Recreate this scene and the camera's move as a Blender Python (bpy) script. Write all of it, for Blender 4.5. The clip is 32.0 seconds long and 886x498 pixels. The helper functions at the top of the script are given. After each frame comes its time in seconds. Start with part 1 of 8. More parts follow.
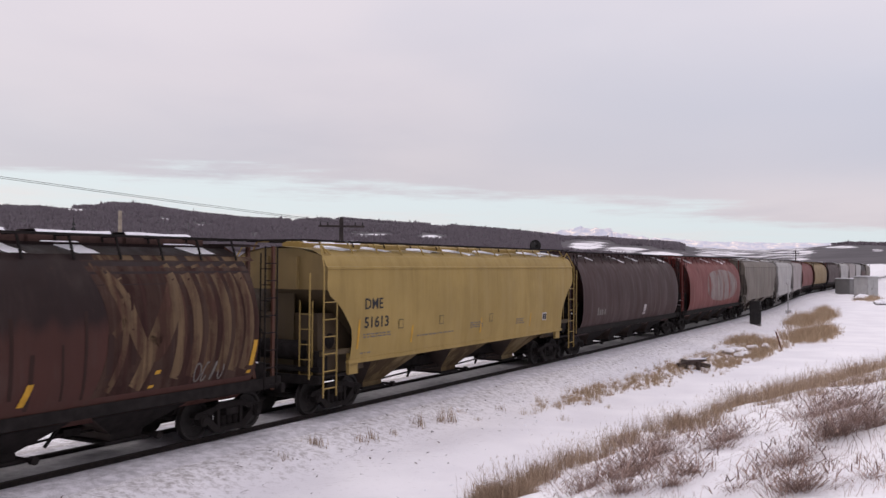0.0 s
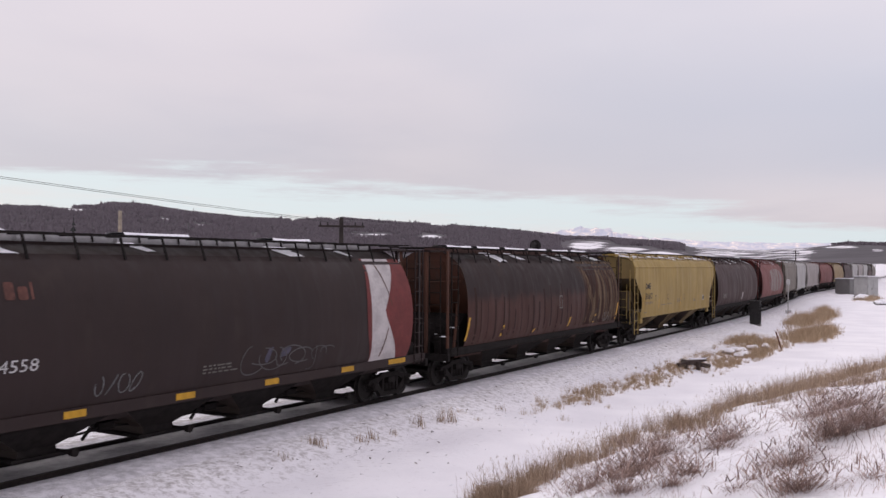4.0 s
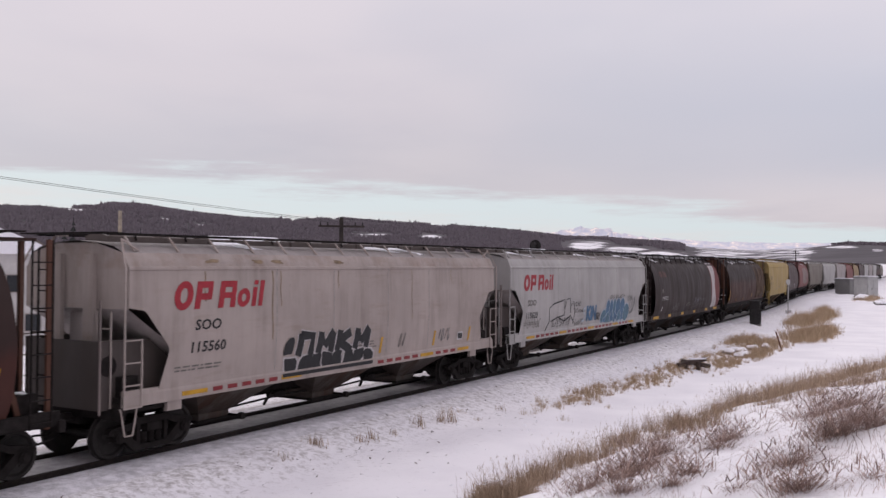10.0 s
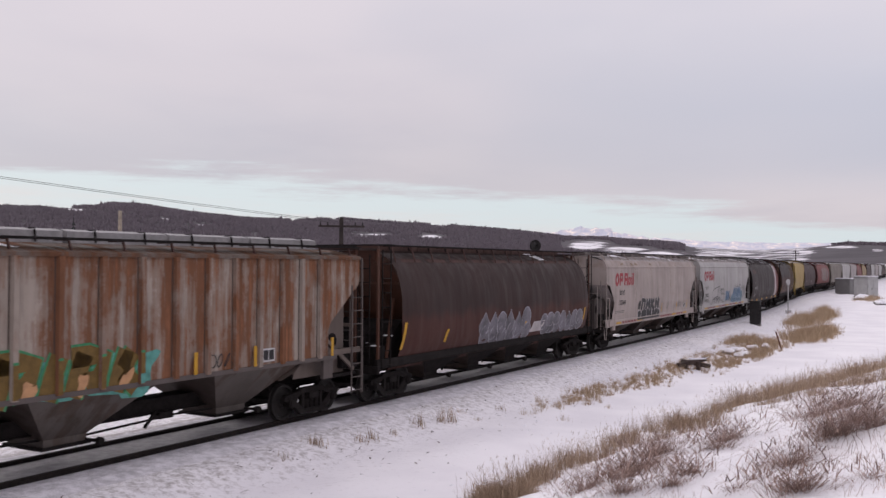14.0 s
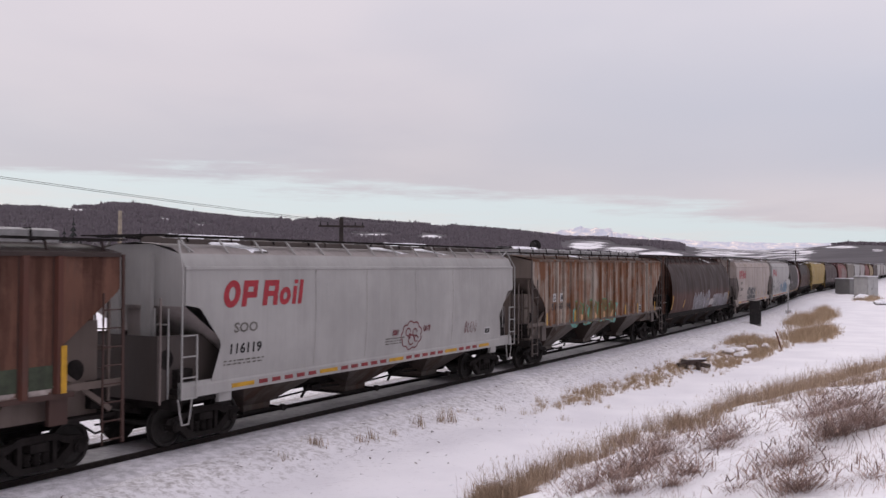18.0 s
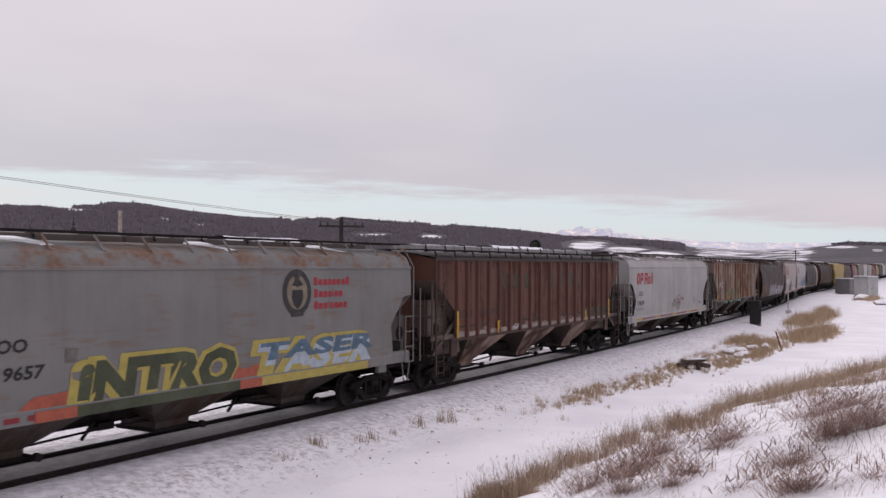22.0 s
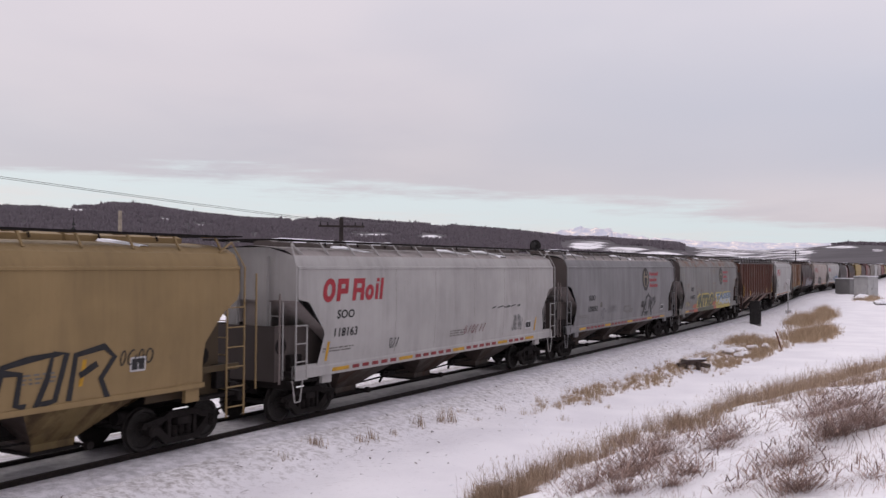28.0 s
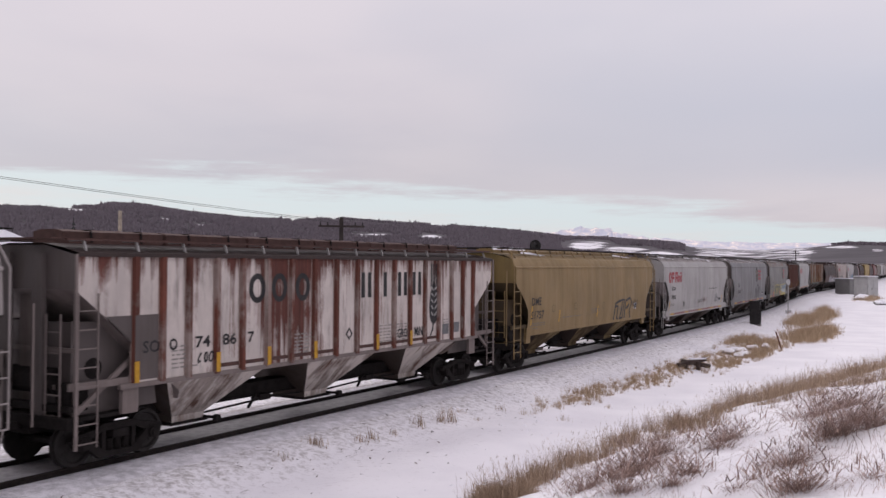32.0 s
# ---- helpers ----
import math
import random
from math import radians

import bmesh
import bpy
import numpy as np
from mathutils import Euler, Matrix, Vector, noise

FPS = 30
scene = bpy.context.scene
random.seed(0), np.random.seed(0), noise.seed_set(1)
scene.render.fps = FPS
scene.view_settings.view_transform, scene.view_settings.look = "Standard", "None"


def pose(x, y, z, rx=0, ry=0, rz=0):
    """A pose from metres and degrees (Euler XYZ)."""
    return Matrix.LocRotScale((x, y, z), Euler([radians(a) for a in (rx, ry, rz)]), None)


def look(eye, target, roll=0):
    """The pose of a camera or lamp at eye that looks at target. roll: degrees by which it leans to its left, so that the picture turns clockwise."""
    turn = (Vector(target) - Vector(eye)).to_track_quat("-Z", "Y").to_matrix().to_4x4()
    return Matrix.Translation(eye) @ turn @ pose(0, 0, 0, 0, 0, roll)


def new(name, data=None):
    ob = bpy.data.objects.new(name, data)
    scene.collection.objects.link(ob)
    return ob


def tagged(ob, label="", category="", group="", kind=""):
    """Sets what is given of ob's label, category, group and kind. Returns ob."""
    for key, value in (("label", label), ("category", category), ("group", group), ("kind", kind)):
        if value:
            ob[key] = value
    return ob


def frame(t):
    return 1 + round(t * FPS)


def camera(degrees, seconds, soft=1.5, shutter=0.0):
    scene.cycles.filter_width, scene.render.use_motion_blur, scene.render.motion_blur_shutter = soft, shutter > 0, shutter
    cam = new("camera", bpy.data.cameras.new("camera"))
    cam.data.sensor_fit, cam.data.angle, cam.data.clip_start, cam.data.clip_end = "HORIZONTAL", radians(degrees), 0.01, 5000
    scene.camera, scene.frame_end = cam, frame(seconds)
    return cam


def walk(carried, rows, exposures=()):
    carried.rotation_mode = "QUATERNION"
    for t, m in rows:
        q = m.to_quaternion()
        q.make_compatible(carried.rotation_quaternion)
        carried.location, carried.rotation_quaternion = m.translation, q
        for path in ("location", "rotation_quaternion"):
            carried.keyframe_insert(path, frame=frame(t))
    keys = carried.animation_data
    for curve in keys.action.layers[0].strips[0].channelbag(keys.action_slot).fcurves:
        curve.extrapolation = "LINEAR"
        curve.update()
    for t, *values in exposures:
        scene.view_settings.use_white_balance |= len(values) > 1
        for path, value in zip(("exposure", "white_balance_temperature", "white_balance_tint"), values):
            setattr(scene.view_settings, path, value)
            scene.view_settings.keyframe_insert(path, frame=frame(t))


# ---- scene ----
cam = camera(51.66, 32.0, soft=1.45, shutter=0.18)
EYE = (0.0, 0.0, 4.08)
VIEW = Matrix.Translation(EYE) @ pose(0, 0, 0, 90 + 0.869, 0, 0) @ pose(0, 0, 0, 0, 0, 0.404)
walk(cam, [(0.0, VIEW), (32.0, VIEW)], exposures=[(0.0, 0.05), (6.5, 0.05), (9.0, -0.03), (32.0, -0.03)])

# ---- world, sun ----
world = bpy.data.worlds.new("overcast_sky")
scene.world = world
world.use_nodes = True


def node(tree, kind, **sets):
    n = tree.nodes.new(kind)
    for key, value in sets.items():
        if key == "op":
            n.operation = value
        elif key == "blend":
            n.blend_type = value
        elif key == "kind":
            n.data_type = value
    return n


def math_node(tree, op, a, b=None, clamp=False):
    n = tree.nodes.new("ShaderNodeMath")
    n.operation, n.use_clamp = op, clamp
    for i, v in enumerate((a, b)):
        if v is None:
            continue
        if isinstance(v, (int, float)):
            n.inputs[i].default_value = v
        else:
            tree.links.new(v, n.inputs[i])
    return n.outputs[0]


def ramp_node(tree, fac, stops, smooth=True):
    n = tree.nodes.new("ShaderNodeValToRGB")
    r = n.color_ramp
    r.interpolation = "EASE" if smooth else "LINEAR"
    while len(r.elements) < len(stops):
        r.elements.new(0.5)
    for e, (pos, col) in zip(r.elements, stops):
        e.position = pos
        e.color = (col, col, col, 1) if isinstance(col, (int, float)) else (*col, 1)
    tree.links.new(fac, n.inputs[0])
    return n.outputs[0]


def mix_node(tree, fac, a, b, blend="MIX"):
    n = tree.nodes.new("ShaderNodeMix")
    n.data_type, n.blend_type = "RGBA", blend
    for i, v in ((0, fac), (6, a), (7, b)):
        if isinstance(v, (int, float)):
            n.inputs[i].default_value = v
        elif isinstance(v, tuple):
            n.inputs[i].default_value = (*v, 1)
        else:
            tree.links.new(v, n.inputs[i])
    return n.outputs[2]


def noise_node(tree, vec, scale, detail=4.0, rough=0.55, dist=0.0):
    n = tree.nodes.new("ShaderNodeTexNoise")
    n.inputs["Scale"].default_value, n.inputs["Detail"].default_value = scale, detail
    n.inputs["Roughness"].default_value, n.inputs["Distortion"].default_value = rough, dist
    tree.links.new(vec, n.inputs["Vector"])
    return n.outputs["Fac"]


def mapped(tree, vec, scale=(1, 1, 1), loc=(0, 0, 0)):
    n = tree.nodes.new("ShaderNodeMapping")
    n.inputs["Scale"].default_value, n.inputs["Location"].default_value = scale, loc
    tree.links.new(vec, n.inputs["Vector"])
    return n.outputs[0]


def make_sky():
    tree = world.node_tree
    tree.nodes.clear()
    out = tree.nodes.new("ShaderNodeOutputWorld")
    bg = tree.nodes.new("ShaderNodeBackground")
    sky = tree.nodes.new("ShaderNodeTexSky")
    sky.sky_type, sky.sun_disc = "NISHITA", False
    sky.sun_elevation, sky.sun_rotation = radians(36), radians(-38)
    clear = tree.nodes.new("ShaderNodeVectorMath")
    clear.operation = "SCALE"
    clear.inputs["Scale"].default_value = 0.10
    tree.links.new(sky.outputs[0], clear.inputs[0])
    tc = tree.nodes.new("ShaderNodeTexCoord")
    sep = tree.nodes.new("ShaderNodeSeparateXYZ")
    tree.links.new(tc.outputs["Generated"], sep.inputs[0])
    z = math_node(tree, "MAXIMUM", sep.outputs[2], 0.0)
    # the cloud deck, seen in perspective
    zz = math_node(tree, "ADD", z, 0.06)
    comb = tree.nodes.new("ShaderNodeCombineXYZ")
    tree.links.new(math_node(tree, "DIVIDE", sep.outputs[0], zz), comb.inputs[0])
    tree.links.new(math_node(tree, "DIVIDE", sep.outputs[1], zz), comb.inputs[1])
    big = noise_node(tree, mapped(tree, comb.outputs[0], (0.30, 0.22, 1), (3.1, 0.4, 0)), 1.0, 5.0, 0.5, 0.3)
    fine = noise_node(tree, mapped(tree, comb.outputs[0], (0.9, 0.6, 1), (1.7, 5.2, 0)), 1.3, 6.0, 0.55, 0.2)
    both = math_node(tree, "ADD", math_node(tree, "MULTIPLY", big, 0.65), math_node(tree, "MULTIPLY", fine, 0.35))
    cloud = ramp_node(tree, both, [(0.30, (0.60, 0.575, 0.665)), (0.52, (0.735, 0.685, 0.75)), (0.74, (0.84, 0.785, 0.835))])
    # an overcast sky is brighter towards the zenith
    drift = noise_node(tree, mapped(tree, tc.outputs["Generated"], (1.1, 1.1, 3.0), (0.3, 0.9, 0.2)), 1.6, 3.0, 0.5)
    cloud = mix_node(tree, 0.55, cloud, mix_node(tree, ramp_node(tree, math_node(tree, "SUBTRACT", drift, math_node(tree, "MULTIPLY", sep.outputs[0], 0.06)), [(0.36, 0.0), (0.64, 1.0)]), (0.680, 0.660, 0.745), (0.84, 0.755, 0.805)))
    # a bluer bank of thicker cloud lies low on the far side of the valley
    bank = math_node(tree, "MULTIPLY", ramp_node(tree, z, [(0.06, 0.0), (0.115, 1.0), (0.15, 1.0), (0.25, 0.0)]), math_node(tree, "MULTIPLY", math_node(tree, "ADD", sep.outputs[0], 0.02), 1.7, True))
    cloud = mix_node(tree, bank, cloud, (0.60, 0.605, 0.71))
    up = math_node(tree, "ADD", math_node(tree, "ADD", 0.84, math_node(tree, "MULTIPLY", z, 0.9)), math_node(tree, "MULTIPLY", math_node(tree, "MAXIMUM", sep.outputs[0], 0.0), 0.22))
    gain = tree.nodes.new("ShaderNodeVectorMath")
    gain.operation = "SCALE"
    tree.links.new(cloud, gain.inputs[0])
    tree.links.new(up, gain.inputs["Scale"])
    # the paler gap under the deck, and the haze at the skyline
    wob = math_node(tree, "MULTIPLY", math_node(tree, "SUBTRACT", noise_node(tree, mapped(tree, tc.outputs["Generated"], (3.4, 3.4, 40)), 1.0, 8.0, 0.66), 0.5), 0.095)
    lean = math_node(tree, "ADD", math_node(tree, "MULTIPLY", math_node(tree, "MAXIMUM", sep.outputs[0], 0.0), 0.10), math_node(tree, "MULTIPLY", math_node(tree, "MINIMUM", sep.outputs[0], 0.0), 0.03))
    el = math_node(tree, "ADD", math_node(tree, "ADD", z, wob), lean)
    gap = ramp_node(tree, el, [(0.0, 0.50), (0.03, 0.85), (0.070, 1.0), (0.090, 0.0)])
    pale = mix_node(tree, ramp_node(tree, el, [(0.022, 0.0), (0.066, 1.0)]), (0.92, 0.835, 0.835), (0.79, 0.865, 0.91))
    low = mix_node(tree, gap, gain.outputs[0], pale)
    full = mix_node(tree, 0.93, clear.outputs[0], low)
    tree.links.new(full, bg.inputs[0])
    bg.inputs[1].default_value = 0.90
    tree.links.new(bg.outputs[0], out.inputs[0])


make_sky()
sun = new("sun", bpy.data.lights.new("sun", "SUN"))
sun.data.energy, sun.data.angle, sun.data.color = 0.6, radians(20), (1.0, 0.95, 0.9)
sun.matrix_world = look((-40, 52, 48), (0, 0, 0))


# ---- the line of the track ----
def lay_line():
    """Samples of the track's centre line: distance, x, y and heading, every metre."""
    s = np.arange(-420.0, 560.0, 1.0)
    k = np.interp(s, [0, 40, 80, 120, 160, 220, 320], [0, 0.00057, 0.00247, -0.00323, 0.00092, -0.00018, 0.0])
    h = np.concatenate([[0.0], np.cumsum((k[1:] + k[:-1]) / 2)])
    i = int(np.argmin(abs(s)))
    h += 1.0494 - h[i]
    x = np.concatenate([[0.0], np.cumsum((np.cos(h[1:]) + np.cos(h[:-1])) / 2)])
    y = np.concatenate([[0.0], np.cumsum((np.sin(h[1:]) + np.sin(h[:-1])) / 2)])
    return s, x - x[i] - 6.0, y - y[i] + 21.91, h


LINE = lay_line()


def on_line(s, d=0.0):
    """The place d metres to the camera's side of the track's centre at s, and the heading."""
    x, y, h = (float(np.interp(s, LINE[0], a)) for a in LINE[1:])
    return x + d * math.sin(h), y - d * math.cos(h), h


def line_coords(x, y):
    """Distance along the track and offset to the camera's side, for arrays of places."""
    x, y = np.asarray(x, float), np.asarray(y, float)
    s_out, d_out = np.empty(x.shape), np.empty(x.shape)
    cx, cy = LINE[1][::4], LINE[2][::4]
    flat = list(zip(x.ravel(), y.ravel()))
    for a in range(0, len(flat), 2000):
        block = np.array(flat[a:a + 2000])
        j = np.argmin((block[:, :1] - cx) ** 2 + (block[:, 1:] - cy) ** 2, axis=1) * 4
        dx, dy, h = block[:, 0] - LINE[1][j], block[:, 1] - LINE[2][j], LINE[3][j]
        s_out.ravel()[a:a + 2000] = LINE[0][j] + dx * np.cos(h) + dy * np.sin(h)
        d_out.ravel()[a:a + 2000] = dx * np.sin(h) - dy * np.cos(h)
    return s_out, d_out


# ---- mesh helpers ----
def box(bm, x0, x1, y0, y1, z0, z1):
    v = [bm.verts.new((x, y, z)) for x in (x0, x1) for y in (y0, y1) for z in (z0, z1)]
    for f in ((0, 1, 3, 2), (4, 6, 7, 5), (0, 4, 5, 1), (2, 3, 7, 6), (0, 2, 6, 4), (1, 5, 7, 3)):
        bm.faces.new([v[i] for i in f])
    return v


def bar(bm, a, b, w, t=None, up=(0, 0, 1)):
    """A bar of width w and thickness t from a to b."""
    a, b = Vector(a), Vector(b)
    t = t or w
    ax = (b - a).normalized()
    u = Vector(up)
    if abs(ax.dot(u)) > 0.95:
        u = Vector((1, 0, 0))
    side = ax.cross(u).normalized()
    u = side.cross(ax)
    ring = [side * sx * w / 2 + u * sz * t / 2 for sx, sz in ((-1, -1), (1, -1), (1, 1), (-1, 1))]
    v0, v1 = [bm.verts.new(a + r) for r in ring], [bm.verts.new(b + r) for r in ring]
    for i in range(4):
        bm.faces.new((v0[i], v0[(i + 1) % 4], v1[(i + 1) % 4], v1[i]))
    bm.faces.new(v0[::-1])
    bm.faces.new(v1)


def rod(bm, a, b, r, n=8, r2=None):
    """A round rod from a to b."""
    a, b = Vector(a), Vector(b)
    r2 = r if r2 is None else r2
    ax = (b - a).normalized()
    u = Vector((0, 0, 1)) if abs(ax.z) < 0.9 else Vector((1, 0, 0))
    p = ax.cross(u).normalized()
    q = ax.cross(p)
    v0 = [bm.verts.new(a + (p * math.cos(t) + q * math.sin(t)) * r) for t in [2 * math.pi * i / n for i in range(n)]]
    v1 = [bm.verts.new(b + (p * math.cos(t) + q * math.sin(t)) * r2) for t in [2 * math.pi * i / n for i in range(n)]]
    for i in range(n):
        bm.faces.new((v0[i], v0[(i + 1) % n], v1[(i + 1) % n], v1[i]))
    bm.faces.new(v0[::-1])
    bm.faces.new(v1)


def grid(bm, rows, close=False):
    """A sheet through rows of places."""
    vs = [[bm.verts.new(p) for p in row] for row in rows]
    for a, b in zip(vs, vs[1:]):
        for i in range(len(a) - 1 + int(close)):
            j = (i + 1) % len(a)
            bm.faces.new((a[i], a[j], b[j], b[i]))
    return vs


def prism(bm, pts, y0, y1):
    """A flat outline in x and z, drawn out from y0 to y1."""
    a = [bm.verts.new((x, y0, z)) for x, z in pts]
    b = [bm.verts.new((x, y1, z)) for x, z in pts]
    for i in range(len(pts)):
        j = (i + 1) % len(pts)
        bm.faces.new((a[i], a[j], b[j], b[i]))
    bm.faces.new(a[::-1])
    bm.faces.new(b)


def to_mesh(name, bm, material, smooth=False):
    bmesh.ops.recalc_face_normals(bm, faces=bm.faces)
    me = bpy.data.meshes.new(name)
    bm.to_mesh(me)
    bm.free()
    me.materials.append(material)
    if smooth:
        me.polygons.foreach_set("use_smooth", [True] * len(me.polygons))
        me.set_sharp_from_angle(angle=radians(35))
    return me


def part(name, bm, material, parent, label="", smooth=False, m=None):
    """One mesh object under a thing or a part; bm may also be a mesh that is already made."""
    me = bm if isinstance(bm, bpy.types.Mesh) else to_mesh(name, bm, material, smooth)
    ob = new(name, me)
    ob.parent = parent
    if m is not None:
        ob.matrix_basis = m
    return tagged(ob, label)


def thing(name, m, label, category, group="", kind=""):
    ob = new(name)
    ob.empty_display_size = 0.3
    ob.matrix_basis = m
    return tagged(ob, label, category, group, kind)


def solid(name, bm, material, m, label, category, group="", kind="", smooth=False):
    ob = new(name, to_mesh(name, bm, material, smooth))
    ob.matrix_basis = m
    return tagged(ob, label, category, group, kind)


# ---- materials ----
def blank(name):
    m = bpy.data.materials.new(name)
    m.use_nodes = True
    t = m.node_tree
    b = t.nodes["Principled BSDF"]
    tc = t.nodes.new("ShaderNodeTexCoord")
    return m, t, b, tc.outputs["Object"]


def put(t, b, col, rough, bump=None, strength=0.2, dist=0.02, metal=0.0):
    if isinstance(col, tuple):
        b.inputs["Base Color"].default_value = (*col, 1)
    else:
        t.links.new(col, b.inputs["Base Color"])
    if isinstance(rough, (int, float)):
        b.inputs["Roughness"].default_value = rough
    else:
        t.links.new(rough, b.inputs["Roughness"])
    b.inputs["Metallic"].default_value = metal
    if bump is not None:
        n = t.nodes.new("ShaderNodeBump")
        n.inputs["Strength"].default_value, n.inputs["Distance"].default_value = strength, dist
        t.links.new(bump, n.inputs["Height"])
        t.links.new(n.outputs[0], b.inputs["Normal"])


def shade(c, k):
    return tuple(min(1.0, v * k) for v in c)


RUST = (0.13, 0.052, 0.026)


def plain_mat(name, col, rough=0.7, vary=0.25, scale=6.0, metal=0.0, bump=0.15):
    m, t, b, v = blank(name)
    n1, n2 = noise_node(t, v, scale, 5), noise_node(t, v, scale * 7, 3)
    f = math_node(t, "ADD", math_node(t, "MULTIPLY", n1, 0.7), math_node(t, "MULTIPLY", n2, 0.3))
    put(t, b, ramp_node(t, f, [(0.3, shade(col, 1 - vary)), (0.7, shade(col, 1 + vary))]), rough, n2, bump, 0.01, metal)
    b.inputs["Specular IOR Level"].default_value = 0.25
    return m


def paint_mat(name, col, rust=0.25, rust_col=RUST, grime=0.35, second=None, split=None, patches=0.0, rough=0.62, zone=None, drip=1.0):
    """Weathered wagon paint: streaks that run down, dirt, rust that shows through, patches of bare rust, and where asked a second coat
    below or above a height, with an uneven edge."""
    m, t, b, v = blank(name)
    col = (col[0] * 1.03, col[1] * 0.975, col[2] * 0.98)
    base = ramp_node(t, noise_node(t, v, 0.5, 4), [(0.3, shade(col, 0.88)), (0.7, shade(col, 1.08))])
    if second:
        z = t.nodes.new("ShaderNodeSeparateXYZ")
        t.links.new(v, z.inputs[0])
        e = math_node(t, "ADD", z.outputs[2], math_node(t, "MULTIPLY", math_node(t, "SUBTRACT", noise_node(t, mapped(t, v, (1.6, 1, 0.5)), 1.0, 4), 0.5), 0.9))
        k = ramp_node(t, math_node(t, "MULTIPLY", e, 0.2), [((split - 0.22) * 0.2, 0.0), ((split + 0.22) * 0.2, 1.0)])
        base = mix_node(t, k, base, ramp_node(t, noise_node(t, v, 0.7, 4), [(0.3, shade(second, 0.85)), (0.7, shade(second, 1.12))]))
    streak = noise_node(t, mapped(t, v, (2.6, 2.0, 0.30)), 1.0, 6, 0.62, 0.25)
    cloudy = noise_node(t, mapped(t, v, (0.7, 1.0, 1.1), (5.0, 0, 2.0)), 1.0, 5, 0.6)
    smear = math_node(t, "MULTIPLY", ramp_node(t, streak, [(0.42, 0.0), (0.74, 1.0)]), ramp_node(t, cloudy, [(0.35, 0.25), (0.65, 1.0)]))
    dirt = mix_node(t, math_node(t, "MULTIPLY", smear, min(1.0, grime * 1.5)), base, (0.075, 0.06, 0.052))
    fine = noise_node(t, mapped(t, v, (13.0, 6.0, 0.7), (1.3, 0, 0.6)), 1.0, 6, 0.7, 0.1)
    dirt = mix_node(t, ramp_node(t, fine, [(0.42, 0.0), (0.74, 0.13)]), dirt, shade(col, 0.55))
    speck = noise_node(t, v, 7.0, 9, 0.78, 0.2)
    dirt = mix_node(t, ramp_node(t, speck, [(0.60, 0.0), (0.70, 0.40)]), dirt, shade(col, 0.45))
    blot = noise_node(t, mapped(t, v, (1.4 * drip, 1.0, 0.55), (2.0, 0, 1.0)), 1.0, 8, 0.70, 0.4)
    if zone:
        # a stretch of the side where the paint has gone, most of all along its upper edge
        xyz = t.nodes.new("ShaderNodeSeparateXYZ")
        t.links.new(v, xyz.inputs[0])
        near = math_node(t, "SUBTRACT", 1.0, math_node(t, "MULTIPLY", math_node(t, "ABSOLUTE", math_node(t, "SUBTRACT", xyz.outputs[0], zone[0])), 1.0 / zone[1]), True)
        high = math_node(t, "MULTIPLY", math_node(t, "SUBTRACT", xyz.outputs[2], zone[2]), 0.4, True)
        edge = math_node(t, "MULTIPLY", math_node(t, "SUBTRACT", xyz.outputs[2], 3.7), 0.35, True)
        blot = math_node(t, "ADD", math_node(t, "ADD", blot, edge), math_node(t, "MULTIPLY", math_node(t, "MULTIPLY", near, high), 0.62))
    lim = 0.78 - 0.38 * rust
    rusty = ramp_node(t, blot, [(lim - 0.03, 0.0), (lim + 0.07, 1.0)])
    rc = ramp_node(t, noise_node(t, v, 3.0, 5), [(0.3, shade(rust_col, 0.6)), (0.7, shade(rust_col, 1.5))])
    col2 = mix_node(t, math_node(t, "MULTIPLY", rusty, 0.85), dirt, rc)
    if patches:
        pxyz = t.nodes.new("ShaderNodeSeparateXYZ")
        t.links.new(v, pxyz.inputs[0])
        eaves = ramp_node(t, math_node(t, "MULTIPLY", pxyz.outputs[2], 0.2), [(0.776, 0.0), (0.794, 1.0)])
        runs = ramp_node(t, noise_node(t, mapped(t, v, (0.8, 1, 0.9), (0.4, 0, 0.3)), 1.3, 7, 0.66, 0.2), [(0.47, 0.0), (0.60, 1.0)])
        col2 = mix_node(t, math_node(t, "MULTIPLY", math_node(t, "MULTIPLY", eaves, runs), 0.9 * patches), col2, ramp_node(t, speck, [(0.35, (0.10, 0.045, 0.026)), (0.65, (0.20, 0.10, 0.055))]))
        broad = ramp_node(t, noise_node(t, mapped(t, v, (0.42, 1, 0.75), (2.4, 0, 1.3)), 1.3, 3, 0.5), [(0.48, 0.0), (0.62, 1.0)])
        smears = ramp_node(t, noise_node(t, mapped(t, v, (0.9, 1, 6.5), (1.4, 0, 0.3)), 1.3, 6, 0.66, 0.1), [(0.46, 0.0), (0.66, 0.75)])
        col2 = mix_node(t, math_node(t, "MULTIPLY", math_node(t, "MULTIPLY", broad, smears), patches), col2, (0.155, 0.095, 0.055))
    dents = noise_node(t, mapped(t, v, (0.8, 1, 0.8)), 1.0, 3)
    put(t, b, col2, ramp_node(t, streak, [(0.3, rough - 0.14), (0.7, min(1.0, rough + 0.12))]), dents, 0.35, 0.05)
    b.inputs["Specular IOR Level"].default_value = 0.20
    return m


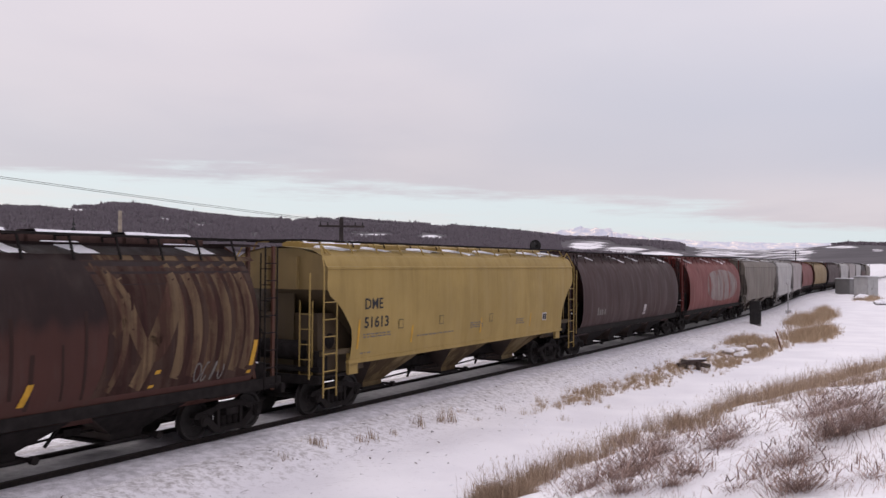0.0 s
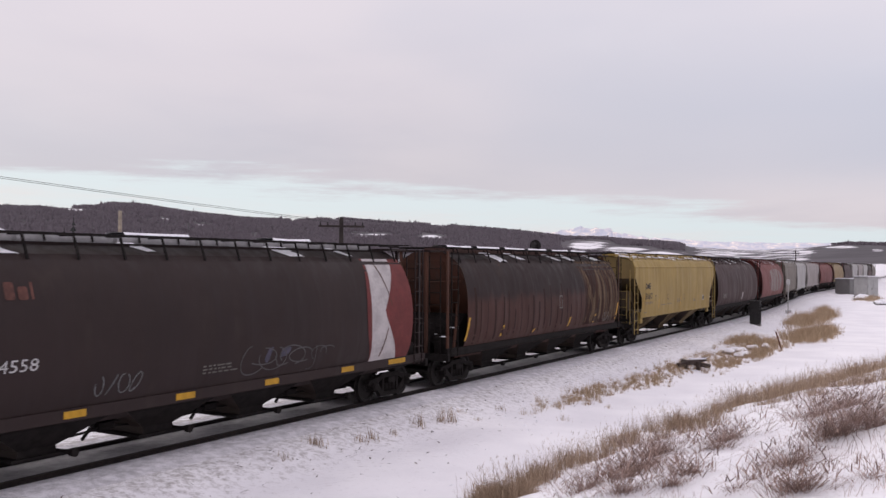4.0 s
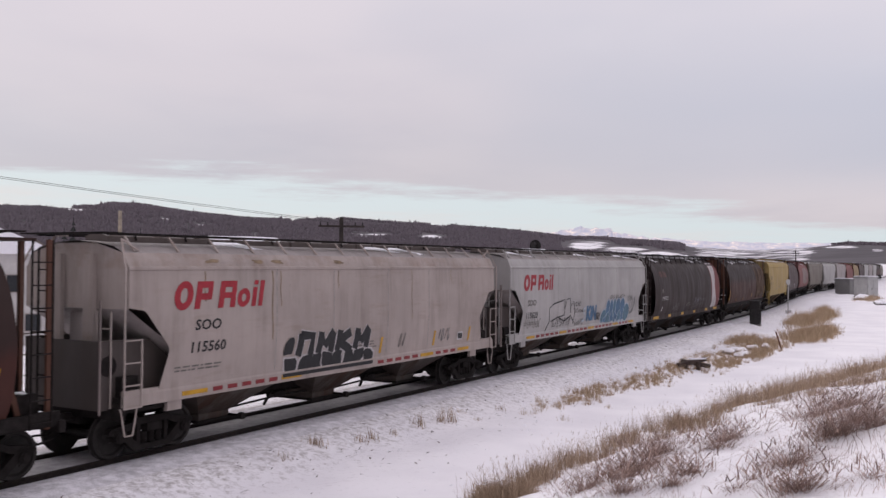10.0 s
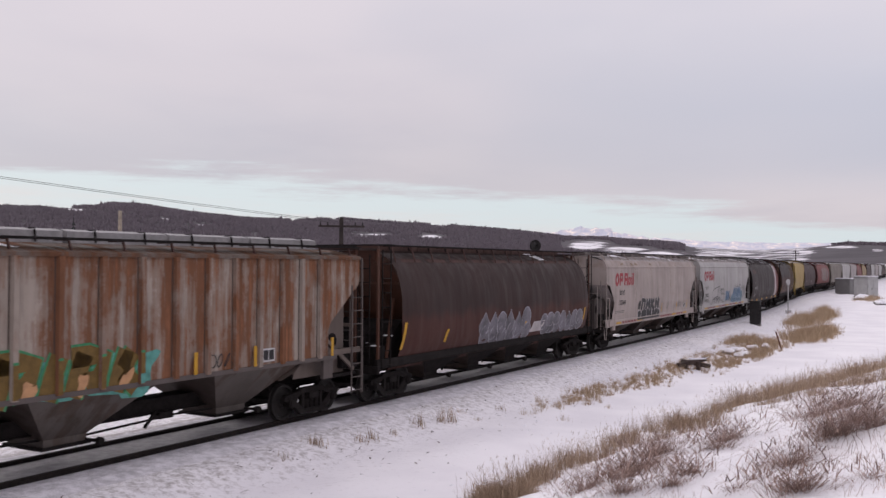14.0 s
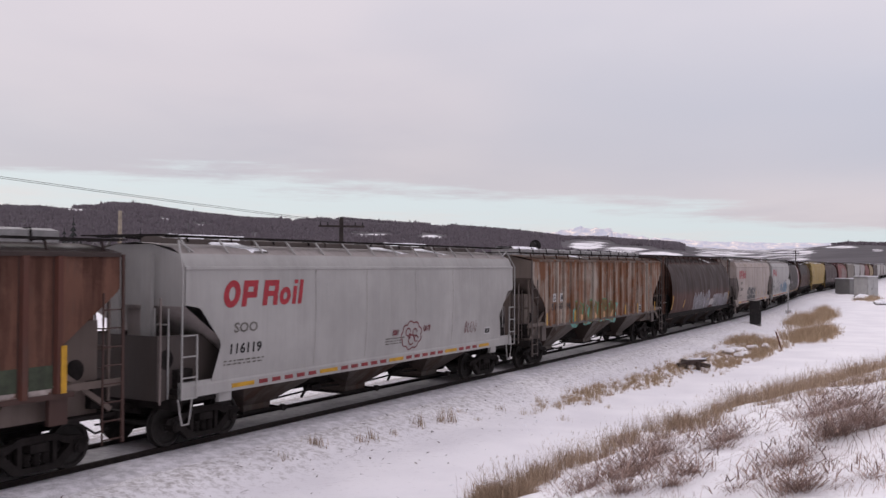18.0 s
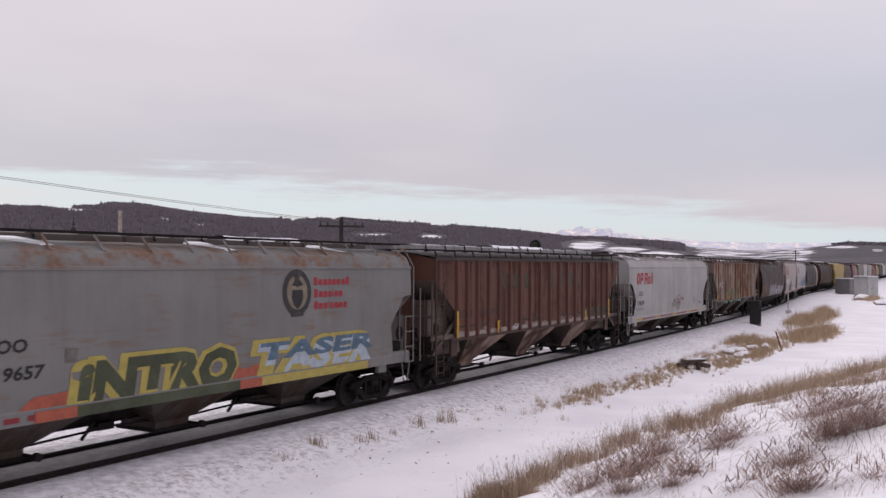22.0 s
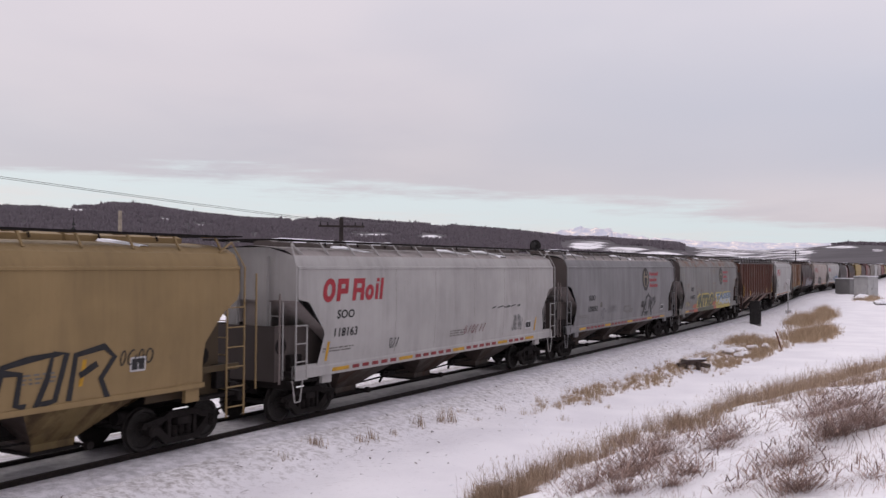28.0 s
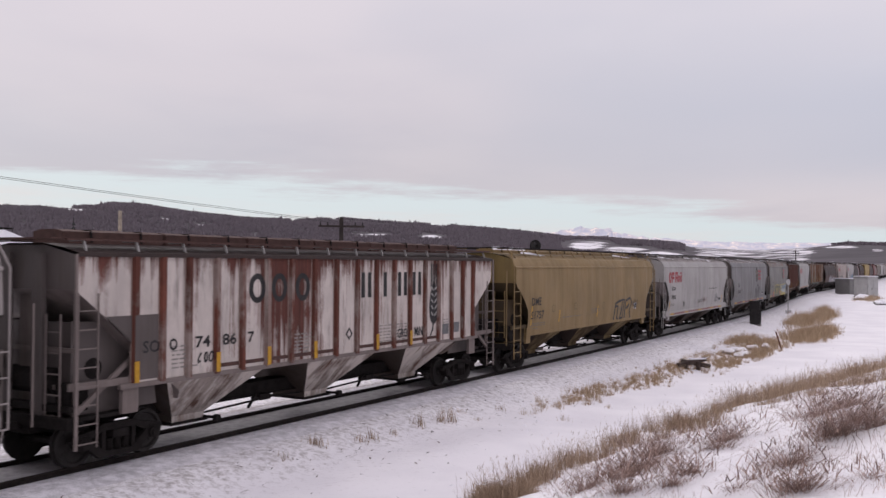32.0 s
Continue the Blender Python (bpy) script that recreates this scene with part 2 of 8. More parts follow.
def streaked_mat(name, col, rust_col, lim, across=2.4, tops=0.0, zone=None, scuff=0.0, pale=(0.30, 0.27, 0.25), soot=0.3):
    """Old paint on a ribbed side: rust that has run down in bands and thin streaks from the upper edge, soot, and scuffs low down."""
    m, t, b, v = blank(name)
    xyz = t.nodes.new("ShaderNodeSeparateXYZ")
    t.links.new(v, xyz.inputs[0])
    base = ramp_node(t, noise_node(t, mapped(t, v, (1.2, 1, 0.6)), 1.0, 6, 0.65), [(0.3, shade(col, 0.82)), (0.7, shade(col, 1.12))])
    wide = noise_node(t, mapped(t, v, (across, 1.0, 0.20), (1.0, 0, 0.4)), 1.0, 4, 0.55, 0.15)
    thin = noise_node(t, mapped(t, v, (across * 4.5, 1.0, 0.42), (3.0, 0, 0.9)), 1.0, 5, 0.6, 0.2)
    blot = noise_node(t, mapped(t, v, (1.6, 1.0, 1.3), (0.7, 0, 0.2)), 1.0, 7, 0.68, 0.3)
    grain = noise_node(t, v, 26.0, 4, 0.6)
    sooty = math_node(t, "MULTIPLY", ramp_node(t, noise_node(t, mapped(t, v, (3.4, 1.0, 0.5), (6.0, 0, 3.0)), 1.0, 7, 0.7, 0.3), [(0.50, 0.0), (0.75, 1.0)]), soot)
    c = mix_node(t, sooty, base, (0.05, 0.042, 0.038))
    k = math_node(t, "ADD", math_node(t, "MULTIPLY", wide, 0.50), math_node(t, "ADD", math_node(t, "MULTIPLY", thin, 0.24), math_node(t, "MULTIPLY", blot, 0.26)))
    k = math_node(t, "ADD", k, math_node(t, "MULTIPLY", math_node(t, "SUBTRACT", grain, 0.5), 0.05))
    if tops:
        edge = math_node(t, "MULTIPLY", math_node(t, "SUBTRACT", xyz.outputs[2], 3.55), 1.5, True)
        k = math_node(t, "ADD", k, math_node(t, "MULTIPLY", edge, tops))
    if zone:
        near = math_node(t, "SUBTRACT", 1.0, math_node(t, "MULTIPLY", math_node(t, "ABSOLUTE", math_node(t, "SUBTRACT", xyz.outputs[0], zone[0])), 1.0 / zone[1]), True)
        high = math_node(t, "MULTIPLY", math_node(t, "SUBTRACT", xyz.outputs[2], zone[2]), 0.45, True)
        k = math_node(t, "ADD", k, math_node(t, "MULTIPLY", math_node(t, "MULTIPLY", near, high), zone[3]))
    rust = ramp_node(t, k, [(lim - 0.05, 0.0), (lim + 0.0, 0.45), (lim + 0.07, 0.95)])
    rc = ramp_node(t, math_node(t, "ADD", math_node(t, "MULTIPLY", thin, 0.6), math_node(t, "MULTIPLY", blot, 0.4)), [(0.34, shade(rust_col, 0.5)), (0.52, rust_col), (0.68, shade(rust_col, 1.75))])
    c = mix_node(t, rust, c, rc)
    if scuff:
        low = math_node(t, "SUBTRACT", 1.0, math_node(t, "MULTIPLY", math_node(t, "SUBTRACT", xyz.outputs[2], 1.55), 1.6), True)
        rub = noise_node(t, mapped(t, v, (1.3, 1, 3.0), (2.2, 0, 0)), 1.2, 8, 0.72, 0.2)
        s = ramp_node(t, math_node(t, "ADD", rub, math_node(t, "MULTIPLY", low, 0.26)), [(0.66, 0.0), (0.80, 1.0)])
        c = mix_node(t, math_node(t, "MULTIPLY", s, scuff), c, pale)
    put(t, b, c, ramp_node(t, rust, [(0.0, 0.6), (1.0, 0.9)]), math_node(t, "ADD", blot, math_node(t, "MULTIPLY", grain, 0.12)), 0.35, 0.04)
    b.inputs["Specular IOR Level"].default_value = 0.14
    return m


def snow_mat():
    m, t, b, v = blank("snow_ground")
    geo = t.nodes.new("ShaderNodeNewGeometry")
    p = geo.outputs["Position"]
    lumps, fine = noise_node(t, p, 0.35, 5), noise_node(t, p, 6.0, 5, 0.6)
    col = ramp_node(t, lumps, [(0.3, (0.73, 0.71, 0.745)), (0.7, (0.83, 0.81, 0.835))])
    # thin snow with gravel and dry stems showing, by the track
    att = t.nodes.new("ShaderNodeAttribute")
    att.attribute_name = "worn"
    speck = noise_node(t, p, 5.5, 8, 0.8, 0.2)
    w = math_node(t, "ADD", speck, math_node(t, "MULTIPLY", att.outputs["Fac"], 0.24))
    col = mix_node(t, ramp_node(t, w, [(0.62, 0.0), (0.86, 0.72)]), col, (0.24, 0.21, 0.20))
    # far woods and stubble on the hills, haze and in-between shade in their colour
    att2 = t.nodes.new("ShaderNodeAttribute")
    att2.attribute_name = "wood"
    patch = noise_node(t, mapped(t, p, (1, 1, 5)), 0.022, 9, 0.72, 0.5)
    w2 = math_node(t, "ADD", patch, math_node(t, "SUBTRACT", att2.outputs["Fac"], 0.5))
    wood_haze_col = ramp_node(t, noise_node(t, mapped(t, p, (1, 1, 2)), 0.009, 12, 0.76, 0.5), [(0.40, (0.056, 0.048, 0.055)), (0.60, (0.084, 0.072, 0.082))])
    col = mix_node(t, ramp_node(t, w2, [(0.43, 0.0), (0.56, 1.0)]), col, wood_haze_col)
    put(t, b, col, 0.75, math_node(t, "ADD", fine, math_node(t, "MULTIPLY", lumps, 2.0)), 0.28, 0.05)
    b.inputs["Specular IOR Level"].default_value = 0.2
    return m


SNOW = snow_mat()
CAP_SNOW = plain_mat("snow_cap", (0.84, 0.83, 0.87), 0.8, 0.06, 3.0)
STEEL_DARK = plain_mat("sooty_steel", (0.016, 0.0135, 0.013), 0.8, 0.4, 5.0)
RAIL_SIDE = plain_mat("rail_steel", (0.020, 0.016, 0.015), 0.7, 0.35, 8.0)
for _m in (STEEL_DARK, RAIL_SIDE):
    _m.node_tree.nodes["Principled BSDF"].inputs["Specular IOR Level"].default_value = 0.08
WHEEL_STEEL = plain_mat("wheel_steel", (0.022, 0.019, 0.018), 0.65, 0.3, 8.0, 0.2)
BALLAST = plain_mat("snowy_ballast", (0.37, 0.355, 0.365), 0.9, 0.22, 5.0, 0.0, 0.5)
SHOULDER = plain_mat("dusted_shoulder", (0.56, 0.54, 0.57), 0.9, 0.30, 4.5, 0.0, 0.8)
YELLOW_MARK = plain_mat("yellow_reflector", (0.42, 0.23, 0.02), 0.5, 0.2)
RED_MARK = plain_mat("red_reflector", (0.19, 0.025, 0.03), 0.5, 0.2)
WHITE_MARK = plain_mat("white_stencil", (0.42, 0.41, 0.41), 0.6, 0.15)
BLACK_MARK = plain_mat("black_stencil", (0.022, 0.021, 0.022), 0.6, 0.3)
FADED_MARK = plain_mat("faded_stencil", (0.125, 0.115, 0.105), 0.6, 0.3)
RED_PAINT = plain_mat("red_letter_paint", (0.27, 0.022, 0.032), 0.55, 0.15)


# ---- ground ----
# the skyline of the wooded hills: azimuth in degrees from the camera's middle, rise in degrees above eye level
SKYLINE = [(-60, 2.9), (-25.9, 2.95), (-24.1, 2.95), (-22.9, 2.92), (-21.7, 3.05), (-20.5, 3.12), (-20.1, 3.27), (-18.3, 3.28), (-16.7, 3.09), (-15.0, 2.89), (-11.7, 2.61), (-9.1, 2.55), (-6.5, 2.69),
           (-4.8, 2.57), (-3.0, 2.48), (-0.0, 2.4), (2.3, 2.24), (4.8, 2.0), (7.6, 1.66), (9.7, 1.63), (11.4, 1.53), (14.4, 1.32), (15.2, 1.12), (18.6, 0.92), (21.4, 1.05), (23.9, 1.31), (25.8, 1.27), (60, 1.5)]


def foot_of_bank(s):
    return np.interp(s, [-60, -20, 0, 10, 20, 30, 60, 120], [7.7, 7.9, 8.1, 8.9, 10.8, 13.2, 19.0, 32.0])


def smooth01(x):
    x = np.clip(x, 0, 1)
    return x * x * (3 - 2 * x)


def ripple(x, y, k):
    """Cheap, smooth unevenness between -1 and 1."""
    return (np.sin(x * k + 1.3 * np.sin(y * k * 0.7)) + np.sin(y * k * 1.3 + 1.7 * np.sin(x * k * 0.6 + 2.0)) + np.sin((x + y) * k * 2.1 + 4.0) * 0.5) / 2.5


def ground_height(x, y):
    x, y = np.asarray(x, float), np.asarray(y, float)
    s, d = line_coords(x, y)
    a = np.abs(d)
    z = -0.19 - 0.39 * smooth01((a - 1.9) / 2.0)
    z = np.where(a < 1.9, -0.19, z)
    away = smooth01((a - 2.2) / 2.0)
    z = z + away * (0.05 * ripple(x, y, 1.1) + 0.014 * ripple(x, y, 2.9))
    # the road's low bank, and the slope on which the camera stands
    f = foot_of_bank(s)
    up = np.clip(d - f, 0, None)
    rise = 4.0 * (1 - np.exp(-up * 0.10)) * smooth01((95 - s) / 60)
    lumps = smooth01(up / 1.5) * (0.10 * ripple(x, y, 1.9) + 0.16 * ripple(x, y, 0.8))
    lip = 0.14 * np.exp(-((d - f + 0.2) / 0.5) ** 2)
    z = z + rise + lumps + lip * smooth01((80 - s) / 30)
    # verge between track and road: a slight hump with weeds
    z = z + 0.10 * np.exp(-((d - 4.9) / 0.8) ** 2) * smooth01((s + 5) / 15)
    # beyond the track the land falls to the valley, then rises to the hills
    r = np.hypot(x, y)
    z = z - 2.2 * smooth01((-d - 8) / 60)
    az = np.degrees(np.arctan2(x, y))
    top = np.interp(az, [p[0] for p in SKYLINE], [p[1] for p in SKYLINE])
    ridge = 1500 + 300 * np.sin(np.radians(az * 5))
    up2 = smooth01((r - 350) / (ridge - 350)) ** 1.25
    uneven = 1 + 0.022 * ripple(x, y, 0.012) * smooth01((r - 500) / 400)
    far = np.tan(np.radians(top)) * ridge * up2 * uneven
    far = np.where(r > ridge, far - (r - ridge) * 0.02, far)
    return z + np.where(r > 350, far + 4.0 * up2, 0.0)


# snow fields that show among the woods: middle azimuth and rise, half widths
FIELDS = [(-21.6, 2.93, 1.3, 0.085), (-16.9, 2.50, 0.6, 0.05), (-15.0, 2.19, 0.83, 0.09), (-9.3, 2.5, 0.24, 0.07), (-6.8, 2.66, 0.26, 0.053), (-4.6, 1.73, 1.49, 0.123), (-1.5, 2.54, 1.15, 0.088), (-0.2, 2.35, 0.62, 0.106), (-0.8, 1.62, 0.97, 0.159), (9.0, 1.13, 1.6, 0.34), (11.2, 0.88, 1.8, 0.25), (13.4, 0.62, 1.9, 0.25), (18.4, 1.0, 2.7, 0.117), (17.6, 0.65, 1.64, 0.101), (21.6, 0.76, 0.76, 0.099), (23.5, 1.06, 1.26, 0.097), (23.5, 1.41, 0.37, 0.097), (25.4, 0.89, 0.48, 0.096)]


def field_mask(az, rise):
    """1 on the open snow fields, 0 in the woods."""
    m = np.zeros(np.shape(az))
    for a, e, wa, we in FIELDS:
        q = ((az - a) / wa) ** 2 + ((rise - e + 0.02 * np.sin(az * 2.3)) / we) ** 2
        m = np.maximum(m, np.clip(1.25 - 0.85 * q, 0, 1))
    # the right valley gets extra snow, for its fields and its pale haze
    return np.maximum(m, 0.84 * smooth01((az - 14.4) / 1.3) * smooth01((23.5 - az) / 2))


def make_ground():
    az = np.concatenate([np.arange(-180, -34, 2.0), np.arange(-34, 34, 0.22), np.arange(34, 180.1, 2.0)])
    rad = 1.5 * (3600 / 1.5) ** (np.arange(330) / 329.0)
    A, R = np.meshgrid(np.radians(az), rad)
    X, Y = R * np.sin(A), R * np.cos(A)
    Z = ground_height(X, Y)
    nr, na = X.shape
    me = bpy.data.meshes.new("ground")
    verts = np.stack([X.ravel(), Y.ravel(), Z.ravel()], 1)
    centre = len(verts)
    verts = np.vstack([verts, [[0, 0, float(ground_height(np.array([0.0]), np.array([0.0]))[0])]]])
    i = np.arange(nr - 1)[:, None] * na + np.arange(na - 1)[None, :]
    quads = np.stack([i, i + 1, i + na + 1, i + na], -1).reshape(-1, 4)
    faces = [tuple(q) for q in quads.tolist()] + [(centre, j + 1, j) for j in range(na - 1)]
    me.from_pydata(verts.tolist(), [], faces)
    me.polygons.foreach_set("use_smooth", [True] * len(me.polygons))
    s, d = line_coords(verts[:, 0], verts[:, 1])
    a = np.abs(d)
    r = np.hypot(verts[:, 0], verts[:, 1])
    worn = np.where(a < 5.6, 0.92 - smooth01((a - 1.8) / 3.8) * 0.87, 0.05) + 0.22 * np.exp(-((d - 5.2) / 0.9) ** 2)
    up = d - foot_of_bank(s)
    worn = worn + np.where((up > -0.6), 0.35, 0.0) * (r < 120) + np.where((d < -1.9) & (d > -14), 0.55, 0.0)
    azv = np.degrees(np.arctan2(verts[:, 0], verts[:, 1]))
    rise = np.degrees(np.arctan2(verts[:, 2] - 4.08, r))
    top = np.interp(azv, [p[0] for p in SKYLINE], [p[1] for p in SKYLINE])
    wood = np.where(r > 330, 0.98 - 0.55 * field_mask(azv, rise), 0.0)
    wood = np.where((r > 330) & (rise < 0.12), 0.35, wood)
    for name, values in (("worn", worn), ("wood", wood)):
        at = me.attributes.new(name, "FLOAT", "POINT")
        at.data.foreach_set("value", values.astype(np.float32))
    me.materials.append(SNOW)
    return tagged(new("ground", me), "snow-covered ground with a bank, valley fields and wooded hills", "ground", kind="structure")


make_ground()


def make_mountains():
    bm = bmesh.new()
    rows = [[], [], []]
    for k in range(520):
        az = radians(-40 + 80 * k / 519)
        n = 0.75 * noise.fractal(Vector((k * 0.045, 0.3, 0)), 0.9, 2.1, 3) + 0.45 * noise.fractal(Vector((k * 0.33, 1.3, 0)), 0.8, 2.1, 4)
        deg = math.degrees(az)
        big = math.exp(-((deg - 10) / (8.0 if deg < 10 else 4.5)) ** 2)
        h = (122 if deg < 10 else 110 + 12 * big) + 50 * big + 30 * n * (0.25 + big)
        for j, (r, hh) in enumerate(((4300, -40.0), (4450, h * 0.55 + 14 * noise.noise(Vector((k * 0.21, 2.0, 0)))), (4600, h))):
            rows[j].append((r * math.sin(az), r * math.cos(az), hh))
    grid(bm, rows)
    # blue-grey haze and peach-lit snow are painted into the range's colour
    m, t, b, v = blank("hazy_mountain_snow")
    f = noise_node(t, mapped(t, v, (1, 1, 1.6)), 0.020, 8, 0.75, 0.5)
    put(t, b, ramp_node(t, f, [(0.42, (0.56, 0.575, 0.67)), (0.54, (0.70, 0.67, 0.71)), (0.62, (1.0, 0.90, 0.82))]), 0.9)
    return solid("backdrop", bm, m, Matrix(), "distant snowy mountain range, pale haze and peach sunlight in its colour", "mountains", kind="structure")


make_mountains()

# ---- the track ----
RAIL_FROM, RAIL_TO = -330.0, 470.0


def sweep(bm, outline, d0, s0, s1, step):
    rows = []
    n = max(1, int(round((s1 - s0) / step)))
    for i in range(n + 1):
        s = s0 + (s1 - s0) * i / n
        x, y, h = on_line(s)
        rows.append([(x + (d0 + o) * math.sin(h), y - (d0 + o) * math.cos(h), z) for o, z in outline])
    grid(bm, rows, close=True)


def make_track():
    head = [(-0.037, 0.0), (0.037, 0.0), (0.037, -0.04), (0.011, -0.06), (0.011, -0.15), (0.07, -0.17), (0.07, -0.185), (-0.07, -0.185), (-0.07, -0.17), (-0.011, -0.15), (-0.011, -0.06), (-0.037, -0.04)]
    middle = [(-0.69, -0.085), (-0.4, -0.07), (0.4, -0.07), (0.69, -0.085), (0.69, -0.4), (-0.69, -0.4)]
    side = [(0.80, -0.115), (1.1, -0.10), (1.6, -0.12), (1.9, -0.19), (2.15, -0.46), (0.80, -0.46)]
    bed = thing("railway_track", Matrix(), "single railway track on snow-dusted grey ballast", "railway track", kind="structure")
    bm = bmesh.new()
    sweep(bm, middle, 0.0, RAIL_FROM, RAIL_TO, 4.0)
    part("ballast", bm, BALLAST, bed, "grey ballast dusted with snow")
    for sgn in (-1, 1):
        bm = bmesh.new()
        sweep(bm, [(sgn * o, z) for o, z in side], 0.0, RAIL_FROM, RAIL_TO, 4.0)
        part("ballast_shoulder", bm, SHOULDER, bed, "ballast shoulder under thin snow")
    for d in (-0.7535, 0.7535):
        bm = bmesh.new()
        sweep(bm, head, d, RAIL_FROM, RAIL_TO, 3.0)
        part("rail", bm, RAIL_SIDE, bed, "dark steel rail")


make_track()

# ---- hopper wagons ----


def make_wheelset_mesh():
    bm = bmesh.new()
    for sy in (-1, 1):
        rings = [(0.70, 0.10), (0.68, 0.40), (0.685, 0.485), (0.715, 0.485), (0.72, 0.46), (0.815, 0.452), (0.815, 0.39), (0.765, 0.36), (0.755, 0.16), (0.80, 0.12), (0.80, 0.02)]
        rows = [[(r * math.cos(a), sy * y, r * math.sin(a)) for a in [2 * math.pi * k / 28 for k in range(28)]] for y, r in rings]
        grid(bm, rows, close=True)
        for a in range(4):
            t = a * math.pi / 2
            rod(bm, (0.27 * math.cos(t), sy * 0.75, 0.27 * math.sin(t)), (0.27 * math.cos(t), sy * 0.772, 0.27 * math.sin(t)), 0.045, 6)
    rod(bm, (0, -0.95, 0), (0, 0.95, 0), 0.075, 10)
    return to_mesh("wheelset", bm, WHEEL_STEEL)


def make_frame_mesh():
    """The cast side frame of a bogie, with its two windows, standing on the near side (y = 0 is its middle)."""
    bm = bmesh.new()
    upper = [(-1.16, 0.55), (-1.10, 0.64), (-0.55, 0.72), (-0.40, 0.80), (0.40, 0.80), (0.55, 0.72), (1.10, 0.64), (1.16, 0.55), (1.05, 0.50), (0.62, 0.56), (0.42, 0.66), (-0.42, 0.66), (-0.62, 0.56), (-1.05, 0.50)]
    lower = [(-0.95, 0.52), (-0.72, 0.55), (-0.36, 0.24), (0.36, 0.24), (0.72, 0.55), (0.95, 0.52), (0.48, 0.12), (-0.48, 0.12)]
    prism(bm, upper, -0.07, 0.07)
    prism(bm, lower, -0.075, 0.075)
    for sx in (-1, 1):
        prism(bm, [(sx * 0.33, 0.22), (sx * 0.42, 0.22), (sx * 0.42, 0.70), (sx * 0.33, 0.70)], -0.065, 0.065)
        prism(bm, [(sx * 0.70, 0.40), (sx * 0.74, 0.40), (sx * 0.74, 0.60), (sx * 0.70, 0.60)], -0.08, 0.08)
        rod(bm, (sx * 0.89, -0.13, 0.457), (sx * 0.89, 0.09, 0.457), 0.125, 12)
        rod(bm, (sx * 0.89, -0.16, 0.457), (sx * 0.89, -0.13, 0.457), 0.08, 8)
        prism(bm, [(sx * 0.76, 0.46), (sx * 1.02, 0.46), (sx * 0.99, 0.62), (sx * 0.79, 0.62)], -0.09, 0.09)
    return to_mesh("side_frame", bm, STEEL_DARK)


def make_spring_mesh():
    bm = bmesh.new()
    rows = []
    for z in range(13):
        r = 0.088 if z % 2 else 0.07
        rows.append([(r * math.cos(a), r * math.sin(a), 0.25 + z * 0.02) for a in [2 * math.pi * k / 10 for k in range(10)]])
    grid(bm, rows, close=True)
    return to_mesh("spring", bm, STEEL_DARK)


def make_bolster_mesh():
    bm = bmesh.new()
    box(bm, -0.2, 0.2, -1.12, 1.12, 0.50, 0.66)
    box(bm, -0.35, 0.35, -0.35, 0.35, 0.66, 0.80)
    for sx in (-1, 1):
        bar(bm, (sx * 0.42, -0.75, 0.42), (sx * 0.42, 0.75, 0.42), 0.1, 0.14)
        for sy in (-1, 1):
            box(bm, sx * 0.42 - 0.05, sx * 0.42 + 0.05, sy * 0.66, sy * 0.86, 0.28, 0.56)
    return to_mesh("bolster", bm, STEEL_DARK)


WHEELSET, SIDE_FRAME, SPRINGS, BOLSTER = make_wheelset_mesh(), make_frame_mesh(), make_spring_mesh(), make_bolster_mesh()


def add_bogie(car, x):
    bogie = part("bogie", BOLSTER, None, car, "sooty steel bogie", m=pose(x, 0, 0))
    for sy in (-1, 1):
        part("side_frame", SIDE_FRAME, None, bogie, m=pose(0, sy * 0.99, 0, 0, 0, 0 if sy < 0 else 180))
        for k in (-0.2, 0.0, 0.2):
            part("spring", SPRINGS, None, bogie, m=pose(k, sy * 0.99, 0))
    for sx in (-1, 1):
        WHEELS.append(part("wheelset", WHEELSET, None, bogie, "worn steel wheelset", m=pose(sx * 0.89, 0, 0.457)))


WHEELS = []


def make_coupler_mesh():
    bm = bmesh.new()
    box(bm, 0.0, 0.62, -0.07, 0.07, 0.80, 0.94)
    prism(bm, [(0.52, 0.73), (0.80, 0.73), (0.86, 0.78), (0.86, 0.98), (0.80, 1.01), (0.52, 1.01)], -0.16, 0.12)
    box(bm, -0.1, 0.10, -0.2, 0.2, 0.72, 1.0)
    rod(bm, (0.1, -0.35, 0.72), (0.45, -0.36, 0.48), 0.025, 6)
    rod(bm, (0.45, -0.36, 0.48), (0.84, -0.30, 0.52), 0.025, 6)
    return to_mesh("coupler", bm, STEEL_DARK)


COUPLER = make_coupler_mesh()


def ladder_mesh(w, z0, z1, mat, step=0.36):
    """A ladder in the x-z plane, from z0 to z1."""
    bm = bmesh.new()
    for x in (-w / 2, w / 2):
        bar(bm, (x, 0, z0), (x, 0, z1), 0.032, 0.026)
    n = int((z1 - z0 - 0.1) / step)
    for i in range(n + 1):
        z = z0 + 0.1 + i * step
        bar(bm, (-w / 2, -0.015, z), (w / 2, -0.015, z), 0.025)
    return to_mesh("ladder", bm, mat)


# outlines of the side, from sill to roof: half width by height
ROUND = [(0.86, 1.02), (1.02, 1.22), (1.18, 1.36), (1.40, 1.48), (1.62, 1.555), (1.90, 1.60), (2.25, 1.62), (2.65, 1.62), (3.0, 1.595), (3.3, 1.54), (3.6, 1.45), (3.85, 1.34), (4.05, 1.20), (4.2, 1.02)]
CURVED = [(1.30, 1.515), (1.6, 1.55), (2.0, 1.585), (2.4, 1.605), (2.8, 1.61), (3.2, 1.605), (3.6, 1.59), (3.88, 1.575), (3.90, 1.605), (3.95, 1.605), (3.975, 1.545), (4.1, 1.50), (4.24, 1.42)]
